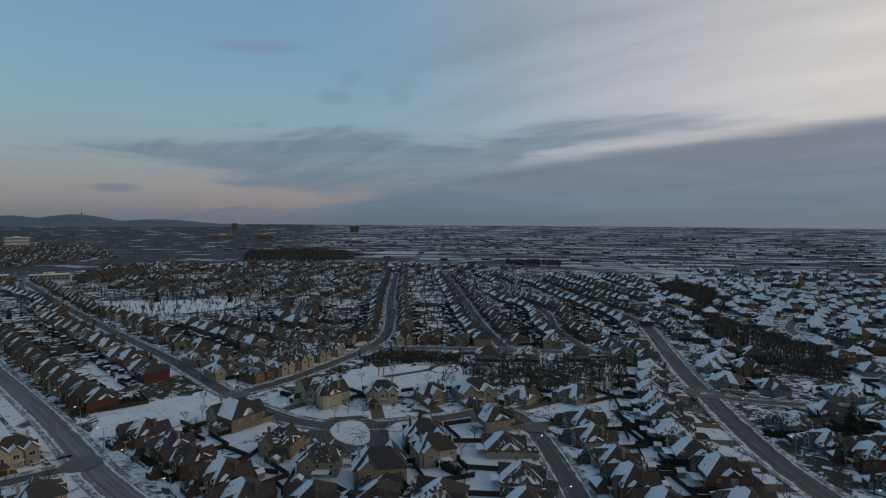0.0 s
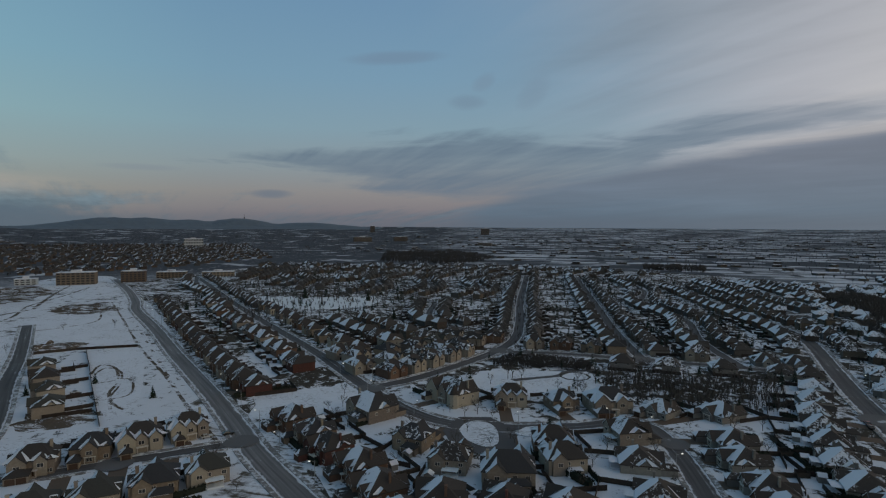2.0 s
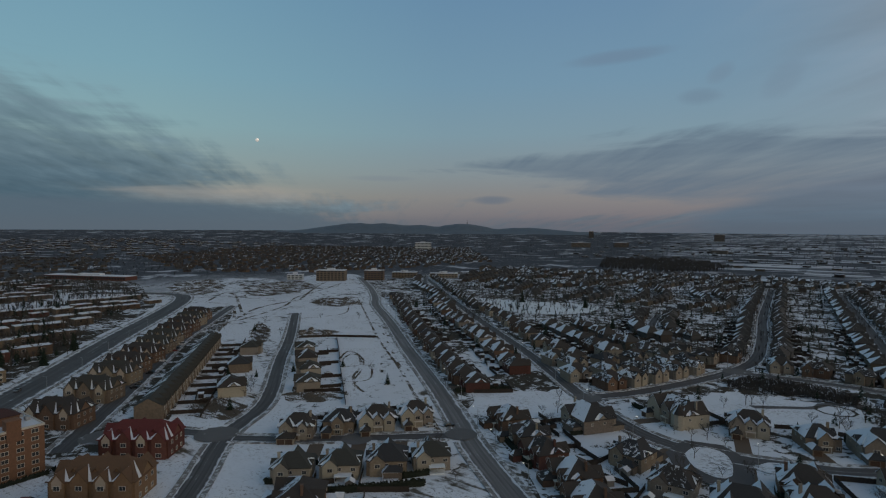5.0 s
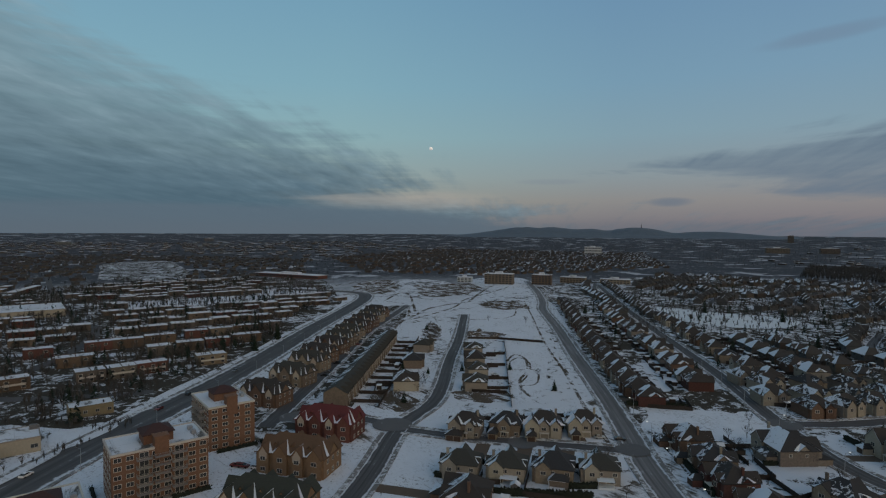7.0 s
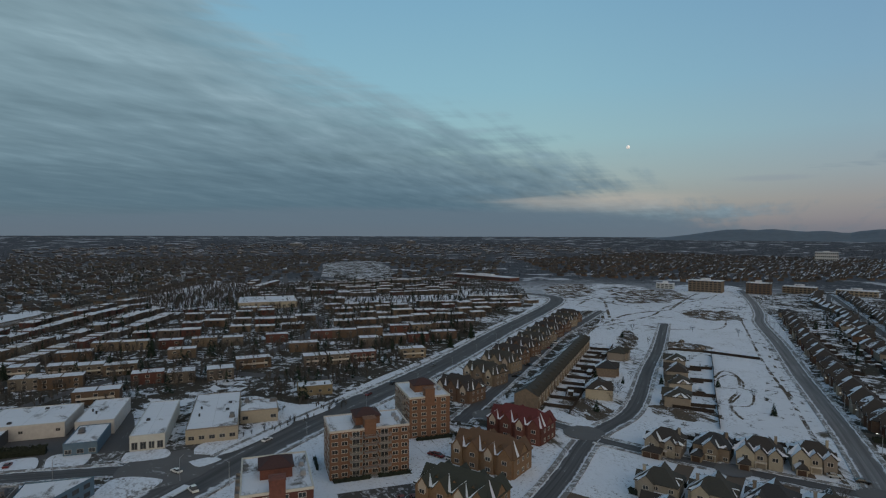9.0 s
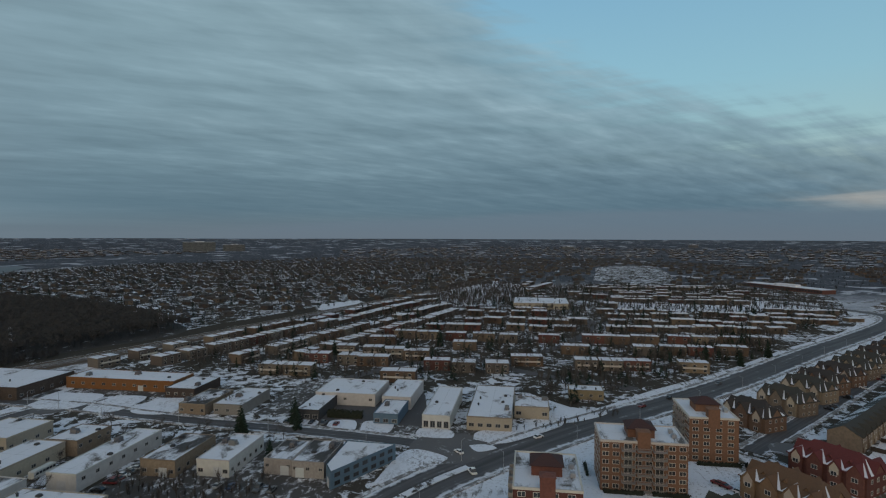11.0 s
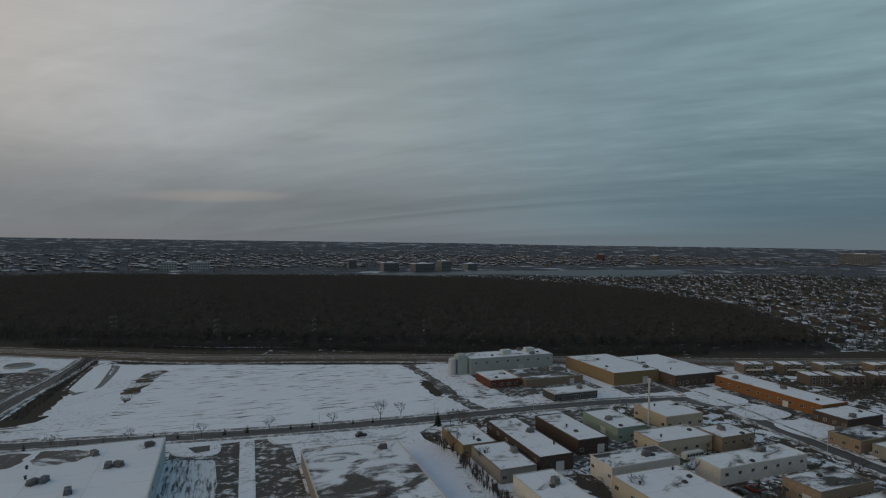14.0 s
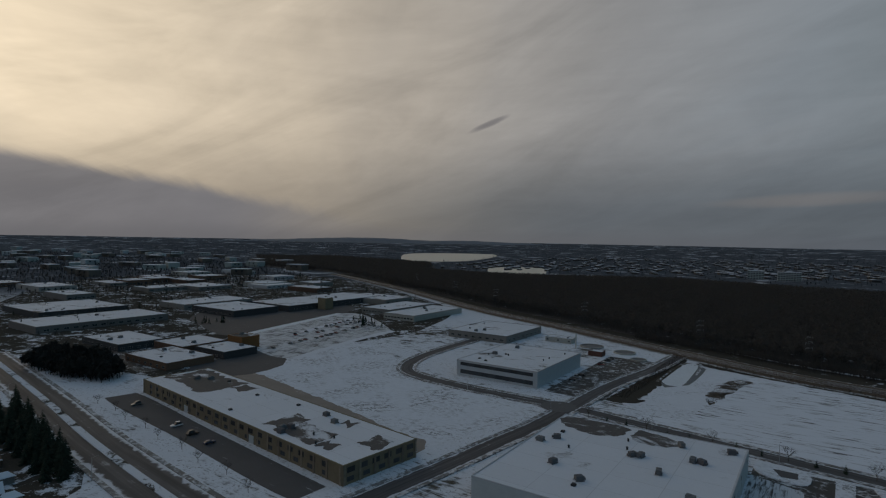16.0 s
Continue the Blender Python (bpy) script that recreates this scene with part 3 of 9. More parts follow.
M_STEEL = worn("galvanised_steel", (0.40, 0.41, 0.42), 0.8, rough=0.5, vary=0.05, metal=0.6)
M_ROOF_BROWN = shingle("brown_shingles", (0.042, 0.037, 0.034), 0.02)
M_ROOF_CHAR = shingle("charcoal_shingles", (0.036, 0.036, 0.038), 0.0)
M_ROOF_OLIVE = shingle("olive_shingles", (0.046, 0.045, 0.039), -0.07)
M_ROOF_SNOW = shingle("snowy_shingles", (0.050, 0.043, 0.039), 0.06)
M_ROOF_RED = shingle("red_shingles", (0.105, 0.028, 0.028), -0.24)
M_ROOF_RUST = shingle("rust_brown_shingles", (0.112, 0.068, 0.042), -0.26)
M_ROOF_MOSS = shingle("dark_moss_shingles", (0.040, 0.044, 0.036), -0.24)
M_ROOF_MAROON = shingle("maroon_shingles", (0.058, 0.031, 0.029), -0.26)
M_FLAT = flat_roof("snowy_flat_roof", (0.11, 0.10, 0.09))
M_FLAT_BARE = flat_roof("half_bare_flat_roof", (0.062, 0.060, 0.058), 0.12)
M_SNOWFIELD = stubble_material("open_snowfield", 0.0)
# warm sky glow reflected by the lakes is painted in as this cream
M_LAKE = worn("glow_tinted_lake", (0.66, 0.58, 0.46), 0.95, 40.0, 0.05, 0.5, 0.3, 0.0)
M_WALL_FAR = [worn(nm, c, 0.8) for nm, c in (("far_brown_wall", (0.070, 0.056, 0.048)), ("far_grey_wall", (0.085, 0.083, 0.082)), ("far_buff_wall", (0.115, 0.096, 0.075)))]
M_FARBLOCK = worn("pale_concrete_block", (0.135, 0.142, 0.146), 0.85, vary=0.08)
# distance haze is put into these tree colours as a lifted blue-grey
M_HAZED_WOOD = fibre("haze_tinted_woodland", (0.072, 0.074, 0.080), vary=0.3, soft=0.4)
M_HAZED_HEDGEROW = fibre("haze_tinted_hedgerow_trees", (0.115, 0.118, 0.126))
M_FLAT_EDGE = flat_roof("patchy_membrane_roof", (0.17, 0.165, 0.16), -0.06)
M_BARE = flat_roof("bare_gravelled_membrane", (0.095, 0.088, 0.084), 0.24)
M_TAR = flat_roof("bare_tarred_membrane", (0.075, 0.07, 0.066), 0.13)
M_FLAT_ROW = flat_roof("snowy_row_roof", (0.11, 0.10, 0.09), -0.06)
M_SNOW = worn("packed_snow", SNOW, 0.9, 2.0, 3.0, 0.9, 0.2, 0.03)
M_GLASS = glass_material("dark_window_glass", (0.045, 0.05, 0.055))
M_BARK = fibre("winter_bark", (0.062, 0.050, 0.040))
M_TWIG = fibre("bare_twigs", (0.088, 0.080, 0.074))
M_WOOD = fibre("dark_woodland", (0.095, 0.088, 0.082), vary=0.08, soft=0.5)
M_NEEDLE = fibre("spruce_needles", (0.022, 0.034, 0.024))
M_HEDGE = fibre("cedar_hedge", (0.026, 0.032, 0.024))
M_SHRUB = fibre("dark_evergreen_shrubs", (0.030, 0.030, 0.027), vary=0.25)
M_BRUSH = fibre("brown_brush", (0.070, 0.058, 0.050))
M_TYRE = worn("black_rubber", (0.02, 0.02, 0.02), vary=0.0)
M_LAMP_OFF = worn("unlit_lamp_head", (0.25, 0.25, 0.24))
M_LAMP = glow_material("lit_street_lamp", (1.0, 0.95, 0.85), 0.9)
M_MOON = glow_material("moonlit", (1.0, 0.96, 0.9), 0.36)
CAR_PAINT = [worn(nm, c, 0.95, 3.0, 2.0, 0.35, 0.5, 0.05) for nm, c in (("black_paint", (0.02, 0.02, 0.022)), ("silver_paint", (0.35, 0.36, 0.37)), ("white_car_paint", (0.7, 0.7, 0.7)),
                                                                      ("dark_red_paint", (0.15, 0.02, 0.02)), ("navy_paint", (0.03, 0.05, 0.10)), ("grey_paint", (0.12, 0.125, 0.13)))]


def water_material():
    mt, n, bsdf, tc = material("still_river_water")
    ice = n.step(n.noise(tc, 0.006, 4.0), 0.50, 0.66, 0.0, 0.30)
    finish(n, bsdf, n.mix(ice, (0.05, 0.058, 0.065), (0.26, 0.275, 0.29)), n.m("ADD", 0.48, n.m("MULTIPLY", ice, 0.5)), n.noise(tc, 0.3, 3.0), 0.03, 0.25)
    return mt


M_WATER = water_material()


def soil_material():
    """Bare brown building soil, rutted, with snow left in the hollows."""
    mt, n, bsdf, tc = material("bare_brown_soil")
    a, b = n.noise(n.vm("MULTIPLY", tc, (0.6, 1.2, 1.0)), 0.075, 6.0, 0.68, 1.2), n.noise(tc, 1.5, 4.0)
    soil = n.mix(b, (0.052, 0.044, 0.036), (0.135, 0.110, 0.086))
    c = n.mix(n.step(n.m("ADD", n.m("MULTIPLY", a, 0.75), n.m("MULTIPLY", b, 0.25)), 0.50, 0.56, 0.0, 0.9), soil, SNOW)
    finish(n, bsdf, c, 0.95, n.m("ADD", a, b), 0.25, 0.0)
    return mt


M_SOIL = soil_material()
M_WEED = yard_material("brown_weedy_ground", -0.085)


# ---------------------------------------------------------------- mesh helpers
class Mesh:
    """Collects corners and faces; every face takes the current material slot."""

    def __init__(self):
        self.v, self.f, self.s, self.slot = [], [], [], 0

    def face(self, *pts):
        i = len(self.v)
        self.v += [tuple(p) for p in pts]
        self.f.append(tuple(range(i, i + len(pts))))
        self.s.append(self.slot)

    def box(self, x0, x1, y0, y1, z0, z1, bottom=True):
        i = len(self.v)
        self.v += [(x0, y0, z0), (x1, y0, z0), (x1, y1, z0), (x0, y1, z0), (x0, y0, z1), (x1, y0, z1), (x1, y1, z1), (x0, y1, z1)]
        q = [(0, 1, 5, 4), (1, 2, 6, 5), (2, 3, 7, 6), (3, 0, 4, 7), (4, 5, 6, 7)] + ([(3, 2, 1, 0)] if bottom else [])
        self.f += [tuple(i + k for k in c) for c in q]
        self.s += [self.slot] * len(q)

    def prism(self, n, r0, r1, z0, z1, x=0.0, y=0.0, lean=(0.0, 0.0), cap=True):
        i = len(self.v)
        for r, z, ox, oy in ((r0, z0, 0, 0), (r1, z1, lean[0], lean[1])):
            self.v += [(x + ox + r * math.cos(2 * math.pi * k / n), y + oy + r * math.sin(2 * math.pi * k / n), z) for k in range(n)]
        self.f += [(i + k, i + (k + 1) % n, i + n + (k + 1) % n, i + n + k) for k in range(n)]
        self.s += [self.slot] * n
        if cap:
            self.f.append(tuple(i + n + k for k in range(n)))
            self.s.append(self.slot)

    def hip(self, x0, x1, y0, y1, ze, zr, o=0.45, k=0.85, t=0.22):
        """A hipped roof with eaves o wide and t thick; k draws in the ridge's ends."""
        x0, x1, y0, y1 = x0 - o, x1 + o, y0 - o, y1 + o
        w, d = x1 - x0, y1 - y0
        if w >= d:
            c = min(d / 2 * k, w / 2 - 0.05)
            a, b = (x0 + c, (y0 + y1) / 2, zr), (x1 - c, (y0 + y1) / 2, zr)
        else:
            c = min(w / 2 * k, d / 2 - 0.05)
            a, b = ((x0 + x1) / 2, y0 + c, zr), ((x0 + x1) / 2, y1 - c, zr)
        i = len(self.v)
        self.v += [(x0, y0, ze - t), (x1, y0, ze - t), (x1, y1, ze - t), (x0, y1, ze - t), (x0, y0, ze), (x1, y0, ze), (x1, y1, ze), (x0, y1, ze), a, b]
        q = [(3, 2, 1, 0), (0, 1, 5, 4), (1, 2, 6, 5), (2, 3, 7, 6), (3, 0, 4, 7)]
        q += [(4, 5, 9, 8), (5, 6, 9), (6, 7, 8, 9), (7, 4, 8)] if w >= d else [(4, 5, 8), (5, 6, 9, 8), (6, 7, 9), (7, 4, 8, 9)]
        self.f += [tuple(i + j for j in c) for c in q]
        self.s += [self.slot] * len(q)

    def gable(self, xc, hw, yf, yb, ze, zr, o=0.3, t=0.2):
        """Two slopes over a front gable, from the front yf back to yb, ridge along y."""
        yf -= o
        e = hw + o
        drop = (zr - ze) * o / hw
        for s in (-1, 1):
            a, b = (xc, yf, zr), (xc, yb, zr)
            c, d = (xc + s * e, yb, ze - drop), (xc + s * e, yf, ze - drop)
            up = [(p[0], p[1], p[2] + t) for p in (a, b, c, d)]
            if s > 0:
                self.face(up[0], up[3], up[2], up[1])
            else:
                self.face(*up)
            self.face(a, d, up[3], up[0])
            self.face(d, c, up[2], up[3])
            self.face(a, b, c, d) if s > 0 else self.face(d, c, b, a)

    def put(self, name, *mats):
        me = bpy.data.meshes.new(name)
        me.from_pydata(self.v, [], self.f)
        for mt in mats:
            me.materials.append(mt)
        if any(self.s):
            me.polygons.foreach_set("material_index", self.s)
        me.update()
        return me


def part(name, mesh, mats, parent=None, label="", at=None):
    """Links a Mesh (or ready mesh data) as one object, under its thing where there is one."""
    mats = mats if isinstance(mats, (list, tuple)) else [mats]
    ob = new(name, mesh.put(name, *mats) if isinstance(mesh, Mesh) else mesh)
    if parent is not None:
        ob.parent = parent
    if at is not None:
        ob.matrix_basis = at
    return tagged(ob, label)


def thing(name, at, label, category, group="", kind=""):
    ob = new(name)
    ob.empty_display_size = 0.5
    ob.matrix_basis = at
    return tagged(ob, label, category, group, kind)


WINDOWS = {}


def window_mesh(w, h, trim=M_TRIM, cross=True):
    key = (round(w, 2), round(h, 2), trim.name, cross)
    if key not in WINDOWS:
        m = Mesh()
        b = 0.12
        m.box(-w / 2, -w / 2 + b, -0.07, 0.02, 0, h)
        m.box(w / 2 - b, w / 2, -0.07, 0.02, 0, h)
        m.box(-w / 2 + b, w / 2 - b, -0.07, 0.02, 0, b)
        m.box(-w / 2 + b, w / 2 - b, -0.07, 0.02, h - b, h)
        if cross:
            m.box(-0.05, 0.05, -0.06, 0.0, b, h - b)
        m.slot = 1
        m.face((-w / 2 + b, -0.03, b), (w / 2 - b, -0.03, b), (w / 2 - b, -0.03, h - b), (-w / 2 + b, -0.03, h - b))
        WINDOWS[key] = m.put("window", trim, M_GLASS)
    return WINDOWS[key]




def on_side(box, side, u, z):
    """The pose of a window in a wall of the box (x0, x1, y0, y1): u from -1 to 1 along the wall, seen from outside."""
    x0, x1, y0, y1 = box
    cx, cy, hx, hy = (x0 + x1) / 2, (y0 + y1) / 2, (x1 - x0) / 2, (y1 - y0) / 2
    if side == "front":
        return pose(cx + u * hx, y0, z)
    if side == "back":
        return pose(cx - u * hx, y1, z, 0, 0, 180)
    if side == "right":
        return pose(x1, cy + u * hy, z, 0, 0, 90)
    return pose(x0, cy - u * hy, z, 0, 0, -90)


def windows(parent, box, side, us, z, w, h, trim=M_TRIM, cross=True, name="window"):
    for u in us:
        part(name, window_mesh(w, h, trim, cross), None, parent, "", on_side(box, side, u, z))


def spaced(n, edge=0.82):
    return [0.0] if n == 1 else [-edge + 2 * edge * i / (n - 1) for i in range(n)]


def ready(mesh, mats):
    return mesh.put("shared", *(mats if isinstance(mats, (list, tuple)) else [mats]))


def rise(x, y):
    """The height of the land: level near by, swelling slowly towards the skyline."""
    r = math.hypot(x, y)
    return 0.0 if r < 1900 else 58.0 * ((r - 1900) / 3000.0) ** 1.4

# ---------------------------------------------------------------- land, streets, water
def build_ground():
    rings = [0, 40, 90, 150, 220, 300, 400, 520, 660, 820, 1000, 1250, 1550, 1900, 2200, 2500, 2800, 3100, 3400, 3700, 4000, 4300, 4600, 4900]
    m, n = Mesh(), 96
    m.v.append((0, 0, 0))
    for r in rings[1:]:
        for k in range(n):
            a = 2 * math.pi * k / n
            z = rise(r, 0) + (0.0 if r < 2300 else 5.0 * (r / 4900) ** 2 * noise.noise(Vector((r * 0.004, a * 5.0, 2.0))))
            m.v.append((r * math.cos(a), r * math.sin(a), z))
    for k in range(n):
        m.f.append((0, 1 + k, 1 + (k + 1) % n))
    for j in range(len(rings) - 2):
        for k in range(n):
            a, b = 1 + j * n + k, 1 + j * n + (k + 1) % n
            m.f.append((a, a + n, b + n, b))
    m.s = [0] * len(m.f)
    tagged(part("ground", m, M_GROUND), "snow-covered flat suburban land with bare patches", "ground", kind="structure")


def smooth(pts, step=5.0):
    """A rounded line through the points, as a list of (x, y) about step metres apart."""
    out = []
    q = [pts[0]] + list(pts) + [pts[-1]]
    for i in range(1, len(q) - 2):
        p0, p1, p2, p3 = (Vector(p) for p in q[i - 1:i + 3])
        n = max(1, int((p2 - p1).length / step))
        for k in range(n):
            t = k / n
            out.append(0.5 * ((2 * p1) + (p2 - p0) * t + (2 * p0 - 5 * p1 + 4 * p2 - p3) * t * t + (3 * p1 - p0 - 3 * p2 + p3) * t ** 3))
    return out + [Vector(pts[-1])]


def sides(line, offset):
    out = []
    for i, p in enumerate(line):
        d = (line[min(i + 1, len(line) - 1)] - line[max(i - 1, 0)]).normalized()
        out.append(p + Vector((d.y, -d.x)) * offset)
    return out


ROADS = {}      # name: (line, half width)


def road(name, label, pts, width, z, walks=True):
    ROADS[name] = (smooth(pts), width / 2, label, z, walks)


STREETS = [
    ("road_avenue", "straight asphalt avenue between snowbanks", [(-56, 131), (-83, 154), (-110, 177), (-131, 198), (-161, 227), (-197, 260), (-251, 309), (-319, 373), (-403, 448), (-446, 495), (-511, 559), (-579, 621), (-650, 684)], 9.2),
    ("road_collector", "asphalt collector street curving through the houses", [(-560, 745), (-492, 674), (-368, 540), (-270, 438), (-169, 337), (-130, 295), (-98, 260), (-67, 232), (-46, 223), (-22, 225), (5, 234), (20, 243), (31, 238), (37, 215), (40, 187), (41, 160), (42, 130)], 8.2),
    ("road_bend", "asphalt street bending up between beige houses", [(-98, 264), (-81, 286), (-60, 330), (-46, 370), (-41, 413), (-46, 490), (-57, 610), (-66, 760), (-75, 900)], 8.5),
    ("road_park", "narrow street beside the little park", [(-46, 360), (-10, 363), (41, 359), (96, 352), (132, 348)], 7.5),
    ("road_east", "wide asphalt street with slushy edges", [(118, 110), (116, 174), (117, 199), (122, 236), (127, 267), (134, 309), (146, 366), (160, 430), (164, 470), (158, 530), (146, 620), (130, 800)], 10.5),
    ("road_side", "short side street under thin snow", [(127, 268), (144, 257), (175, 250), (205, 240)], 7.0),
    ("road_mid", "snowy residential street", [(41, 360), (31, 450), (24, 560), (14, 720), (4, 880)], 8.0),
    ("road_close", "residential street between houses", [(-122, 183), (-153, 157), (-170, 143), (-199, 124)], 6.5),
    ("road_new", "asphalt street by the vacant land", [(-128, 52), (-151, 82), (-169, 102), (-186, 119), (-199, 135), (-212, 158), (-232, 180), (-279, 223), (-335, 277), (-424, 357)], 7.8),
    ("road_terrace", "street lined with parked cars before the terraces", [(-228, 84), (-250, 103), (-283, 132), (-336, 178), (-394, 228), (-440, 275), (-514, 350)], 8.5),
    ("road_link", "short link street", [(-199, 128), (-218, 118), (-232, 102)], 7.5),
    ("road_boulevard", "wide divided boulevard, wet asphalt", [(460, -140), (312, -118), (225, -104), (120, -92), (0, -82), (-100, -66), (-165, -42), (-205, -14), (-249, 26), (-298, 77), (-350, 126), (-435, 200), (-527, 284), (-600, 345), (-650, 368), (-700, 350), (-760, 300)], 19.0),
    ("road_works", "asphalt industrial street", [(-206, -18), (-216, -43), (-222, -90), (-226, -137), (-231, -180), (-236, -205), (-240, -260), (-246, -300)], 9.0),
    ("road_cross", "asphalt industrial cross street", [(-238, -226), (-196, -235), (-143, -240), (-88, -241), (-12, -247), (62, -258), (102, -264), (136, -264), (166, -265), (200, -271), (218, -284), (230, -322), (234, -395)], 9.0),
    ("road_yard", "asphalt street past the flat-roofed works", [(121, -100), (111, -168), (107, -200), (103, -230), (101, -266), (98, -318), (88, -383), (84, -436)], 9.0),
    ("road_far_east", "distant snowy street", [(246, 230), (255, 320), (264, 415), (300, 475), (380, 560), (520, 640)], 8.0),
]
for i, (nm, lb, pts, wd) in enumerate(STREETS):
    road(nm, lb, pts, wd, 0.04 + 0.012 * i)
# quieter streets further out
BACK_STREETS = [[(-86, 342), (-130, 385), (-196, 450)], [(-84, 430), (-122, 470), (-140, 560)], [(-120, 600), (-108, 690), (-140, 790), (-126, 900)], [(-185, 610), (-178, 700), (-214, 800), (-204, 900)],
                [(-250, 612), (-246, 690), (-284, 780), (-272, 900)], [(-315, 625), (-345, 720), (-318, 800), (-345, 900)], [(-385, 650), (-380, 730), (-430, 800), (-415, 900)], [(-455, 720), (-475, 800), (-490, 900)],
                [(95, 353), (88, 430), (94, 520), (70, 620), (84, 740), (66, 880)], [(200, 580), (192, 700), (180, 860)], [(262, 600), (256, 720), (245, 860)],
                [(-560, 745), (-480, 640), (-420, 590)]]
for i, pts in enumerate(BACK_STREETS):
    road("road_back.%d" % i, "narrow residential street with packed snow", pts, 7.0, 0.26 + 0.01 * i, False)


# widened asphalt where streets meet: x, y, radius
JUNCTIONS = [(-199, 128, 8.5), (-121, 185, 6.5), (-98, 262, 7), (-46, 362, 8), (41, 359, 8), (127, 269, 9), (-214, -30, 16), (-232, -222, 9), (106, -262, 9), (116, -96, 12), (-232, 100, 8), (37, 222, 6), (-151, 157, 6)]


def near_road(p, skip=None, gap=0.0):
    if any(math.hypot(p.x - x, p.y - y) < r + gap * 0.5 for x, y, r in JUNCTIONS):
        return True
    for nm, (line, half, *_) in ROADS.items():
        if nm == skip:
            continue
        lim = half + gap
        for q in line[::1]:
            if abs(q.x - p.x) < lim + 5 and abs(q.y - p.y) < lim + 5 and (q - p).length < lim:
                return True
    return False


def build_roads():
    for nm, (line, half, label, z, walks) in ROADS.items():
        a, b = sides(line, -half), sides(line, half)
        m, uv, run = Mesh(), [], 0.0
        for i, (p, q, s, t) in enumerate(zip(a, b, a[1:], b[1:])):
            m.face((p.x, p.y, z), (q.x, q.y, z), (t.x, t.y, z), (s.x, s.y, z))
            nxt = run + (line[i + 1] - line[i]).length
            uv += [-1.0, run, 1.0, run, 1.0, nxt, -1.0, nxt]
            run = nxt
        ob = tagged(part(nm.split(".")[0], m, M_AVENUE if nm == "road_avenue" else M_STREET), label, "road", kind="structure")
        ob.data.uv_layers.new(name="along").data.foreach_set("uv", uv)
        if not walks:
            continue
        for s in (-1, 1):
            m = Mesh()
            u, v = sides(line, s * (half + 0.15)), sides(line, s * (half + 1.9))
            for p, q, p2, q2 in zip(u, v, u[1:], v[1:]):
                if near_road((p + q + p2 + q2) / 4, nm, 1.2):
                    continue
                h = z + 0.14
                top = [(p.x, p.y, h), (q.x, q.y, h + 0.1), (q2.x, q2.y, h + 0.1), (p2.x, p2.y, h)]
                m.face(*(top if s > 0 else top[::-1]))
                m.face((p.x, p.y, 0), (p.x, p.y, h), (p2.x, p2.y, h), (p2.x, p2.y, 0))
                m.face((q.x, q.y, 0), (q.x, q.y, h + 0.1), (q2.x, q2.y, h + 0.1), (q2.x, q2.y, 0))
            if m.f:
                tagged(part("pavement", m, M_PAVE), "raised concrete pavement under trodden snow", "pavement", kind="structure")


def build_junctions():
    for i, (x, y, r) in enumerate(JUNCTIONS):
        m = Mesh()
        m.face(*[(x + r * math.cos(k * math.pi / 12) * (1 + 0.06 * math.sin(3 * k)), y + r * math.sin(k * math.pi / 12), 0.245) for k in range(24)])
        tagged(part("road_junction", m, M_JUNCTION), "worn asphalt junction with trodden slush", "road", kind="structure")


def track(label, pts, width, mat, z=0.05, name="dirt_track"):
    """A narrow track or kerb strip along a rounded line, its edges uneven."""
    line = smooth(pts, 3.0)
    rnd = random.Random(int(pts[0][0] * 3 + pts[0][1]))
    a, b = sides(line, -width / 2), sides(line, width / 2)
    m = Mesh()
    wob = [rnd.uniform(-0.18, 0.18) * width for _ in line]
    for k in range(len(line) - 1):
        p, q, s, t = a[k], b[k], a[k + 1], b[k + 1]
        m.face((p.x + wob[k], p.y, z), (q.x - wob[k], q.y, z), (t.x - wob[k + 1], t.y, z), (s.x + wob[k + 1], s.y, z))
    tagged(part(name, m, mat), label, "path", kind="structure")


def slab(name, label, pts, mat, z, kind="structure", category="ground", ragged=0.0):
    """A flat patch of land, its outline given by a few corners."""
    line = smooth(list(pts) + [pts[0]], 2.5 if ragged else 12.0)[:-1]
    if ragged:
        line = [p + Vector((noise.noise(Vector((p.x * f, p.y * f, 1.0))), noise.noise(Vector((p.x * f, p.y * f, 9.0))))) * ragged for p in line for f in (0.22,)]
    m = Mesh()
    m.face(*[(p.x, p.y, z + rise(p.x, p.y)) for p in line])
    return tagged(part(name, m, mat), label, category, kind=kind)


def lot(label, x0, x1, y0, y1, z=0.05, mat=M_LOT, name="parking_lot"):
    m = Mesh()
    m.box(x0, x1, y0, y1, -0.1, z, False)
    tagged(part(name, m, mat), label, "pavement", kind="structure")


def build_median():
    line = smooth([(460, -140), (312, -118), (225, -104), (120, -92), (0, -82), (-100, -66), (-165, -42), (-205, -14), (-249, 26), (-298, 77)])
    m = Mesh()
    a, b = sides(line, -1.5), sides(line, 1.5)
    for i, (p, q, s, t) in enumerate(zip(a, b, a[1:], b[1:])):
        if p.x < -196 or abs(p.x - 118) < 10:
            continue
        m.face((p.x, p.y, 0.42), (q.x, q.y, 0.42), (t.x, t.y, 0.42), (s.x, s.y, 0.42))
        m.face((p.x, p.y, 0), (p.x, p.y, 0.42), (s.x, s.y, 0.42), (s.x, s.y, 0))
        m.face((q.x, q.y, 0.42), (q.x, q.y, 0), (t.x, t.y, 0), (t.x, t.y, 0.42))
    tagged(part("median", m, yard_material("median_snow", 0.07)), "narrow snow-covered median of the boulevard", "median", kind="structure")


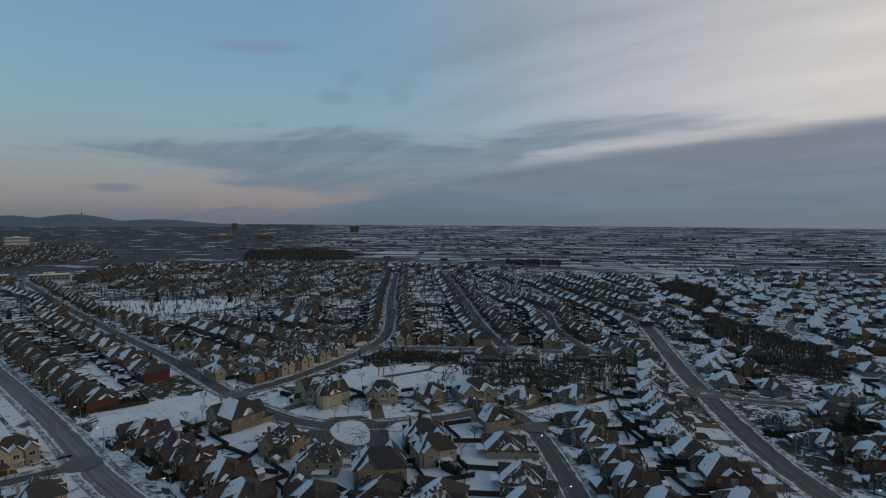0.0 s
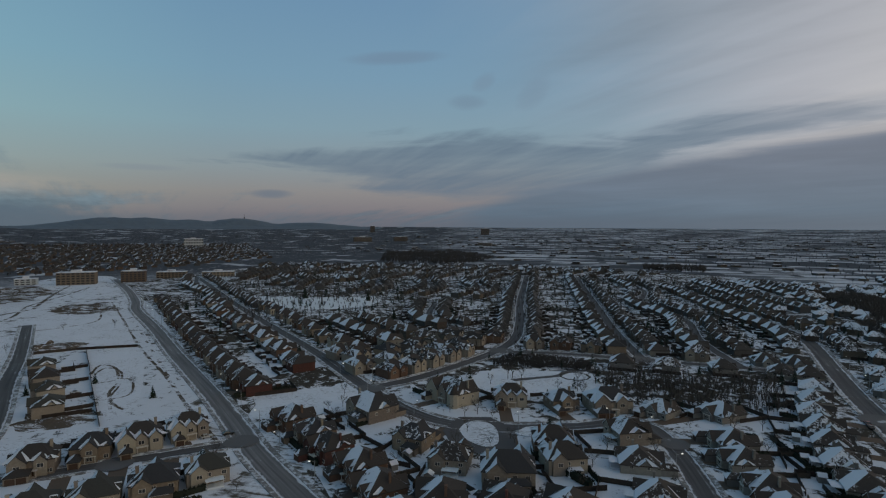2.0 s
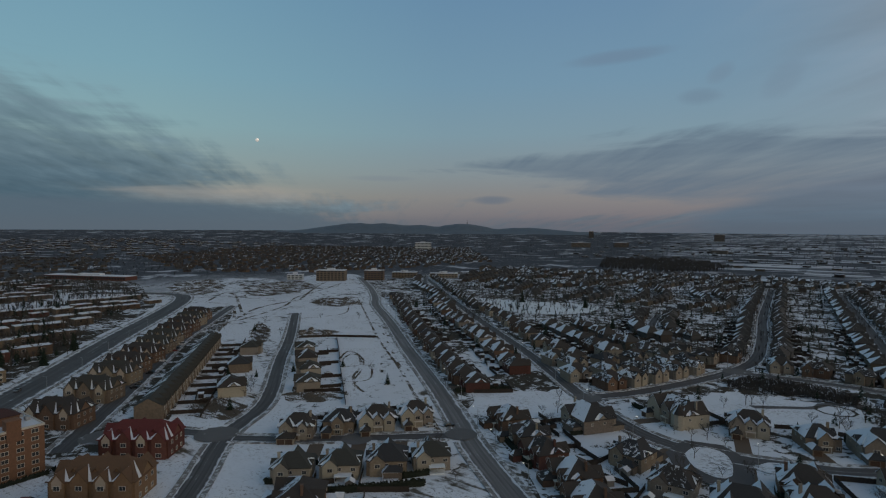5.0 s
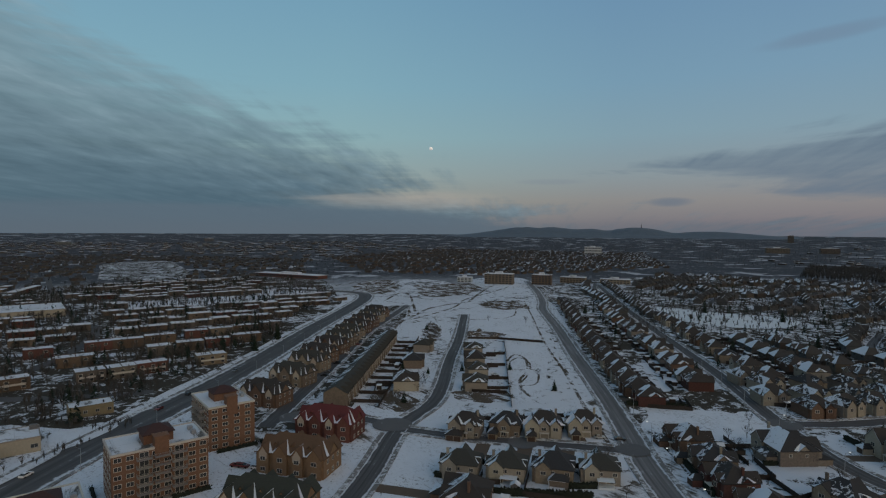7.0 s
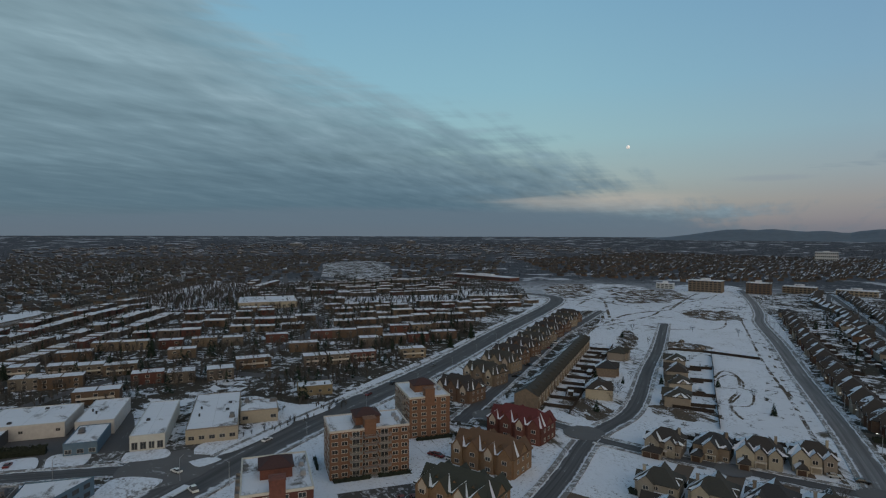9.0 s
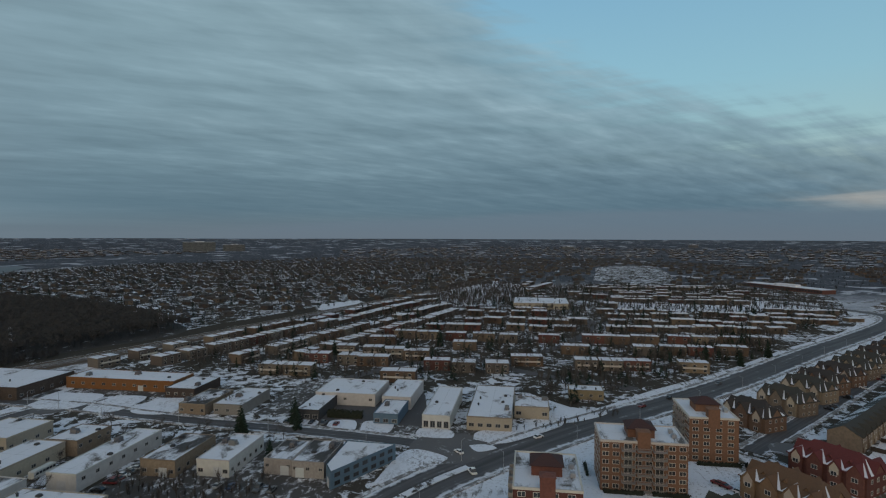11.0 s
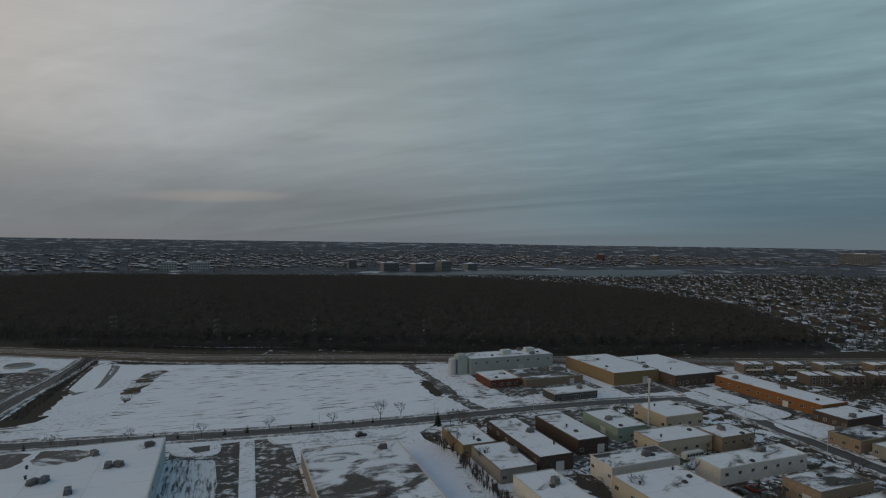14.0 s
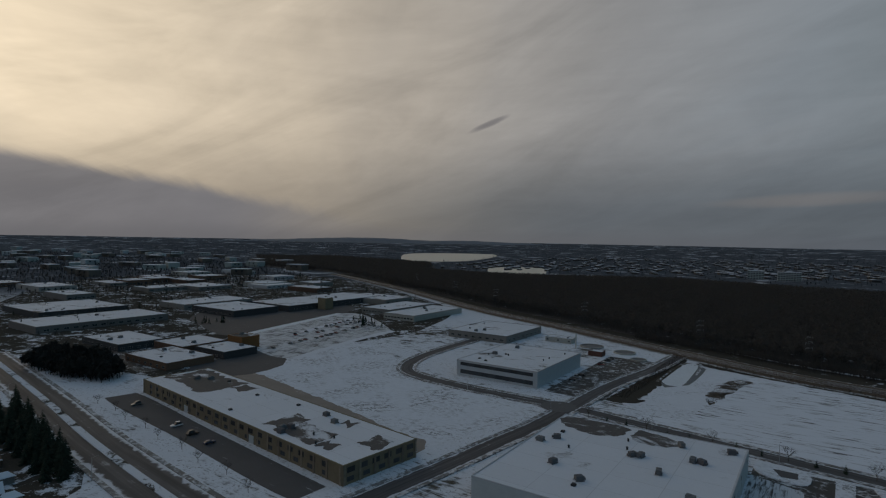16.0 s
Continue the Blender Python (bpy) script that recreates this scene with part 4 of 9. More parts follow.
RAIL = [(900, -905), (560, -715), (334, -572), (200, -506), (87, -446), (14, -410), (-54, -392), (-129, -368), (-200, -340), (-300, -302), (-400, -268), (-560, -220), (-720, -172), (-1100, -60)]


def build_railway():
    line = smooth(RAIL, 12.0)
    bed = Mesh()
    a, b, c, d = sides(line, -13), sides(line, -8), sides(line, 8), sides(line, 13)
    for k in range(len(line) - 1):
        for u, v, zu, zv in ((a, b, 0, 0.6), (b, c, 0.6, 0.6), (c, d, 0.6, 0)):
            bed.face((u[k].x, u[k].y, zu + 0.03), (v[k].x, v[k].y, zv + 0.03), (v[k + 1].x, v[k + 1].y, zv + 0.03), (u[k + 1].x, u[k + 1].y, zu + 0.03))
    m = Mesh()
    u, v = sides(line, -38), sides(line, -13)
    for k in range(len(line) - 1):
        m.face((u[k].x, u[k].y, 0.035), (v[k].x, v[k].y, 0.035), (v[k + 1].x, v[k + 1].y, 0.035), (u[k + 1].x, u[k + 1].y, 0.035))
    tagged(part("railway_margin", m, M_WEED), "brown weedy margin between railway and wood", "ground", kind="structure")
    tagged(part("railway_bed", bed, M_RAIL), "rust-brown ballast of a double railway line", "railway", kind="structure")
    for off in (-3.6, -2.1, 2.1, 3.6):
        m = Mesh()
        u, v = sides(line, off - 0.06), sides(line, off + 0.06)
        for k in range(len(line) - 1):
            m.face((u[k].x, u[k].y, 0.8), (v[k].x, v[k].y, 0.8), (v[k + 1].x, v[k + 1].y, 0.8), (u[k + 1].x, u[k + 1].y, 0.8))
            m.face((u[k].x, u[k].y, 0.6), (u[k].x, u[k].y, 0.8), (u[k + 1].x, u[k + 1].y, 0.8), (u[k + 1].x, u[k + 1].y, 0.6))
            m.face((v[k].x, v[k].y, 0.8), (v[k].x, v[k].y, 0.6), (v[k + 1].x, v[k + 1].y, 0.6), (v[k + 1].x, v[k + 1].y, 0.8))
        tagged(part("rail", m, M_STEEL), "long steel rail", "railway", kind="structure")
    for off, wd in ((0.0, 1.1), (6.4, 0.9), (-10.5, 1.2)):
        m = Mesh()
        u, v = sides(line, off - wd / 2), sides(line, off + wd / 2)
        h = 0.69 if abs(off) < 8 else 0.36
        for k in range(len(line) - 1):
            m.face((u[k].x, u[k].y, h), (v[k].x, v[k].y, h), (v[k + 1].x, v[k + 1].y, h), (u[k + 1].x, u[k + 1].y, h))
        tagged(part("snow_strip", m, M_PAVE), "strip of snow lying along the ballast", "snow", kind="structure")
    m = Mesh()
    a, b = sides(line, 11), sides(line, 16)
    for k in range(len(line) - 1):
        m.face((a[k].x, a[k].y, 0.12), (b[k].x, b[k].y, 0.12), (b[k + 1].x, b[k + 1].y, 0.12), (a[k + 1].x, a[k + 1].y, 0.12))
    tagged(part("track_path", m, M_PAVE), "snowy service path along the railway", "path", kind="structure")


def ridge(name, label, centre_az, spread, peaks, dist, mat):
    """Far hills: a long mound with a lumpy crest; peaks are (azimuth, height over the land)."""
    m, n = Mesh(), 72
    a0 = centre_az - spread / 2
    for row, (off, share) in enumerate(((-420, 0.0), (-260, 0.35), (-120, 0.8), (0, 1.0), (140, 0.7))):
        for k in range(n + 1):
            az = a0 + spread * k / n
            h = 0.0
            for pa, ph, pw in peaks:
                h = max(h, ph * math.exp(-((az - pa) / pw) ** 2))
            h *= share * (1 + 0.10 * noise.noise(Vector((az * 0.9, row * 0.7, 1.0))) + 0.05 * noise.noise(Vector((az * 4.0, row, 5.0))))
            r = dist + off
            x, y = -math.sin(radians(az)) * r, math.cos(radians(az)) * r
            m.v.append((x, y, rise(x, y) - 4 + h))
    for j in range(4):
        for k in range(n):
            a = j * (n + 1) + k
            m.f.append((a, a + n + 1, a + n + 2, a + 1))
            m.s.append(0)
    return tagged(part(name, m, mat), label, "hill", kind="structure")


build_ground()
build_roads()
build_junctions()
build_median()
build_railway()
# the hills' pale blue base colour has the distance haze mixed in
M_HILL = worn("haze_tinted_wooded_hill", (0.118, 0.142, 0.176), 0.85, 60.0, 0.02, vary=0.0)
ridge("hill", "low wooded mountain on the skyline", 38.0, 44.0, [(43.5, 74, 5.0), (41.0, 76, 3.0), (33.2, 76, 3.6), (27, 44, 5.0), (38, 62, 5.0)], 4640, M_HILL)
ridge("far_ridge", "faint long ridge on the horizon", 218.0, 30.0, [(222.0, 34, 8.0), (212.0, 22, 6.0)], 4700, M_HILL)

# the wood beyond the railway, and its smaller copses
WOOD = [(640, -775), (330, -604), (128, -500), (74, -481), (18, -456), (-38, -438), (-93, -414), (-151, -389), (-230, -358), (-337, -322), (-450, -296), (-560, -480), (-600, -690), (-585, -830), (-450, -1010), (-256, -1100), (0, -1140), (248, -1220), (480, -1110), (600, -1080), (900, -1120)]
slab("woodland_floor", "dark leaf litter with thin snow under the wood", WOOD, M_LITTER, 0.06)
slab("woodland_floor", "dark leaf litter under the far wood", [(640, -778), (900, -925), (1300, -1010), (1750, -1350), (1560, -1560), (1240, -1520), (1000, -1420), (880, -1250), (820, -1110)], M_LITTER, 0.08)
slab("river", "wide still river partly skinned with ice", [(-330, -1215), (-480, -1240), (-640, -1240), (-807, -1150), (-940, -1080), (-1140, -1180), (-1290, -1330), (-1120, -1400), (-860, -1390), (-560, -1370), (-330, -1320)], M_WATER, 0.20, category="water")
slab("lake", "pale lake beyond the trees, warm sky glow in its colour", [(1238, -1571), (1095, -1799), (1330, -2420), (1640, -2160)], M_LAKE, 0.5, category="water")
slab("pond", "pale pond at the edge of the wood, warm sky glow in its colour", [(612, -1108), (531, -1189), (700, -1560), (800, -1440)], M_LAKE, 0.3, category="water")
slab("park_pond", "snow-covered park pond among houses", [(-346, 566), (-285, 500), (-228, 497), (-200, 535), (-215, 590), (-285, 575)], M_SNOW, 0.08, category="ground")
YARDS = [
    ("gardens_west", "trodden snowy gardens with bare soil and shrubs", [(-66, 142), (-96, 180), (-132, 210), (-180, 250), (-300, 368), (-420, 485), (-580, 640), (-560, 1000), (-300, 1090), (180, 1020), (420, 760), (560, 760), (620, 560), (330, 400), (300, 230), (250, 120), (40, 110)], 0.016, 0.01),
    ("gardens_close", "trodden snowy gardens between houses", [(-198, 138), (-176, 158), (-146, 198), (-130, 184), (-104, 158), (-128, 110), (-140, 108), (-156, 124)], 0.020, 0.10),
    ("gardens_rows", "snowy back gardens between the brick rows", [(-284, -60), (-284, -228), (-380, -262), (-735, -162), (-1000, 100), (-930, 410), (-640, 330), (-540, 274), (-450, 191), (-364, 117), (-313, 66), (-270, 24), (-296, 0)], 0.018, -0.01),
    ("works_yards", "slushy yards between the workshops", [(-240, 0), (-205, -30), (-130, -75), (-112, -150), (-78, -226), (-160, -232), (-236, -220), (-292, -240), (-296, -10)], 0.022, 0.015),
    ("boulevard_gardens", "snowy grounds round the townhouse blocks", [(-240, 70), (-215, 110), (-330, 200), (-470, 320), (-520, 330), (-380, 180)], 0.024, 0.0),
    ("east_yards", "slushy yards of the industrial park", [(300, -175), (310, -270), (300, -420), (420, -600), (900, -820), (1100, -500), (620, -170)], 0.026, -0.03),
]
slab("gardens_near", "white snowy gardens between fences and hedges", [(-60, 140), (-90, 176), (-126, 207), (-148, 236), (-205, 300), (-150, 330), (-110, 285), (-60, 262), (60, 262), (96, 320), (112, 300), (106, 200), (108, 125), (40, 110)], yard_material("white_gardens", 0.075), 0.0215)
for nm, lb, poly, z, keep in YARDS:
    slab(nm, lb, poly, yard_material(nm + "_ground", keep), z)
slab("vacant_land", "vacant building land with tracks and bare soil in the snow", [(-205, 160), (-270, 226), (-345, 300), (-425, 372), (-560, 480), (-735, 640), (-700, 720), (-585, 625), (-400, 440), (-260, 305), (-170, 225)], yard_material("rutted_land", 0.085), 0.017)
slab("vacant_land", "brown soil under thin snow", [(-560, 400), (-640, 395), (-760, 470), (-790, 560), (-700, 560), (-600, 470)], yard_material("brown_soil", 0.05), 0.021)
slab("far_gardens", "dark gardens of the north-western suburb", [(-440, -300), (-600, -690), (-640, -1060), (-1500, -1080), (-1500, -140), (-735, -165)], yard_material("far_garden_ground", -0.01), 0.019)
slab("field", "flat snowy field with dark furrows", [(70, -262), (62, -330), (42, -392), (-30, -374), (-112, -350), (-88, -252), (-10, -256)], M_FIELD, 0.028)
slab("field", "snowy vacant field beside the works", [(126, -182), (118, -258), (200, -262), (240, -300), (300, -330), (312, -262), (300, -190)], stubble_material("stubbly_snow", 0.035, 0.55), 0.028)
slab("dirt_strip", "brown strip of bare soil behind the works", [(126, -172), (130, -183), (153, -188), (212, -202), (275, -215), (304, -216), (306, -203), (286, -198), (212, -188), (170, -182)], M_DIRT, 0.033, ragged=2.0)
slab("snowy_lot", "open snow-covered lot between two streets", [(-132, 207), (-141, 230), (-141, 277), (-112, 266), (-98, 246), (-106, 220)], M_SNOWFIELD, 0.030)
slab("snowy_lot", "open snow-covered park lawn behind the villas", [(-70, 268), (-55, 300), (-30, 316), (10, 318), (12, 272), (-20, 268), (-45, 262)], M_SNOWFIELD, 0.030, ragged=7.0)
slab("snowy_lot", "open snowy field beside the thicket", [(205, 268), (220, 300), (240, 318), (274, 345), (262, 300), (225, 270)], M_SNOWFIELD, 0.030)
lot("asphalt loading yard between the warehouses", -25, 19, -238, -150, 0.05, M_LOT)
for lb, *r in (("asphalt yard between workshops", -176, -118, -230, -175),
               ("asphalt yard between workshops", -210, -152, -140, -60), ("asphalt yard before the shops", -236, -226, -110, -10), ("slushy yard beside the white works", 92, 124, -400, -285),
               ("yard of the pale siding works", -200, -140, -312, -262),
               ("asphalt yard by the tan warehouse", -262, -205, -262, -244), ("shop car park", -300, -240, -125, -104), ("car park by the brick flats", -176, -150, 24, 52), ("dark yard by the low shops", 330, 420, -255, -175),
               ("yard between low works", -270, -258, -240, -150)):
    lot(lb, *r)

slab("parking_lot", "wet asphalt car park with rows of parked cars", [(384, -278), (424, -448), (314, -386), (312, -340), (296, -254)], M_TYRED, 0.046, category="car park")
slab("parking_lot", "dark asphalt apron of the long works", [(470, -300), (531, -335), (598, -467), (482, -498), (430, -452), (392, -290)], M_ROAD, 0.042, category="car park")
slab("parking_lot", "dark asphalt yard of the low brick works", [(352, -219), (378, -274), (294, -252), (279, -211), (301, -190)], M_ROAD, 0.044, category="car park")
slab("snow_bank", "ploughed bank of snow along the car park", [(296, -258), (313, -345), (316, -388), (309, -386), (304, -330), (290, -260)], M_SNOW, 0.06)
slab("snow_bank", "ploughed strip of snow between car rows", [(372, -330), (394, -420), (389, -422), (366, -332)], M_SNOW, 0.062)
slab("snow_bank", "ploughed strip of snow behind the car park", [(388, -285), (426, -440), (432, -438), (396, -283)], M_SNOW, 0.062)
slab("forecourt", "slushy forecourt of the long yellow building", [(133, -131), (212, -141), (291, -151), (294, -137), (212, -127), (134, -118)], M_ROAD, 0.052, category="pavement")

# the vacant land: fenced plots, soil heaps, ruts and verges
for lb, pts in (("brown excavated soil with snow in its hollows", [(-494, 446), (-471, 481), (-445, 462), (-415, 440), (-433, 409), (-470, 418)]),
                ("brown churned soil with patches of snow", [(-660, 464), (-691, 535), (-676, 578), (-632, 560), (-592, 532), (-556, 452), (-575, 419)]),
                ("bare brown field", [(-729, 397), (-803, 466), (-793, 507), (-690, 457), (-629, 387), (-674, 378)]),
                ("low strip of bare soil", [(-353, 296), (-345, 310), (-322, 314), (-318, 294), (-337, 284)]),
                ("grey unpaved plot beside the houses", [(-221, 177), (-221, 188), (-205, 201), (-192, 190), (-206, 174)]),
                ("overgrown brown corner plot", [(-246, 146), (-245, 157), (-222, 157), (-208, 145), (-217, 137), (-229, 135)]),
                ("brown scrubby plot behind a house", [(-372, 268), (-404, 300), (-377, 291), (-335, 256), (-344, 248)])):
    slab("bare_soil", lb, pts, M_SOIL, 0.031, ragged=9.0 if pts[0][0] < -400 else 3.0)
slab("snowy_lot", "square snow-covered lot inside the street corner", [(-184, 127), (-170, 133), (-146, 111), (-163, 100)], M_SNOWFIELD, 0.029)
slab("snowy_lot", "open white building plot behind a fence", [(-300, 293), (-279, 311), (-240, 272), (-190, 210), (-186, 190), (-233, 231)], M_SNOWFIELD, 0.029)
slab("snowy_lot", "large white building plot", [(-456, 380), (-416, 434), (-347, 372), (-284, 315), (-303, 296), (-334, 283), (-377, 322)], M_SNOWFIELD, 0.026)
for i, (pts, wd) in enumerate((([(-254, 249), (-265, 267), (-251, 263), (-229, 241), (-217, 223), (-202, 210), (-192, 205)], 1.6), ([(-248, 243), (-257, 262), (-243, 258), (-224, 237), (-211, 217), (-198, 204)], 1.3),
                ([(-236, 236), (-228, 247), (-215, 236), (-206, 222), (-215, 213), (-229, 224)], 1.2), ([(-422, 275), (-449, 315), (-478, 352), (-493, 391), (-497, 425)], 4.0),
                ([(-383, 244), (-419, 277), (-446, 305), (-520, 352), (-562, 350)], 3.2), ([(-562, 350), (-623, 412), (-594, 408), (-531, 369), (-470, 330)], 3.0), ([(-497, 425), (-545, 480), (-610, 560), (-660, 630)], 3.5),
                ([(-430, 300), (-470, 380), (-520, 440), (-560, 520), (-600, 590)], 2.6), ([(-400, 330), (-385, 380), (-420, 425)], 1.8), ([(-520, 420), (-560, 400), (-600, 440), (-580, 500)], 2.6))):
    track("brown tyre track across the snow", pts, wd, M_SOIL, 0.05 + 0.005 * i)
track("dark ditch along the avenue verge", [(-465, 484), (-382, 408), (-277, 311), (-216, 259), (-167, 215), (-131, 184)], 1.7, M_SOIL, 0.045)
for i in range(9):
    t = i / 8.0
    track("short dark planting bed in the snowy verge", [(-141 - 190 * t, 190 + 180 * t), (-148 - 190 * t, 196 + 180 * t)], 1.5, M_SOIL, 0.048, "planting_bed")


def soil_mound(x, y, w, h, seed):
    """A dumped heap of soil, lumpy and lopsided."""
    m, n = Mesh(), 14
    rnd = random.Random(seed)
    rows = [(1.0, -0.05), (0.72, 0.45), (0.4, 0.85), (0.0, 1.0)]
    pts = [[(w * r * math.cos(a) * (1 + rnd.uniform(-.16, .16)), w * 0.7 * r * math.sin(a) * (1 + rnd.uniform(-.16, .16)), h * z * (1 + rnd.uniform(-.15, .15))) for a in [2 * math.pi * k / n for k in range(n)]] for r, z in rows]
    for u, v in zip(pts, pts[1:]):
        for k in range(n):
            m.face(u[k], u[(k + 1) % n], v[(k + 1) % n], v[k])
    tagged(part("soil_mound", m, M_SOIL, None, "", pose(x, y, 0.03, 0, 0, seed * 37)), "mound of dumped brown soil streaked with snow", "mound", "soil mounds")


rnd = random.Random(77)
for k in range(22):
    cx, cy, r = ((-455, 445, 24), (-640, 510, 45), (-720, 450, 50), (-335, 300, 12), (-215, 187, 8))[k % 5]
    soil_mound(cx + rnd.uniform(-r, r), cy + rnd.uniform(-r, r) * 0.7, rnd.uniform(2.5, 6.5), rnd.uniform(0.8, 2.2), k)
M_YARDFIELD = yard_material("yard_field_snow", 0.005)
# the rubble plot by the avenue, and the path of the little park
slab("bare_soil", "rubble and brown weeds showing through snow", [(-155, 259), (-156, 281), (-141, 295), (-117, 279), (-117, 263), (-142, 246)], yard_material("rubble_plot", -0.005), 0.034, ragged=3.0)
track("cleared path across the little park", [(-31, 294), (-20, 301), (-8, 309), (-2, 320), (14, 326)], 4.0, M_ROAD, 0.05)
track("low dark planting in a ring round a bed", [(1 + 8.0 * math.cos(k * 0.7), 310 + 8.0 * math.sin(k * 0.7)) for k in range(10)], 1.5, M_WEED, 0.08, "planting_ring")
# kerbed snow islands
M_ISLAND = stubble_material("trodden_island_snow", 0.03)


def island(label, pts):
    line = smooth(list(pts) + [pts[0]], 2.0)[:-1]
    m = Mesh()
    m.face(*[(p.x, p.y, 0.30) for p in line])
    for p, q in zip(line, line[1:] + line[:1]):
        m.face((p.x, p.y, 0), (q.x, q.y, 0), (q.x, q.y, 0.30), (p.x, p.y, 0.30))
    tagged(part("traffic_island", m, M_ISLAND), label, "island", kind="structure")


slab("road_loop", "asphalt loop round a snowy island", [(-50, 214), (-47, 231), (-34, 234), (-22, 222), (-20, 204), (-29, 194), (-43, 200)], M_ROAD, 0.262, category="road")
island("snow-covered island inside the street loop", [(-44, 217), (-42, 226), (-34, 227), (-29, 219), (-27, 206), (-31, 202), (-39, 207)])
island("small round snowy island with a path", [(-22, 218), (-18, 226), (-12, 227), (-12, 219), (-18, 216)])
island("triangular snowy island at the junction", [(-217, -23), (-219, -17), (-216, -12), (-211, -19)])
island("snowy verge on the office corner", [(-176, -51), (-208, -46), (-205, -31), (-199, -31), (-184, -43)])
island("snowy verge beside the boulevard", [(-224, -22), (-235, -19), (-248, 10), (-246, 14), (-227, -3), (-221, -12)])
island("snowy verge with bare shrubs beside the boulevard", [(-270, 12), (-274, 17), (-268, 36), (-252, 20), (-253, 12)])
slab("parking_lot", "wet asphalt driveways between the shops", [(-236, -93), (-278, -101), (-290, -79), (-292, -56), (-229, -46), (-223, -68)], M_ROAD, 0.034, category="car park")
for plot in ([(-231, -109), (-236, -108), (-236, -93), (-228, -92), (-226, -103)],
             [(-230, -86), (-237, -86), (-238, -76), (-226, -73), (-226, -81)],
             [(-226, -70), (-238, -71), (-238, -59), (-226, -58), (-224, -65)]):
    island("snowy front plot beside a shop driveway", plot)
island("snowy forecourt of the white shop", [(-233, -46), (-233, -33), (-224, -31), (-224, -45)])
track("cross street between the brick rows", [(-305, -106), (-336, -88), (-356, -70), (-371, -39), (-342, -3), (-320, 38), (-314, 58)], 7.0, M_ROAD, 0.06, "road_rows")
track("long tree-lined street of the western suburb", [(-360, -20), (-440, 30), (-538, 58), (-596, 50), (-723, 46), (-942, 48), (-1200, 56)], 8.0, M_ROAD, 0.065, "road_corridor")
slab("snowy_lot", "long white sports field among the rows", [(-718, 100), (-717, 152), (-708, 250), (-650, 228), (-640, 139), (-658, 100)], M_SNOWFIELD, 0.045, ragged=8.0)
slab("snowy_lot", "white open ground by the boulevard", [(-772, 270), (-770, 344), (-690, 325), (-668, 250)], M_SNOWFIELD, 0.045, ragged=8.0)
slab("snowy_lot", "wide white field of the railway yard", [(-1081, 118), (-1315, 148), (-1530, 178), (-1640, 265), (-1600, 335), (-1160, 279), (-1000, 215), (-1010, 165)], M_YARDFIELD, 0.35)
slab("snowy_lot", "white strip of snow beside the railway", [(-628, -250), (-665, -234), (-687, -213), (-606, -190), (-582, -218)], M_SNOWFIELD, 0.045, ragged=8.0)
slab("snowy_lot", "white strip of snow along the far tracks", [(-990, -105), (-1085, -66), (-1005, -58), (-974, -90)], M_SNOWFIELD, 0.045)
slab("copse_floor", "thin snow under a bare copse", [(-800, -135), (-947, -108), (-973, -22), (-760, -5), (-700, -30), (-640, -70), (-700, -120)], yard_material("copse_ground", 0.06), 0.046)
track("double railway track of the western yard", [(-900, -165), (-1011, -106), (-1209, 60), (-1549, 165), (-2027, 309)], 9.0, M_RAIL, 0.07, "railway_branch")

# land round the furrowed field, and the loading yard
slab("basin", "ice-covered drainage basin", [(77, -348), (75, -403), (67, -409), (65, -378), (65, -342), (72, -340)], M_SNOW, 0.045)
track("brown bank of the drainage basin", [(79, -345), (77, -404), (66, -413), (63, -378)], 1.6, M_SOIL, 0.05)
slab("snowy_lot", "smooth white snow beside the furrowed field", [(87, -291), (77, -300), (76, -333), (61, -362), (60, -400), (34, -393), (46, -348), (50, -279), (64, -276)], M_SNOWFIELD, 0.034)
island("kerbed snow patch at the yard entrance", [(20, -243), (4, -241), (1, -233), (4, -226), (17, -230)])
slab("bare_patch", "dark bare patch in the snow", [(13, -237), (5, -237), (5, -231), (10, -230)], M_ROAD, 0.31)
slab("snowy_yard", "snowy loading yard crossed by tyre tracks", [(19, -227), (3, -221), (2, -199), (3, -180), (6, -152), (19, -152)], M_TYRED, 0.055)
island("long snow-covered divider in the yard", [(-6, -239), (-11, -239), (-11, -224), (-8, -160), (-4, -160)])
island("long snow-covered kerb island by the street", [(-18, -232), (-21, -239), (-69, -231), (-70, -227), (-65, -225), (-20, -230)])
slab("snow_bank", "white snow bank beside the dark-roofed warehouse", [(-65, -210), (-76, -217), (-79, -197), (-72, -150), (-64, -140)], M_SNOW, 0.06)
slab("bare_soil", "wide weedy bank of the drainage basin", [(91, -288), (88, -350), (85, -410), (80, -444), (76, -415), (76, -323), (81, -290)], M_WEED, 0.038, ragged=2.0)
slab("basin", "shallow frozen basin with grey-blue ice", [(76, -342), (76, -375), (69, -410), (61, -401), (62, -348), (72, -334)], M_WATER, 0.044, category="water")
slab("bare_soil", "brown bank along the street", [(93, -290), (88, -329), (88, -390), (87, -440), (77, -430), (79, -368), (82, -320), (82, -290), (74, -300)], M_WEED, 0.036, ragged=3.0)
slab("bare_soil", "dark weedy edge of the field", [(49, -317), (48, -349), (43, -376), (33, -378), (41, -338), (44, -312)], M_SOIL, 0.038, ragged=4.0)
slab("gardens_south", "snowy gardens across the boulevard", [(310, -106), (230, -92), (195, -84), (190, -30), (300, -20), (330, -80)], yard_material("southern_garden", -0.03), 0.024)
slab("bare_soil", "dark weedy strip between railway and field", [(64, -424), (-36, -394), (-120, -362), (-120, -350), (-34, -376), (62, -407)], M_WEED, 0.037, ragged=2.0)
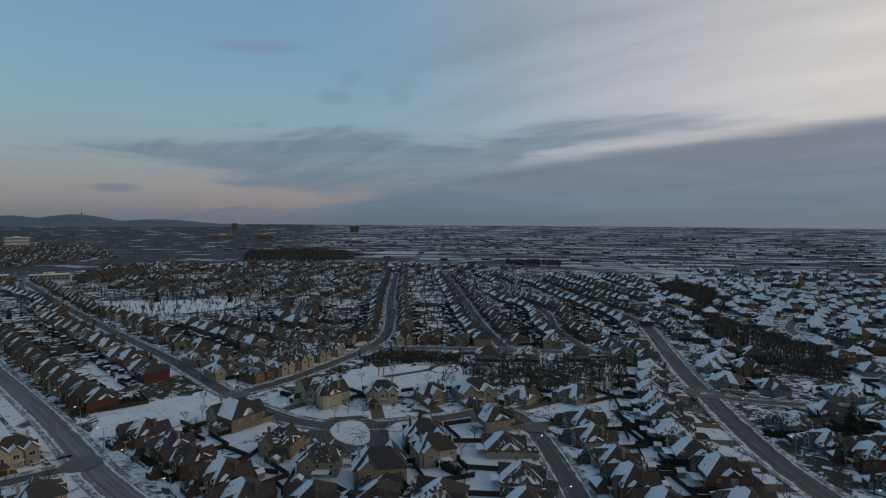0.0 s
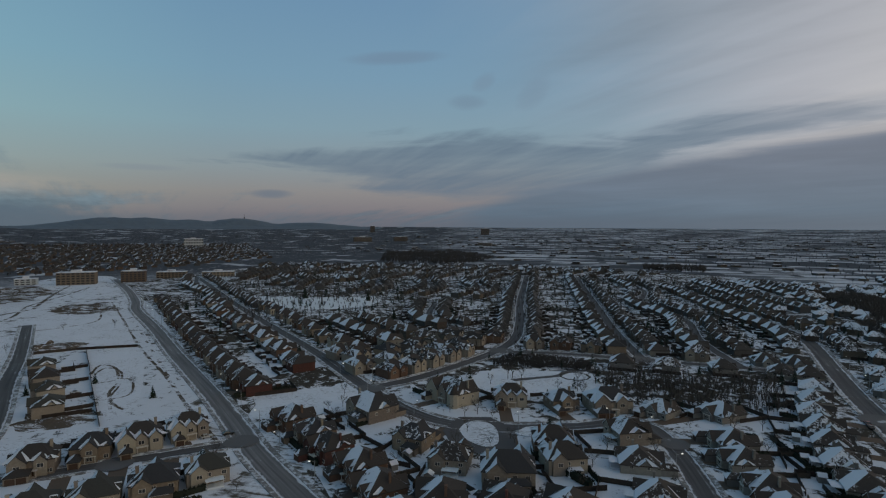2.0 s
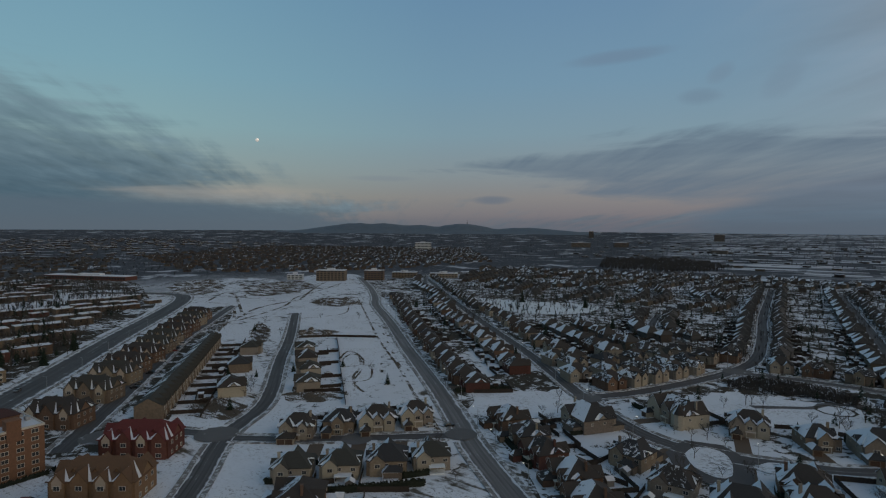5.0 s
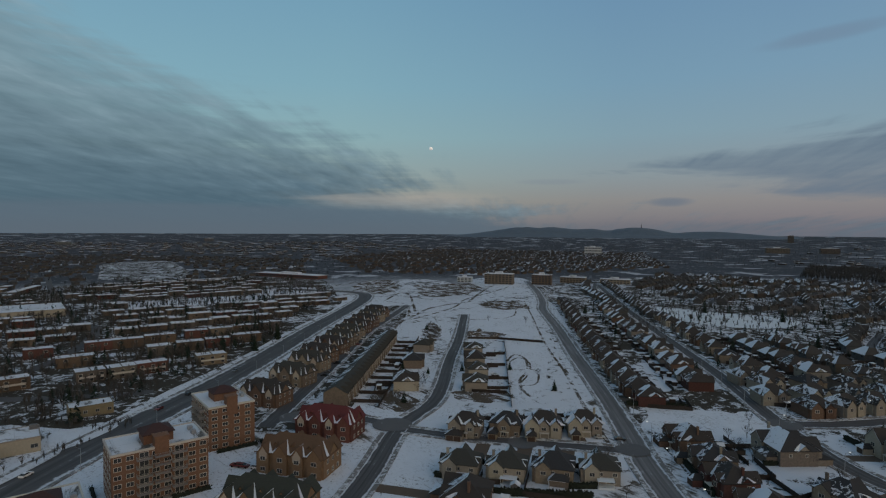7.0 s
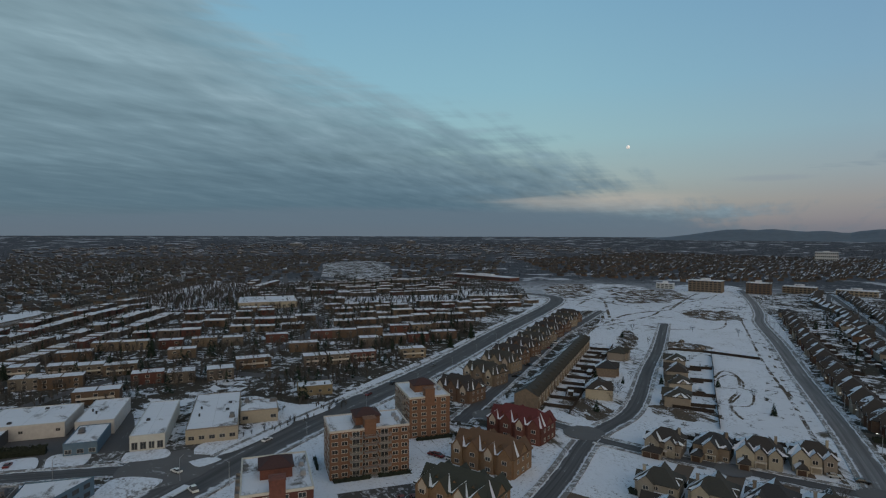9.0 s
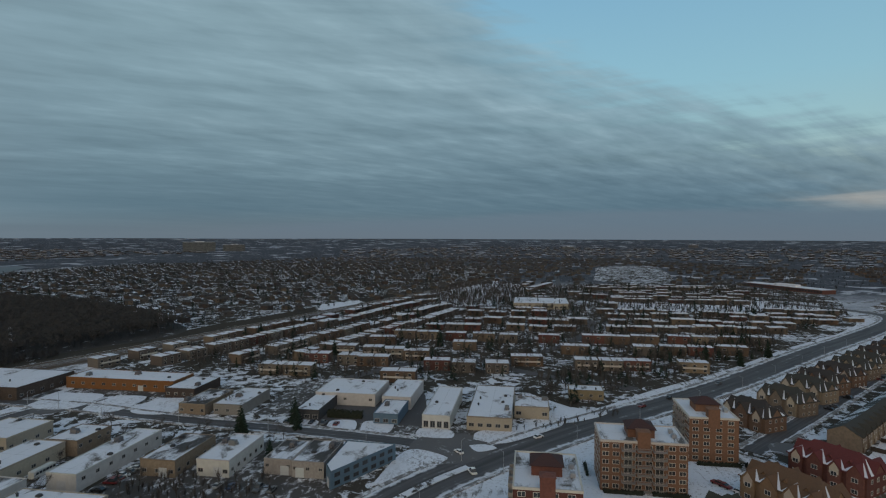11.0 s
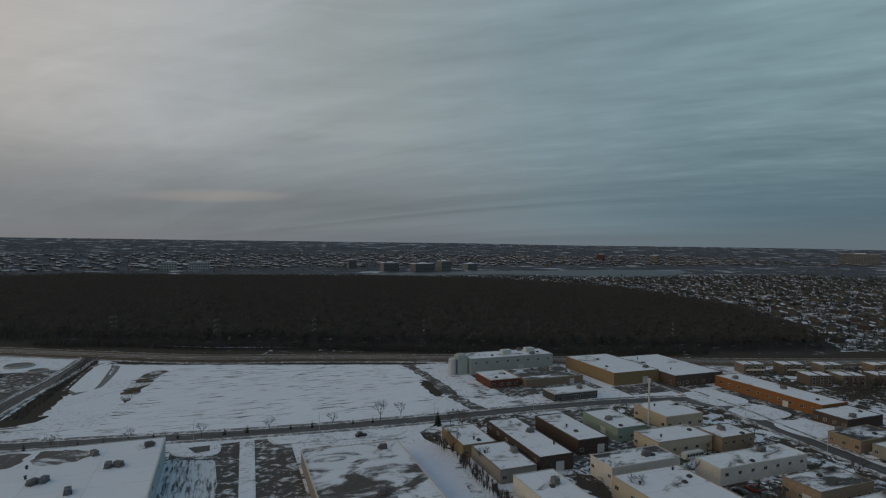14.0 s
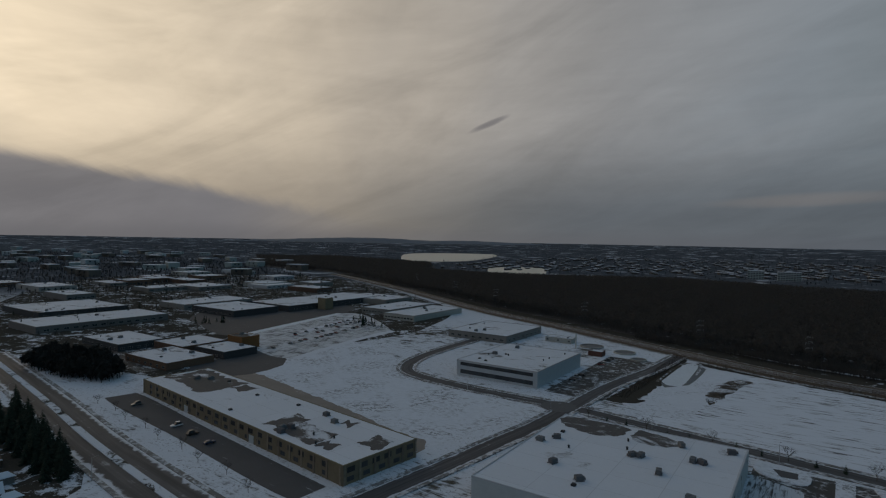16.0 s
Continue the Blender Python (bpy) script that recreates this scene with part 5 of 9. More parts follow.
for x0, x1, y0, y1 in ((-256, -233, -238, -214), (-256, -233, -208, -190), (-256, -234, -184, -164)):
    island("snowy front plot before the brick works", [(x0, y0), (x1, y0 + 1), (x1, y1), (x0, y1 - 1)])
track("slushy service lane between field and works", [(-111, -353), (-113, -334), (-114, -302), (-113, -271), (-116, -246)], 7.0, M_LOT, 0.058, "service_lane")
slab("bare_soil", "dark weedy corner of the field", [(-108, -312), (-111, -300), (-108, -273), (-104, -275), (-103, -296)], M_WEED, 0.039, ragged=3.0)

# ---------------------------------------------------------------- detached houses
def cross_gable(R, turn, xc, hw, reach, ze, lift, slope, snow=True):
    """Adds a gable to a roof mesh, looking along -y turned by quarter turns: slopes, wall triangle and snow in both valleys."""
    T = Mesh()
    T.gable(xc, hw, -reach - 0.25, 0.0, ze, ze + lift)
    T.slot = 2
    T.face((xc - hw, -reach - 0.25, ze - 0.2), (xc + hw, -reach - 0.25, ze - 0.2), (xc, -reach - 0.25, ze + lift))
    T.slot = 1
    for s in (-1, 1) if snow else ():
        k = abs(math.sin(xc * 7.3 + hw * 13.1 + s * 2.7 + turn))
        if k < 0.25:
            continue
        p0, p1 = Vector((xc + s * (hw + 0.35), -reach - 0.4, ze + 0.22)), Vector((xc + s * 0.15, -reach - 0.4 + lift / slope, ze + lift + 0.28))
        p1, wv = p0.lerp(p1, 0.6 + 0.4 * k), Vector((s * (0.35 + 1.1 * k), 0, 0.10))
        q = (p0 - wv * 0.25, p0 + wv, p0.lerp(p1, 0.5) + wv * 0.7, p1 + Vector((s * 0.15, 0, 0.05)), p1 - Vector((s * 0.15, 0, 0)))
        T.face(*(q if s > 0 else q[::-1]))
    c, sn = round(math.cos(radians(turn))), round(math.sin(radians(turn)))
    i = len(R.v)
    R.v += [(x * c - y * sn, x * sn + y * c, z) for x, y, z in T.v]
    R.f += [tuple(i + j for j in f) for f in T.f]
    R.s += T.s


def make_house(at, label, w, d, eave, ridge, wall, roof, garage=1, gables=2, wing=0.0, turret=False, plain=False, group="suburban houses"):
    """A two-storey house whose front looks along -y: wall, roof, gables, garage, doors, windows, chimney."""
    h = thing("house", at, label, "house", group)
    x0, x1, y0, y1 = -w / 2, w / 2, -d / 2, d / 2
    W, R = Mesh(), Mesh()
    W.box(x0, x1, y0, y1, -0.3, eave, False)
    R.hip(x0, x1, y0, y1, eave, ridge)
    part("wall", W, wall, h)
    sf, ss = (ridge - eave) / (d / 2 + 0.45), (ridge - eave) / (d / 2 * 0.85)
    cross_gable(R, 90 if w < 12.3 else -90, d * 0.12, d * 0.16, w / 2, eave, d * 0.17, ss)
    cross_gable(R, 180, -w * 0.24, w * 0.13, d / 2, eave, w * 0.13, sf)
    if not plain:
        cross_gable(R, -90 if w < 12.3 else 90, -d * 0.14, d * 0.13, w / 2, eave, d * 0.13, ss)
        cross_gable(R, 0, w * 0.42, w * 0.07, d / 2, eave, w * 0.08, sf)
    part("roof", R, [roof, M_SNOW, wall], h)
    V = Mesh()
    gx = [0.0] if gables == 1 else ([-w * 0.27, w * 0.22] if gables == 2 else [-w * 0.33, 0.0, w * 0.33])
    for i, xc in enumerate(gx[:gables]):
        hw, out = (w * 0.20, 1.5) if i == 0 else (w * 0.14, 0.8)
        top = min(eave + hw * 1.25, ridge - 0.3)
        G, K = Mesh(), Mesh()
        G.box(xc - hw, xc + hw, y0 - out, y0 + 0.2, -0.3, eave, False)
        G.face((xc - hw, y0 - out, eave), (xc + hw, y0 - out, eave), (xc, y0 - out, top))
        K.gable(xc, hw, y0 - out, 0.0, eave, top)
        bay = part("gable_bay", G, wall, h)
        part("gable_roof", K, roof, bay)
        slope = (ridge - eave) / (d / 2 + 0.45)
        for s in (-1, 1):       # snow lying in both valleys
            p0, p1 = Vector((xc + s * (hw + 0.3), y0 - 0.45, eave + 0.25)), Vector((xc + s * 0.1, y0 - 0.45 + (top - eave) / slope, top + 0.3))
            k = abs(math.sin(w * 5.1 + xc * 3.7 + s * 1.9))
            p1, wv = p0.lerp(p1, 0.55 + 0.45 * k), Vector((s * (0.25 + 1.0 * k), 0, 0.08))
            q = (p0 - wv * 0.3, p0 + wv, p0.lerp(p1, 0.45) + wv * 0.8, p1 + Vector((s * 0.2, 0, 0.05)), p1 - Vector((s * 0.15, 0, 0)))
            V.face(*(q if s > 0 else q[::-1]))
        part("window", window_mesh(1.9, 1.7), None, bay, "", pose(xc, y0 - out, eave * 0.58))
        if not plain and i == 0:
            part("window", window_mesh(1.9, 1.7), None, bay, "", pose(xc, y0 - out, 0.9))
    body, up = (x0, x1, y0, y1), eave * 0.58
    if plain:
        windows(h, body, "back", (-0.5, 0.5), up, 1.5, 1.4)
        return h
    tagged(part("valley_snow", V, M_SNOW, h, "white snow lying in the roof valleys"), kind="stuff")
    # gabled bay at the back, and one over a side
    G, K = Mesh(), Mesh()
    hw, top = w * 0.19, eave + w * 0.19 * 1.1
    G.box(-hw, hw, -d / 2 - 0.9, -d / 2 + 0.2, -0.3, eave, False)
    G.face((-hw, -d / 2 - 0.9, eave), (hw, -d / 2 - 0.9, eave), (0, -d / 2 - 0.9, top))
    K.gable(0, hw, -d / 2 - 0.9, 0.0, eave, top)
    bay = part("back_bay", G, wall, h, "", pose(w * 0.22, 0, 0, 0, 0, 180))
    part("gable_roof", K, roof, bay)
    part("window", window_mesh(1.7, 1.5), None, bay, "", pose(0, -d / 2 - 0.9, up))
    if wing:            # lower wing at the back
        A, B = Mesh(), Mesh()
        A.box(x0 + w * 0.1, x0 + w * 0.55, y1, y1 + wing, -0.3, eave * 0.55, False)
        B.hip(x0 + w * 0.1, x0 + w * 0.55, y1 - 0.5, y1 + wing, eave * 0.55, eave * 0.55 + 1.6, 0.3)
        part("wing_roof", B, roof, part("wing", A, wall, h))
    if turret:
        A, B = Mesh(), Mesh()
        A.prism(8, 2.2, 2.2, -0.3, eave + 0.6, x1 - 1.6, y0 - 0.4)
        B.prism(8, 2.6, 0.05, eave + 0.6, ridge + 0.2, x1 - 1.6, y0 - 0.4, cap=False)
        part("turret_roof", B, roof, part("turret", A, wall, h))
    if garage:          # garage block in front, with its own low roof
        gw = 3.4 + 2.9 * (garage - 1)
        ga = x0 + 0.3
        A, B = Mesh(), Mesh()
        A.box(ga, ga + gw, y0 - 5.0, y0 + 0.2, -0.3, 2.9, False)
        B.hip(ga, ga + gw, y0 - 5.0, y0 + 0.6, 2.9, 4.5, 0.35)
        g = part("garage", A, wall, h)
        part("garage_roof", B, roof, g)
        for k in range(garage):
            D = Mesh()
            D.box(ga + 0.4 + 2.9 * k, ga + 3.0 + 2.9 * k, y0 - 5.06, y0 - 4.95, 0, 2.3)
            for j in range(1, 4):
                D.box(ga + 0.4 + 2.9 * k, ga + 3.0 + 2.9 * k, y0 - 5.09, y0 - 5.06, 0.58 * j - 0.03, 0.58 * j + 0.03)
            part("garage_door", D, M_DOOR, g)
    C = Mesh()
    C.box(-0.42, 0.42, -0.32, 0.32, 0, ridge - eave + 0.2)
    C.box(-0.5, 0.5, -0.4, 0.4, ridge - eave + 0.2, ridge - eave + 0.35)
    part("chimney", C, wall, h, "", pose(x1 - 1.8, 1.2, eave))
    P = Mesh()
    P.box(-1.6, 1.6, -1.8, 0, -0.3, 0.15)
    P.box(-1.8, 1.8, -2.0, 0.1, 2.7, 2.95)
    for s in (-1.5, 1.5):
        P.prism(6, 0.13, 0.13, 0.15, 2.7, s, -1.7)
    porch = part("porch", P, M_TRIM, h, "pale columned porch", pose(w * 0.02, y0, 0))
    F = Mesh()
    F.box(-0.55, 0.55, -0.08, 0.05, 0, 2.15)
    part("front_door", F, M_DOOR, porch, "", pose(0, -0.02, 0.15))
    B = Mesh()
    B.box(-2.4, 2.4, 0, 3.0, -0.2, 0.7)
    for s in (-2.3, 0.0, 2.3):
        B.prism(5, 0.07, 0.07, 0.7, 2.9, s, 2.9)
    B.box(-2.6, 2.6, 0, 3.2, 2.9, 3.05)
    part("back_porch", B, M_SNOW, h, "snow-topped back porch", pose(-w * 0.12, y1, 0))
    n = 3 if w > 15 else 2
    windows(h, body, "front", (0.8,), 0.9, 1.6, 1.6)
    windows(h, body, "back", spaced(n + 1, 0.72), up, 1.5, 1.5)
    windows(h, body, "back", (0.62,), 0.8, 1.9, 1.8)
    for s in ("right", "left"):
        windows(h, body, s, (-0.45, 0.4), up, 1.1, 1.4)
    return h


HOUSE_KINDS = [
    ("beige stone two-storey house with steep brown gabled roof", 12.4, 10.5, 6.0, 10.6, M_STONE, M_ROOF_BROWN, 2, 2, 0.0, False),
    ("buff brick house with hipped charcoal roof", 12.0, 11.0, 6.0, 10.2, M_BUFF, M_ROOF_CHAR, 1, 1, 3.0, False),
    ("brown brick house with steep brown roof, patchy snow", 12.6, 11.5, 5.8, 10.8, M_BROWN, M_ROOF_BROWN, 2, 2, 0.0, False),
    ("cream house with several gables and snowy roof", 13.2, 11.0, 6.2, 11.0, M_CREAM, M_ROOF_BROWN, 1, 3, 0.0, False),
    ("grey-beige house under a snow-covered hipped roof", 12.5, 12.0, 3.6, 8.4, M_GREY, M_ROOF_SNOW, 1, 1, 0.0, False),
    ("red brick house with brown hipped roof", 12.0, 11.0, 5.9, 10.3, M_ROW_RED, M_ROOF_BROWN, 1, 2, 0.0, False),
    ("large cream stone villa with turret and gables", 20.0, 12.5, 6.8, 12.2, M_CREAM, M_ROOF_BROWN, 1, 3, 0.0, True),
    ("big beige villa with steep snow-patched roof", 16.5, 12.5, 6.5, 12.0, M_STONE, M_ROOF_CHAR, 2, 2, 3.5, False),
    ("olive-roofed cream house with plain back wall", 12.0, 10.5, 6.0, 9.8, M_CREAM, M_ROOF_OLIVE, 1, 1, 0.0, False),
]
TEMPLATES = {}
HOUSES = []        # places taken


def place_house(kind, x, y, turn, size=1.0, plain=False):
    key = (kind, plain)
    m = pose(x, y, 0, 0, 0, turn) @ Matrix.Diagonal((size * 1.05, size * 1.05, 0.80 + 0.06 * size, 1))
    if key not in TEMPLATES:
        lb, w, d, e, r, wl, rf, g, gb, wing, tur = HOUSE_KINDS[kind]
        TEMPLATES[key] = make_house(pose(x, y, 0, 0, 0, turn), lb, w, d, e, r, wl, rf, g, min(gb, 2) if plain else gb, wing, tur, plain)
        ob = TEMPLATES[key]
        ob.matrix_basis = m
    else:
        base = TEMPLATES[key]
        keep = base.matrix_basis.copy()
        base.matrix_basis = Matrix.Identity(4)
        ob = copy_thing(base, m)
        base.matrix_basis = keep
    HOUSES.append((x, y))
    return ob


def facing(x, y, only=None):
    """The turn that makes a house look at the nearest street, and how far off that street is."""
    best = None
    for nm, (line, half, *_) in ROADS.items():
        if only and nm != only:
            continue
        for q in line:
            d = math.hypot(q.x - x, q.y - y)
            if best is None or d < best[0]:
                best = (d, q.x - x, q.y - y, half)
    d, vx, vy, half = best
    return math.degrees(math.atan2(vx, -vy)), d - half


def driveway(x, y, turn, reach, width=5.5, side=-3.2):
    m = Mesh()
    m.box(side - width / 2, side + width / 2, -6.5 - max(reach - 7.0, 2.0), -5.0, -0.1, 0.05)
    tagged(part("driveway", m, M_DRIVE, None, "", pose(x, y, 0.0, 0, 0, turn)), "brown paved driveway swept of snow", "driveway", kind="structure")


def house_row(spots, kinds, street=None, turn_off=0.0, drive=True):
    rnd = random.Random(len(HOUSES) + 7)
    for i, (x, y) in enumerate(spots):
        turn, reach = facing(x, y, street)
        turn += turn_off
        place_house(kinds[i % len(kinds)], x, y, turn, rnd.uniform(0.94, 1.05), math.hypot(x, y) > 280)
        if drive and math.hypot(x, y) < 300:
            driveway(x, y, turn, reach)


# both sides of the close
house_row([(-173, 147), (-164, 161), (-154, 172), (-145, 186)], (0, 1, 3, 3), "road_close")
house_row([(-145, 121), (-134, 132), (-124, 144), (-114, 155)], (8, 8, 1, 8), "road_close")
house_row([(-126, 108)], (2,), "road_new")
# lone houses by the vacant land
house_row([(-312, 226), (-243, 164), (-283, 247), (-260, 228), (-239, 211), (-219, 193), (-279, 194)], (8, 3, 8, 0, 8, 8, 1), "road_new", drive=False)
# along the avenue and the collector
house_row([(-150, 243), (-163, 252), (-177, 264), (-191, 277), (-205, 290), (-219, 303), (-233, 317), (-247, 331), (-262, 345), (-277, 359), (-292, 374), (-308, 390), (-325, 406), (-343, 424), (-361, 443), (-380, 462), (-399, 481), (-419, 501)],
          (5, 2, 0, 2, 3, 2, 0, 1, 2, 3), "road_avenue")
house_row([(-150, 286), (-163, 301), (-177, 316), (-192, 331), (-207, 346), (-222, 361), (-238, 376), (-254, 391), (-270, 407), (-287, 424), (-305, 441), (-323, 459), (-342, 478), (-362, 498)], (5, 4, 2, 4, 0, 2, 4, 3), "road_collector")
house_row([(-132, 330), (-150, 346), (-170, 362), (-188, 382), (-206, 402), (-225, 421), (-245, 441), (-266, 462), (-288, 485)], (0, 3, 1, 0, 2, 3), "road_collector")
# villas round the bend of the collector
house_row([(-54, 254), (-28, 256), (-5, 255), (15, 258), (37, 256), (62, 258)], (6, 3, 1, 7, 4, 4), "road_collector")
house_row([(-84, 224), (-57, 197), (-40, 182), (-20, 177), (-7, 206), (-3, 191), (20, 222), (22, 198)], (7, 1, 0, 7, 2, 3, 0, 4), "road_collector")
house_row([(-36, 154), (-18, 156), (0, 156)], (2, 5, 2), "road_avenue", -40.0, drive=False)
house_row([(-110, 205), (-95, 193), (-83, 181), (-67, 170), (-56, 156), (-44, 141)], (2, 1, 5, 2, 2, 2), "road_avenue", drive=False)
house_row([(25, 173), (24, 156), (58, 225), (57, 207), (59, 187), (58, 168), (62, 152)], (4, 4, 4, 4, 4, 2, 2), "road_collector")
house_row([(116, 309), (108, 288), (101, 268), (97, 250), (93, 232), (89, 213), (88, 194), (88, 175), (87, 156)], (4, 4, 4, 4, 4, 4, 4, 2, 4), "road_east")
# east of the wide street
house_row([(146, 284), (162, 272), (165, 235), (185, 233)], (4, 4, 4, 4), "road_side")
house_row([(150, 312), (168, 306), (160, 325), (190, 262), (205, 250), (222, 246), (180, 215), (196, 208), (214, 222), (172, 190), (190, 182), (208, 196), (230, 232), (246, 262), (262, 282), (278, 306)], (4, 2, 4, 4, 1, 4, 4, 2, 4, 4, 4, 2, 4, 4, 4, 4), "road_side", drive=False)
house_row([(143, 223), (142, 203), (146, 187), (144, 168), (165, 200), (166, 180), (162, 345), (170, 339), (186, 334)], (4, 4, 5, 4, 4, 4, 4, 4, 2), "road_east", drive=False)
# gardens south of the boulevard
house_row([(262, -70), (243, -66), (224, -62), (206, -58)], (4, 2, 4, 4), "road_boulevard", drive=False)
# back of the little park
house_row([(28, 341), (53, 341), (82, 341), (111, 338), (-8, 380), (-26, 378), (12, 377)], (4, 4, 4, 4, 2, 0, 1), "road_park", drive=False)
house_row([(-116, 292), (-104, 308), (-93, 325), (-83, 342), (-74, 360), (-66, 379), (-126, 312), (-113, 330), (-101, 348), (-91, 367), (-84, 386), (-140, 318)], (0, 3, 0, 3, 1, 0, 3, 1, 0, 8, 3, 0), "road_bend")


def inside(p, poly):
    x, y, c = p[0], p[1], False
    for (ax, ay), (bx, by) in zip(poly, poly[1:] + poly[:1]):
        if (ay > y) != (by > y) and x < (bx - ax) * (y - ay) / (by - ay) + ax:
            c = not c
    return c


KEEP_OUT = [
    [(-350, 572), (-285, 492), (-222, 490), (-192, 535), (-210, 596)],      # park pond
    [(-52, 325), (8, 322), (8, 350), (-46, 352)],                           # brush
    [(15, 268), (95, 268), (105, 326), (15, 326)],                          # brush
    [(182, 300), (206, 286), (234, 320), (242, 370), (240, 430), (236, 486), (206, 450), (184, 365)],           # thicket
    [(262, 560), (284, 560), (325, 665), (322, 760), (264, 720)],           # eastern wood
    [(-725, 95), (-722, 152), (-712, 258), (-640, 232), (-632, 139), (-650, 95)],       # sports field
    [(-778, 265), (-776, 350), (-680, 330), (-660, 240)],
    [(-1075, 105), (-1315, 135), (-1540, 165), (-1650, 265), (-1605, 345), (-1160, 290), (-985, 220), (-1000, 155)],              # railway yard
    [(-632, -256), (-675, -234), (-697, -208), (-600, -182), (-572, -218)],
    [(-800, -140), (-950, -112), (-980, -18), (-760, 0), (-690, -20), (-630, -70), (-700, -125)],     # bare copse
    [(-96, 258), (-66, 314), (-40, 362), (-28, 368), (24, 352), (112, 346), (112, 322), (15, 324), (12, 266), (-45, 258)],      # the little park
    [(-1200, 64), (-700, 56), (-560, 68), (-560, 44), (-700, 34), (-1200, 44)],         # tree-lined street
]


def free(x, y, gap):
    if any(abs(a - x) < gap and abs(b - y) < gap and math.hypot(a - x, b - y) < gap for a, b in HOUSES):
        return False
    return not any(inside((x, y), q) for q in KEEP_OUT)


FAR_SPOTS = []


def line_street(name, first, last, setback, step, kinds, seed, limit=395.0):
    """Houses along both sides of a street; the ones further off are kept for the joined far suburb."""
    rnd = random.Random(seed)
    line, half, *_ = ROADS[name]
    for s in (-1, 1):
        run = 0.0
        off = sides(line, s * (half + setback))
        for i in range(1, len(line)):
            run += (line[i] - line[i - 1]).length
            if run < step:
                continue
            run = 0.0
            p = off[i]
            if not first <= i / len(line) <= last or not free(p.x, p.y, 12.5) or near_road(p, None, 7.0):
                continue
            v = line[i] - p
            turn = math.degrees(math.atan2(v.x, -v.y)) + rnd.uniform(-7, 7)
            if p.length < limit:
                place_house(rnd.choice(kinds), p.x, p.y, turn, rnd.uniform(0.92, 1.04), p.length > 300)
            else:
                FAR_SPOTS.append((p.x, p.y, turn, rnd.randrange(6)))
                HOUSES.append((p.x, p.y))


line_street("road_bend", 0.0, 1.0, 9.0, 15.0, (0, 3, 1, 2), 11)
line_street("road_mid", 0.0, 1.0, 9.0, 15.0, (4, 2, 1, 4), 12)
line_street("road_park", 0.0, 1.0, 10.0, 16.0, (4, 2, 0), 13)
line_street("road_east", 0.4, 1.0, 11.0, 16.0, (4, 2, 4), 14)
line_street("road_collector", 0.0, 0.4, 10.0, 15.0, (0, 2, 3), 15)
line_street("road_far_east", 0.0, 1.0, 14.0, 22.0, (4, 4, 2), 16)
line_street("road_avenue", 0.5, 0.9, -60.0, 900.0, (0,), 17)
for i in range(len(BACK_STREETS)):
    line_street("road_back.%d" % i, 0.0, 1.0, 9.5, 15.0, (0, 2, 3, 4, 1), 30 + i)


# ---------------------------------------------------------------- fences, hedges, sheds between the gardens
def fence(a, b, label="dark cedar garden fence along a lot line"):
    """A board fence with posts, its boards too fine to tell apart."""
    a, b = Vector(a), Vector(b)
    ln = (b - a).length
    m = Mesh()
    n = max(1, int(ln / 2.4))
    for k in range(n + 1):
        x = ln * k / n
        m.box(x - 0.07, x + 0.07, -0.08, 0.08, -0.1, 1.95, False)
    m.box(0, ln, -0.03, 0.03, 0.05, 1.8)
    tagged(part("fence", m, M_FENCE, None, "", pose(a.x, a.y, 0, 0, 0, math.degrees(math.atan2(b.y - a.y, b.x - a.x)))), label, "fence", "garden fences")


def hedge(a, b, height, thick, seed, label="clipped dark cedar hedge beside a garden", mat=M_HEDGE, name="hedge", category="hedge"):
    """A ragged hedge: many small tilted leaf clumps round a solid core."""
    rnd = random.Random(seed)
    a, b = Vector(a), Vector(b)
    ln = (b - a).length
    m = Mesh()
    m.box(0, ln, -thick * 0.33, thick * 0.33, -0.1, height * 0.8)
    for _ in range(int(ln * height * 9)):
        x, y, z = rnd.uniform(-0.2, ln + 0.2), rnd.choice((-1, 1)) * thick * rnd.uniform(0.25, 0.5), rnd.uniform(0, height) * rnd.uniform(0.7, 1.0)
        if rnd.random() < 0.4:
            y, z = rnd.uniform(-0.5, 0.5) * thick, height * rnd.uniform(0.75, 1.05)
        s = rnd.uniform(0.25, 0.55)
        m.face((x - s, y + rnd.uniform(-.2, .2), z - s * 0.5), (x + s, y + rnd.uniform(-.2, .2), z - s * 0.4), (x + rnd.uniform(-.3, .3), y + rnd.uniform(-.2, .2), z + s))
    ob = part(name, m, mat, None, "", pose(a.x, a.y, 0, 0, 0, math.degrees(math.atan2(b.y - a.y, b.x - a.x))))
    return tagged(ob, label, category)


def shed(x, y, turn):
    """A small garden shed with a snowy gabled roof."""
    ob = thing("garden_shed", pose(x, y, 0, 0, 0, turn), "small wooden garden shed with snow on top", "shed", "garden sheds")
    W, R = Mesh(), Mesh()
    W.box(-1.4, 1.4, -1.2, 1.2, -0.1, 2.1, False)
    W.face((-1.4, -1.2, 2.1), (1.4, -1.2, 2.1), (0, -1.2, 2.9))
    W.face((1.4, 1.2, 2.1), (-1.4, 1.2, 2.1), (0, 1.2, 2.9))
    R.gable(0, 1.4, -1.2, 1.4, 2.1, 2.95, 0.2, 0.15)
    part("wall", W, M_GREY, ob)
    part("roof", R, M_SNOW, ob)


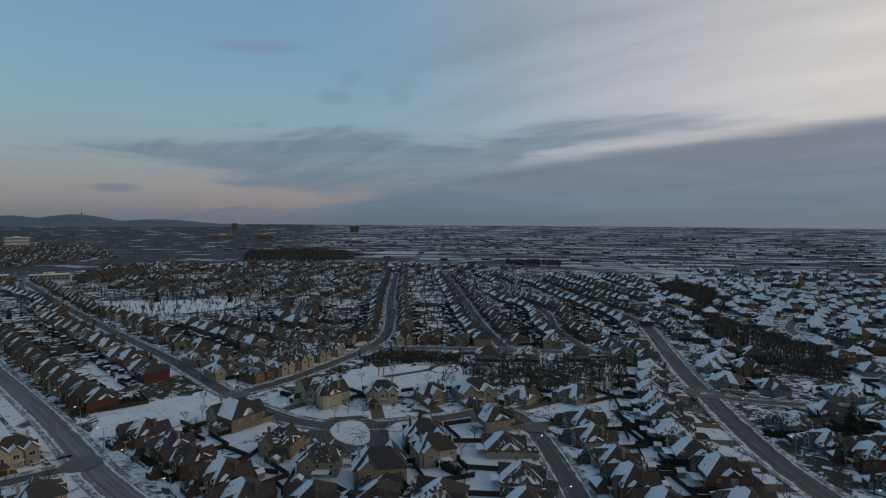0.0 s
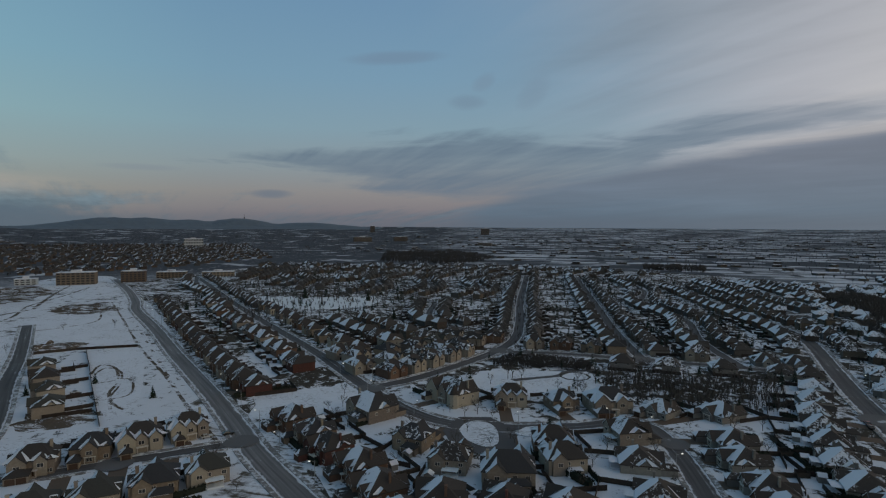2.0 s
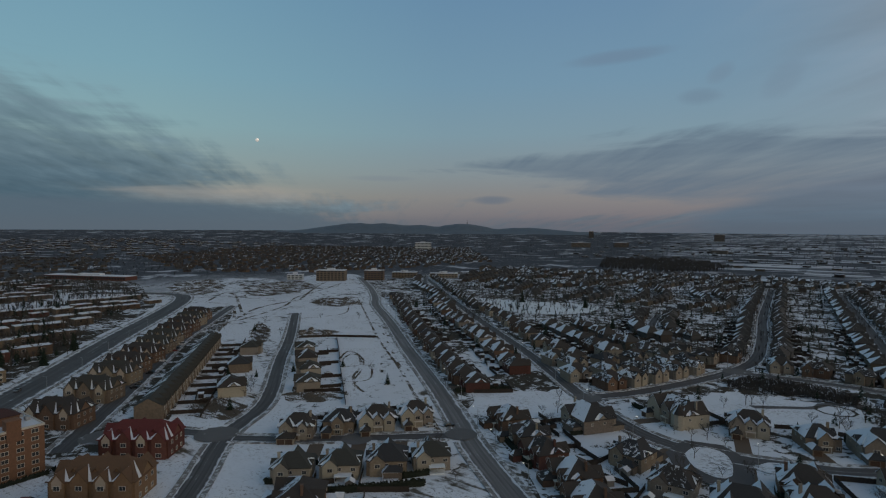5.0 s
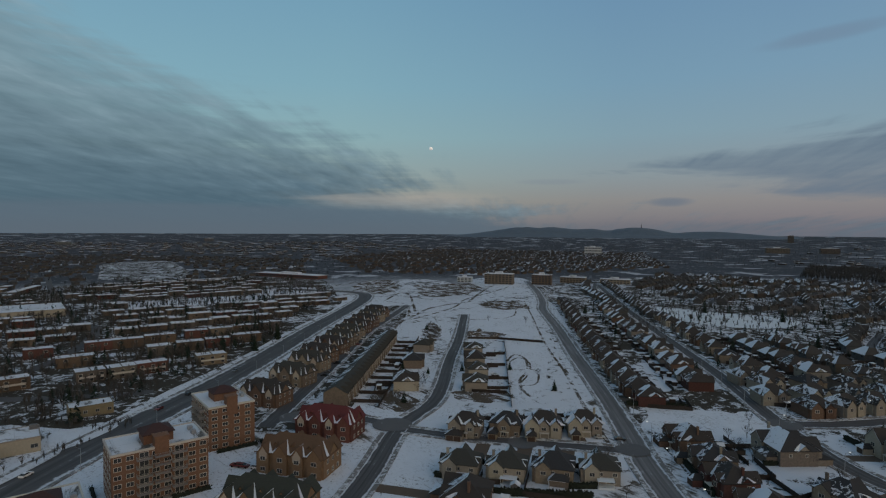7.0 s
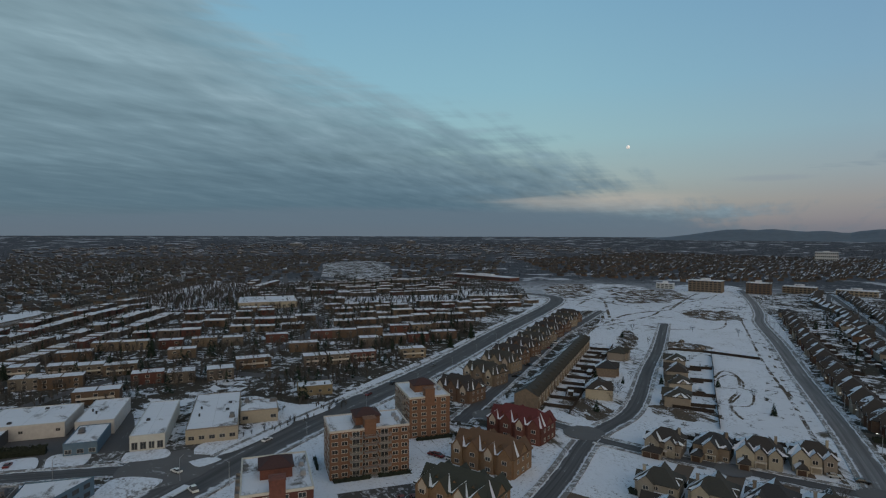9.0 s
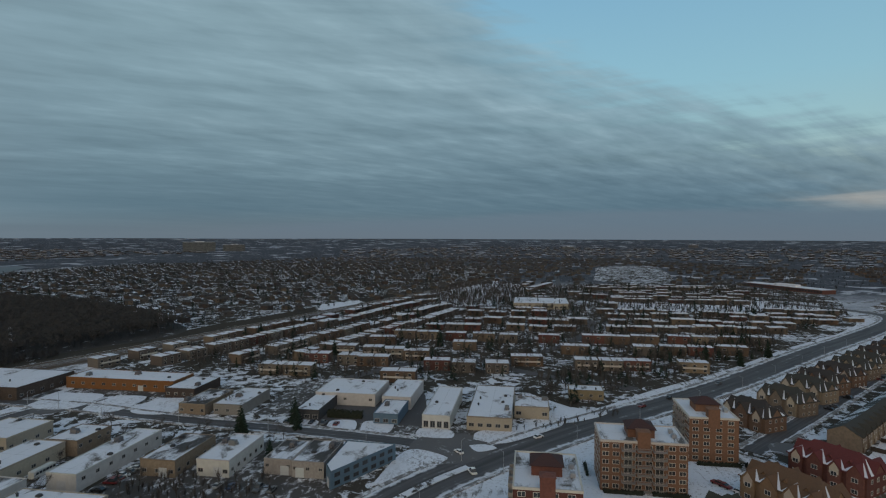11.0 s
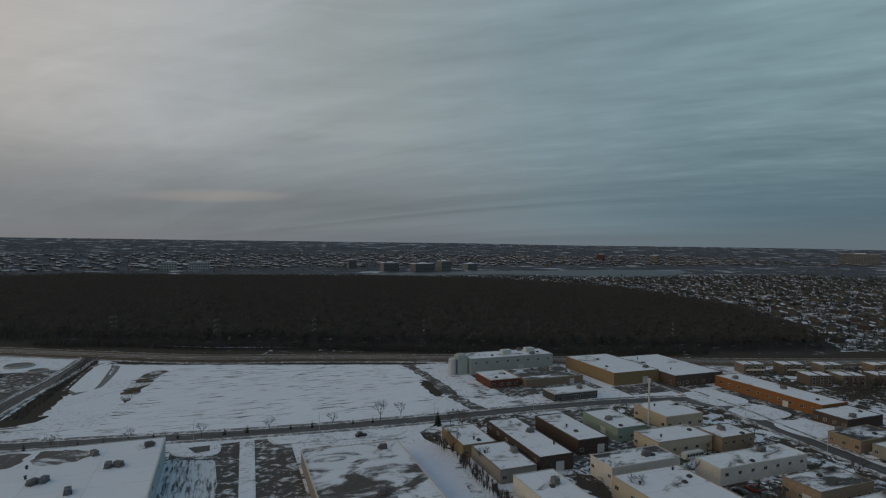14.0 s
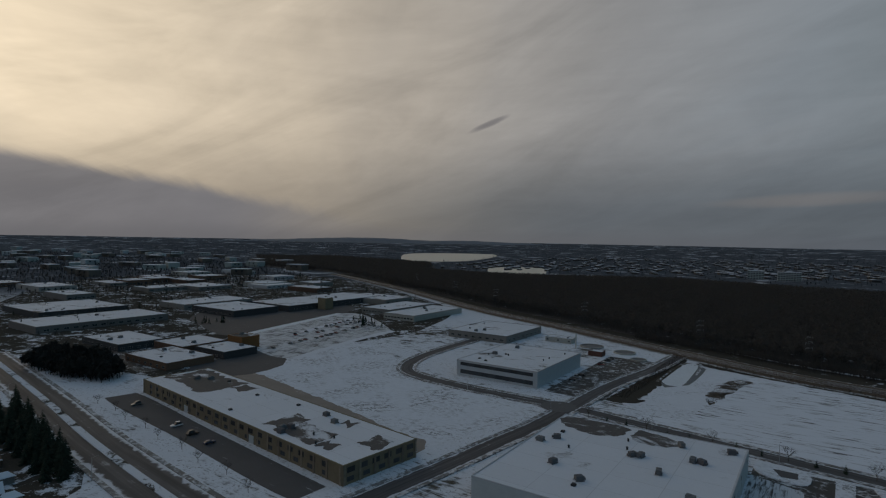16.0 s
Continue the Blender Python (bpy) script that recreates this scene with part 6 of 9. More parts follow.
def garden_fences():
    for (x, y) in HOUSES[:150]:
        turn, reach = facing(x, y)
        m = pose(x, y, 0, 0, 0, turn)
        p, q, r = m @ Vector((8.0, 2.0, 0)), m @ Vector((8.0, 17.5, 0)), m @ Vector((-8.0, 17.5, 0))
        if math.hypot(x, y) > 290 or near_road(Vector((q.x, q.y)), None, 2.0) or near_road(Vector((r.x, r.y)), None, 2.0):
            continue
        if any(math.hypot(q.x - a, q.y - b) < 9 for a, b in HOUSES):
            q, r = m @ Vector((8.0, 13.5, 0)), m @ Vector((-8.0, 13.5, 0))
        fence(p.xy, q.xy)
        fence(q.xy, r.xy)
        rnd = random.Random(int(x * 3 + y))
        if rnd.random() < 0.5:
            u, v = m @ Vector((-7.6, 3.0, 0)), m @ Vector((-7.6, 12.0, 0))
            hedge(u.xy, v.xy, rnd.uniform(1.4, 2.4), 1.2, int(x + y) % 97)
        if rnd.random() < 0.4:
            u = m @ Vector((rnd.uniform(-5, 5), 10.5, 0))
            shed(u.x, u.y, turn)


garden_fences()
for a, b in (((-326, 278), (-311, 295)), ((-311, 295), (-281, 313)), ((-303, 294), (-268, 262)), ((-268, 262), (-233, 229)), ((-233, 229), (-185, 185)), ((-223, 186), (-208, 205)), ((-276, 252), (-269, 262)), ((-253, 231), (-246, 240)), ((-229, 210), (-222, 219))):
    fence(a, b, "dark low fence round a vacant plot")


def back_gardens():
    """Fences and snow-topped sheds of the gardens further off, too many to tell apart."""
    rnd = random.Random(88)
    F, G = Mesh(), Mesh()
    for x, y in HOUSES:
        r = math.hypot(x, y)
        if not 285 < r < 560 or y < 150:
            continue
        turn, _ = facing(x, y)
        m = pose(x, y, 0, 0, 0, turn)

        def slat(M, u0, u1, v0, v1, z0, z1):
            q = [m @ Vector((u, v, 0)) for u, v in ((u0, v0), (u1, v0), (u1, v1), (u0, v1))]
            for a, b in zip(q, q[1:] + q[:1]):
                M.face((a.x, a.y, z0), (b.x, b.y, z0), (b.x, b.y, z1), (a.x, a.y, z1))
            M.face(*[(a.x, a.y, z1) for a in q])

        deep = rnd.uniform(11, 16)
        slat(F, 7.3, 7.5, -2, deep, 0, 1.8)
        if rnd.random() < 0.7:
            slat(F, -7.4, 7.4, deep, deep + 0.2, 0, 1.8)
        for _ in range(rnd.choice((0, 1, 1, 2))):
            u, v, w = rnd.uniform(-5.5, 4), rnd.uniform(7.5, deep - 3), rnd.uniform(1.8, 3.6)
            slat(F, u, u + w, v, v + 2.4, 0, 2.1)
            slat(G, u - 0.2, u + w + 0.2, v - 0.2, v + 2.6, 2.1, 2.35)
    tagged(part("garden_fences", F, M_FENCE), "dark fences and sheds of the back gardens", "fences", kind="stuff")
    tagged(part("shed_snow", G, M_SNOW), "white snow on garden sheds and decks", "snow", kind="stuff")


hedge((-13, 197), (6, 178), 2.6, 2.4, 12)
hedge((-133, 112), (-106, 141), 2.2, 1.4, 3)
hedge((-148, 112), (-136, 121), 1.8, 1.2, 4)
hedge((-155, 232), (-135, 250), 2.0, 1.4, 6)
hedge((-104, 190), (-84, 172), 2.2, 1.6, 5)
hedge((-76, 262), (-66, 255), 2.0, 1.6, 7)
hedge((125, 214), (145, 212), 2.4, 1.6, 8)
hedge((75, 235), (82, 182), 1.8, 1.0, 9)
hedge((-242, -90), (-242, -74), 3.2, 3.0, 10, "square dark cedar hedge before a workshop")

back_gardens()

# ---------------------------------------------------------------- flats of orange brick
def balcony_mesh(w):
    m = Mesh()
    m.box(-w / 2, w / 2, -1.5, 0, -0.18, 0)
    m.box(-w / 2, w / 2, -1.5, -1.42, 0.95, 1.05)
    k = int(w / 0.35)
    for i in range(k + 1):
        x = -w / 2 + w * i / k
        m.box(x - 0.025, x + 0.025, -1.49, -1.44, 0, 0.95, False)
    for s in (-1, 1):
        m.box(s * w / 2 - 0.05, s * w / 2 + 0.05, -1.5, 0, 0, 1.0)
    return ready(m, M_RAILING)


BALCONY = balcony_mesh(4.2)


def flats(x0, x1, y0, y1, floors, face, wall, label):
    """A flat-roofed block of flats; face names the sides with balconies: right is +x, front is -y."""
    cx, cy = (x0 + x1) / 2, (y0 + y1) / 2
    b = thing("apartment_building", pose(cx, cy, 0), label, "apartment building", "brick flats")
    hx, hy = (x1 - x0) / 2, (y1 - y0) / 2
    top = floors * 2.6 + 0.9
    body = (-hx, hx, -hy, hy)
    W = Mesh()
    W.box(-hx, hx, -hy, hy, -0.3, top - 0.7, False)
    part("wall", W, wall, b)
    R = Mesh()
    R.box(-hx + 0.3, hx - 0.3, -hy + 0.3, hy - 0.3, top - 0.7, top - 0.35)
    part("roof", R, M_FLAT, b, "flat roof under snow")
    P = Mesh()
    for a in ((-hx - 0.15, hx + 0.15, -hy - 0.15, -hy + 0.3), (-hx - 0.15, hx + 0.15, hy - 0.3, hy + 0.15), (-hx - 0.15, -hx + 0.3, -hy + 0.3, hy - 0.3), (hx - 0.3, hx + 0.15, -hy + 0.3, hy - 0.3)):
        P.box(*a, top - 0.7, top)
    part("parapet", P, M_TRIM, b, "pale parapet coping")
    H = Mesh()
    H.box(-4, 4, -4.2, 4.2, top - 0.4, top + 2.6, False)
    part("stair_tower", H, wall, b, "brick rooftop stair tower")
    Q = Mesh()
    Q.box(hx - 3.4, hx + 0.25, -2.0, 2.0, top - 4.0, top + 3.0, False)
    Q.hip(hx - 3.4, hx + 0.25, -2.0, 2.0, top + 3.0, top + 3.5, 0.2)
    part("gable_front", Q, wall, b)
    G = Mesh()
    G.hip(-4, 4, -4.2, 4.2, top + 2.6, top + 4.6, 0.5)
    part("tower_roof", G, M_ROOF_MAROON, b, "dark maroon hipped tower roof")
    for side in ("right", "front", "back"):
        wide = (hy if side in ("right", "left") else hx) * 2
        bal = side in face
        spots = [-0.88, -0.64, -0.36, -0.12, 0.12, 0.36, 0.64, 0.88] if wide > 20 else [-0.75, -0.3, 0.2, 0.68]
        for f in range(floors):
            z = 0.9 + 2.6 * f
            for i, u in enumerate(spots):
                at = on_side(body, side, u, z)
                if bal and wide > 20 and i in (2, 5):
                    part("balcony", BALCONY, None, b, "", on_side(body, side, u, z - 0.3))
                    part("balcony_door", window_mesh(2.6, 2.0), None, b, "", on_side(body, side, u, z - 0.3))
                else:
                    part("window", window_mesh(2.1, 1.45), None, b, "", at)
            if bal and wide > 20:
                part("balcony", BALCONY, None, b, "", on_side(body, side, 0.0, z - 0.3))
    for s in spaced(2, 0.5):
        U = Mesh()
        U.box(-0.9, 0.9, -0.7, 0.7, 0, 1.2)
        U.prism(8, 0.5, 0.5, 1.2, 1.35)
        part("rooftop_unit", U, M_STEEL, b, "", pose(hx * 0.5 * s, hy * 0.78, top - 0.35))
    return b


flats(-203, -186, 23, 50, 6, ("right",), M_ORANGE, "six-storey orange brick apartment block with balconies and snowy roof")
flats(-239, -215, 58, 75, 6, ("front",), M_ORANGE, "tall orange brick apartment block beside the boulevard")
flats(-172, -147, -4, 14, 6, ("front",), M_RED, "red brick apartment block with snowy flat roof")
for i, (a, b) in enumerate((((-184, 24), (-184, 36)), ((-184, 39), (-184, 50)), ((-212, 60), (-212, 75)), ((-205, 52), (-196, 52)), ((-206, 20), (-196, 20)), ((-214, 77), (-208, 77)))):
    hedge(a, b, 1.2, 1.2, 40 + i, "low dark hedge round the foot of the flats")


# ---------------------------------------------------------------- gabled multi-family blocks with white valley snow
def multiplex(at, label, length, depth, wall, roof, dormers=4, eave=8.2, ridge=14.0, group="gabled multi-family blocks"):
    b = thing("multiplex", at, label, "apartment building", group)
    hx, hy = length / 2, depth / 2
    W, R, V = Mesh(), Mesh(), Mesh()
    W.box(-hx, hx, -hy, hy, -0.3, eave, False)
    R.hip(-hx, hx, -hy, hy, eave, ridge, 0.5, 0.8)
    body = (-hx, hx, -hy, hy)
    for side in (-1, 1):
        for i in range(dormers):
            xc = -hx + length * (i + 0.5) / dormers
            hw = length / dormers * (0.40 if i % 2 else 0.33)
            top = min(eave + hw * 1.25, ridge - 0.4)
            yb = side * hy
            B = Mesh()
            B.box(xc - hw, xc + hw, min(yb, yb + side * 0.9), max(yb, yb + side * 0.9), -0.3, eave, False)
            tri = [(xc - hw, yb + side * 0.9, eave), (xc + hw, yb + side * 0.9, eave), (xc, yb + side * 0.9, top)]
            B.face(*(tri if side < 0 else tri[::-1]))
            bay = part("gable_bay", B, wall, b)
            G, K = Mesh(), Mesh()
            G.gable(xc if side < 0 else -xc, hw, -hy - 0.9, -hy * 0.15, eave, top)
            for p in G.f:
                q = [G.v[j] for j in p]
                K.face(*(q if side < 0 else [(-a, -b2, c) for a, b2, c in q]))
            part("gable_roof", K, roof, bay)
            # snow caught in the valleys beside the gable, in wedges of uneven size
            k = (ridge - eave) / (hy + 0.5)
            for s in (-1, 1):
                rnd = random.Random(int(length * 10 + i * 7 + s * 3 + side * 5))
                if rnd.random() < 0.15:
                    continue
                up1, wide = rnd.uniform(0.75, 1.05), rnd.uniform(0.55, 1.5)
                foot = Vector((xc + s * (hw + 0.3), side * (hy + 0.42), eave + 0.16))
                tip = Vector((xc + s * (hw + 0.3) * (1 - up1), side * (hy + 0.42 - up1 * (top - eave) / k), eave + 0.2 + up1 * (top - eave)))
                mid = foot.lerp(tip, 0.4)
                out = Vector((s * wide, 0, 0.0))
                tri = [foot - out * 0.2, foot + out * 0.75, mid + out * 0.55 + Vector((0, 0, 0.05)), tip + Vector((s * 0.12, 0, 0.05)), tip - Vector((s * 0.1, 0, 0))]
                V.face(*(tri if s * side < 0 else tri[::-1]))
            if i % 2 == 0:          # pale clad front of the gable
                C = Mesh()
                q = [(xc - hw * 0.72, yb + side * 0.96, eave - 1.9), (xc + hw * 0.72, yb + side * 0.96, eave - 1.9), (xc + hw * 0.72, yb + side * 0.96, eave), (xc, yb + side * 0.96, top - 0.6), (xc - hw * 0.72, yb + side * 0.96, eave)]
                C.face(*(q if side < 0 else q[::-1]))
                part("cladding", C, M_TRIM_WARM, bay, "cream clapboard gable front")
            for z in (0.8, eave - 2.5) if eave < 7 else (0.9, 3.6, 6.2):
                part("window", window_mesh(min(2.0, hw * 1.1), 1.5), None, bay, "", pose(xc, yb + side * (0.97 if i % 2 == 0 else 0.9), z, 0, 0, 0 if side < 0 else 180))
    up = (ridge - eave) / (hy + 0.5)
    for turn in (0, 180):           # small dormers higher up between the gables
        for i in range(1, dormers):
            cross_gable(R, turn, -hx + length * i / dormers, 0.85, hy * 0.62, eave + 0.40 * hy * up, 1.0, up, False)
    for turn in (90, -90):
        cross_gable(R, turn, 0.0, hy * 0.5, hx, eave, hy * 0.55, up * 1.2)
    for s in ("right", "left"):
        for z in (0.8, eave - 2.5) if eave < 7 else (0.9, 3.6, 6.2):
            windows(b, body, s, (-0.55, 0.0, 0.55), z, 1.3, 1.5)
    part("wall", W, wall, b)
    part("roof", R, [roof, M_SNOW, wall], b)
    tagged(part("valley_snow", V, M_SNOW, b, "white snow lying in the roof valleys"), kind="stuff")
    return b


multiplex(pose(-205.5, 102.5, 0, 0, 0, 36), "red brick multi-family block under a dark red dormered roof", 24.5, 13, M_RED, M_ROOF_RED, 4, 6.9, 12.0)
multiplex(pose(-182, 79, 0, 0, 0, 36), "orange-buff brick multi-family block under a rust-brown dormered roof", 25.5, 13, M_OCHRE, M_ROOF_RUST, 4, 6.9, 12.0)
multiplex(pose(-156, 58.5, 0, 0, 0, 38), "buff multi-family block under a dark olive dormered roof", 25.5, 13, M_OCHRE, M_ROOF_MOSS, 4, 6.9, 12.0)
for i, (x, y) in enumerate(((-262, 97), (-287, 121), (-310, 141), (-327, 155), (-346, 173), (-364, 190), (-382, 206), (-402, 224), (-422, 243), (-443, 262), (-464, 280))):
    if i == 0:
        RowA = multiplex(pose(x, y, 0, 0, 0, 30), "brown brick townhouse block with dark dormered roof", 22, 12.5, M_BROWN, M_ROOF_BROWN, 3, 6.6, 11.6, "blocks along the boulevard")
    elif i == 1:
        RowB = multiplex(pose(x, y, 0, 0, 0, 30), "buff brick townhouse block with olive dormered roof", 22, 12.5, M_BUFF, M_ROOF_OLIVE, 3, 6.6, 11.6, "blocks along the boulevard")
    else:
        src = RowB if i in (2, 5, 6, 9) else RowA
        copy_thing(src, pose(x, y, 0, 0, 0, 30 + (i % 3)))


# long cream terrace with small back gardens
def terrace():
    a, b = Vector((-236, 120)), Vector((-354, 225))
    way = (b - a).normalized()
    turn = math.degrees(math.atan2(way.y, way.x))
    n, w, d = 22, (b - a).length / 22, 11.0
    first = None
    for i in range(n):
        p = a + way * (w * (i + 0.5))
        at = pose(p.x, p.y, 0, 0, 0, turn)
        if first is None:
            first = thing("terraced_house", at, "narrow buff terraced house with olive shingled roof", "house", "cream terrace")
            W, R = Mesh(), Mesh()
            W.box(-w / 2, w / 2, -d / 2, d / 2, -0.3, 6.4, False)
            for s in (-1, 1):
                q = [(-w / 2, s * (d / 2 + 0.4), 6.3), (w / 2, s * (d / 2 + 0.4), 6.3), (w / 2, 0, 9.6), (-w / 2, 0, 9.6)]
                R.face(*(q if s < 0 else q[::-1]))
                W.face(*[(s * w / 2, y, z) for y, z in ((-d / 2, 6.3), (d / 2, 6.3), (0, 9.55))])
            R.gable(0, 1.7, -d / 2 - 0.5, 0, 6.3, 8.6)
            R.gable(0, 1.2, -d / 2 - 0.8, 0, 6.3, 7.6, 0.2)
            W.box(-1.7, 1.7, -d / 2 - 0.4, -d / 2 + 0.3, -0.3, 6.3, False)
            W.face((-1.7, -d / 2 - 0.4, 6.3), (1.7, -d / 2 - 0.4, 6.3), (0, -d / 2 - 0.4, 8.5))
            part("wall", W, M_BUFF, first)
            part("roof", R, M_ROOF_OLIVE, first)
            box = (-w / 2, w / 2, -d / 2 - 0.4, d / 2)
            for s in ("front", "back"):
                windows(first, box, s, (-0.4, 0.4), 3.9, 1.2, 1.5)
                windows(first, box, s, (0.45,), 0.9, 1.4, 1.6)
            D = Mesh()
            D.box(-0.5, 0.5, -0.06, 0.05, 0, 2.1)
            part("door", D, M_DOOR, first, "", pose(-1.2, -d / 2 - 0.4, 0.1))
        else:
            copy_thing(first, at)
        m = pose(p.x, p.y, 0, 0, 0, turn)
        if i % 2 == 0:
            fence((m @ Vector((w / 2, -d / 2 - 1.5, 0))).xy, (m @ Vector((w / 2, -d / 2 - 15, 0))).xy, "dark fence between terrace back gardens")
        if i % 4 == 0:
            fence((m @ Vector((-w / 2, -d / 2 - 15, 0))).xy, (m @ Vector((w * 3.4, -d / 2 - 15, 0))).xy, "dark fence behind terrace back gardens")


terrace()


# ---------------------------------------------------------------- flat-roofed brick rows west of the boulevard
def row_block(at, label, w, d, wall, far, group="flat-roofed brick rows"):
    b = thing("row_house", at, label, "row house", group)
    W, R = Mesh(), Mesh()
    W.box(-w / 2, w / 2, -d / 2, d / 2, -0.3, 5.9, False)
    W.box(-w / 2 - 0.1, w / 2 + 0.1, -d / 2 - 0.1, -d / 2 + 0.25, 5.9, 6.35)
    W.box(-w / 2 - 0.1, w / 2 + 0.1, d / 2 - 0.25, d / 2 + 0.1, 5.9, 6.25)
    W.box(-0.15, 0.15, -d / 2 + 0.25, d / 2 - 0.25, 5.9, 6.5)
    R.box(-w / 2, w / 2, -d / 2 + 0.25, d / 2 - 0.25, 5.9, 6.05)
    part("wall", W, wall, b)
    part("roof", R, M_FLAT_ROW, b, "flat roof under snow")
    body = (-w / 2, w / 2, -d / 2, d / 2)
    if far:
        for s in ("front", "back"):
            windows(b, body, s, (-0.5, 0.5), 3.5, 2.2, 1.5, M_TRIM, False)
        return b
    for s in ("front", "back"):
        for z in (0.8, 3.5):
            windows(b, body, s, (-0.7, 0.0, 0.7), z, 2.0, 1.6, M_TRIM, False)
    B = Mesh()
    B.box(-w * 0.4, w * 0.4, -1.3, 0, 2.7, 2.85)
    B.box(-w * 0.4, w * 0.4, -1.3, -1.22, 2.85, 3.7)
    part("balcony", B, M_TRIM, b, "", pose(0, -d / 2, 0))
    return b


ROW_KINDS = [("two-storey brown brick row house with snowy flat roof", 20.0, 10.5, M_ROW_BROWN), ("two-storey red brick row house with snowy flat roof", 16.0, 10.5, M_ROW_RED),
             ("two-storey buff brick row house with snowy flat roof", 17.0, 10.5, M_ROW_BUFF), ("two-storey grey row house with snowy flat roof", 14.0, 11.5, M_ROW_GREY)]
ROW_SRC = {}
ROW_FAR = []


def place_row(kind, x, y, turn):
    at, far = pose(x, y, 0, 0, 0, turn), x < -400
    if (kind, far) in ROW_SRC:
        copy_thing(ROW_SRC[kind, far], at)
    else:
        lb, w, d, wl = ROW_KINDS[kind]
        ROW_SRC[kind, far] = row_block(at, lb, w, d, wl, far)


def boulevard_y(x):
    """Where the boulevard runs at x, west of the flats."""
    return 77 + (-298 - x) * 0.92 if x > -600 else 355


def rail_y(x):
    return -282 + (-384 - x) * 0.34


WEST_STREETS = smooth([(-305, -106), (-336, -88), (-356, -70), (-371, -39), (-342, -3), (-320, 38), (-314, 58)]) + smooth([(-360, -20), (-440, 30), (-538, 58), (-596, 50), (-723, 46)])


def near_west(x, y):
    return any(abs(p.x - x) < 8 and abs(p.y - y) < 12 for p in WEST_STREETS)


def rows_west():
    """Short rows of flat-roofed duplexes: three streets along the railway, the rest across, with deep gardens between."""
    rnd = random.Random(21)

    def put(x, y, turn, kind):
        if any(inside((x, y), q) for q in KEEP_OUT) or near_west(x, y) or (x > -310 and y > -62):
            return
        if x > -480:
            place_row(kind, x, y, turn)
        else:
            ROW_FAR.append((x, y, turn, kind))

    line = smooth(RAIL, 4.0)
    for j, off in enumerate((30, 58, 98, 128)):
        path, run, gap, kind = sides(line, off), 0.0, 10.0, 0
        for i in range(1, len(path)):
            run += (path[i] - path[i - 1]).length
            p = path[i]
            if not -960 < p.x < -312 - 14 * j or run < gap:
                continue
            d = path[i] - path[i - 1]
            last, kind, run = kind, rnd.choice((0, 3, 3, 2, 1, 2)), 0.0
            gap = ROW_KINDS[kind][1] * 0.5 + ROW_KINDS[last][1] * 0.5 + rnd.choice((1.0, 2.0, 2.5, 7.0))
            if rnd.random() < 0.92:
                put(p.x, p.y + rnd.uniform(-1, 1), math.degrees(math.atan2(d.y, d.x)) + (180 if j % 2 else 0) + rnd.uniform(-2, 2), kind)
    x, k = -298.0, 0
    while x > -940:
        y = rail_y(x) + 160
        end = min(boulevard_y(x) - 42, 420)
        bow = rnd.uniform(8, 18)
        while y < end:
            kind = rnd.choice((3, 3, 1, 2, 2, 0))
            if rnd.random() < 0.88 and not (x < -600 and -60 < y < 110 and rnd.random() < 0.5):
                put(x + bow * math.sin(y / 95.0 + 0.5 * k) + rnd.uniform(-1.5, 1.5), y, 90 + rnd.uniform(-3, 3) - (180 if k % 2 else 0) + bow * 0.5 * math.cos(y / 95.0 + 0.5 * k), kind)
            y += ROW_KINDS[kind][1] + rnd.choice((1.0, 1.5, 2.5, 6.0))
        x -= (44, 30, 47, 33, 50, 36)[k % 6]
        k += 1


rows_west()


# ---------------------------------------------------------------- works, shops and warehouses
def rooftop_unit(kind):
    m = Mesh()
    if kind == 0:
        m.box(-1.3, 1.3, -0.9, 0.9, 0.25, 1.6)
        m.box(-1.5, 1.5, -1.1, -0.9, 0, 0.25)
        m.box(-1.5, 1.5, 0.9, 1.1, 0, 0.25)
        m.prism(10, 0.6, 0.6, 1.6, 1.78, -0.4)
        m.box(1.3, 2.0, -0.5, 0.5, 0.3, 1.0)
    elif kind == 1:
        m.prism(8, 0.35, 0.35, 0, 0.9)
        m.prism(8, 0.55, 0.15, 0.9, 1.2)
    else:
        m.box(-0.7, 0.7, -0.7, 0.7, 0, 0.5)
        m.box(-0.55, 0.55, -0.55, 0.55, 0.5, 0.72)
    return ready(m, (M_UNIT, M_CHAR, M_CHAR)[kind])


WORKS = []          # footprints taken
UNITS = [rooftop_unit(k) for k in range(3)]


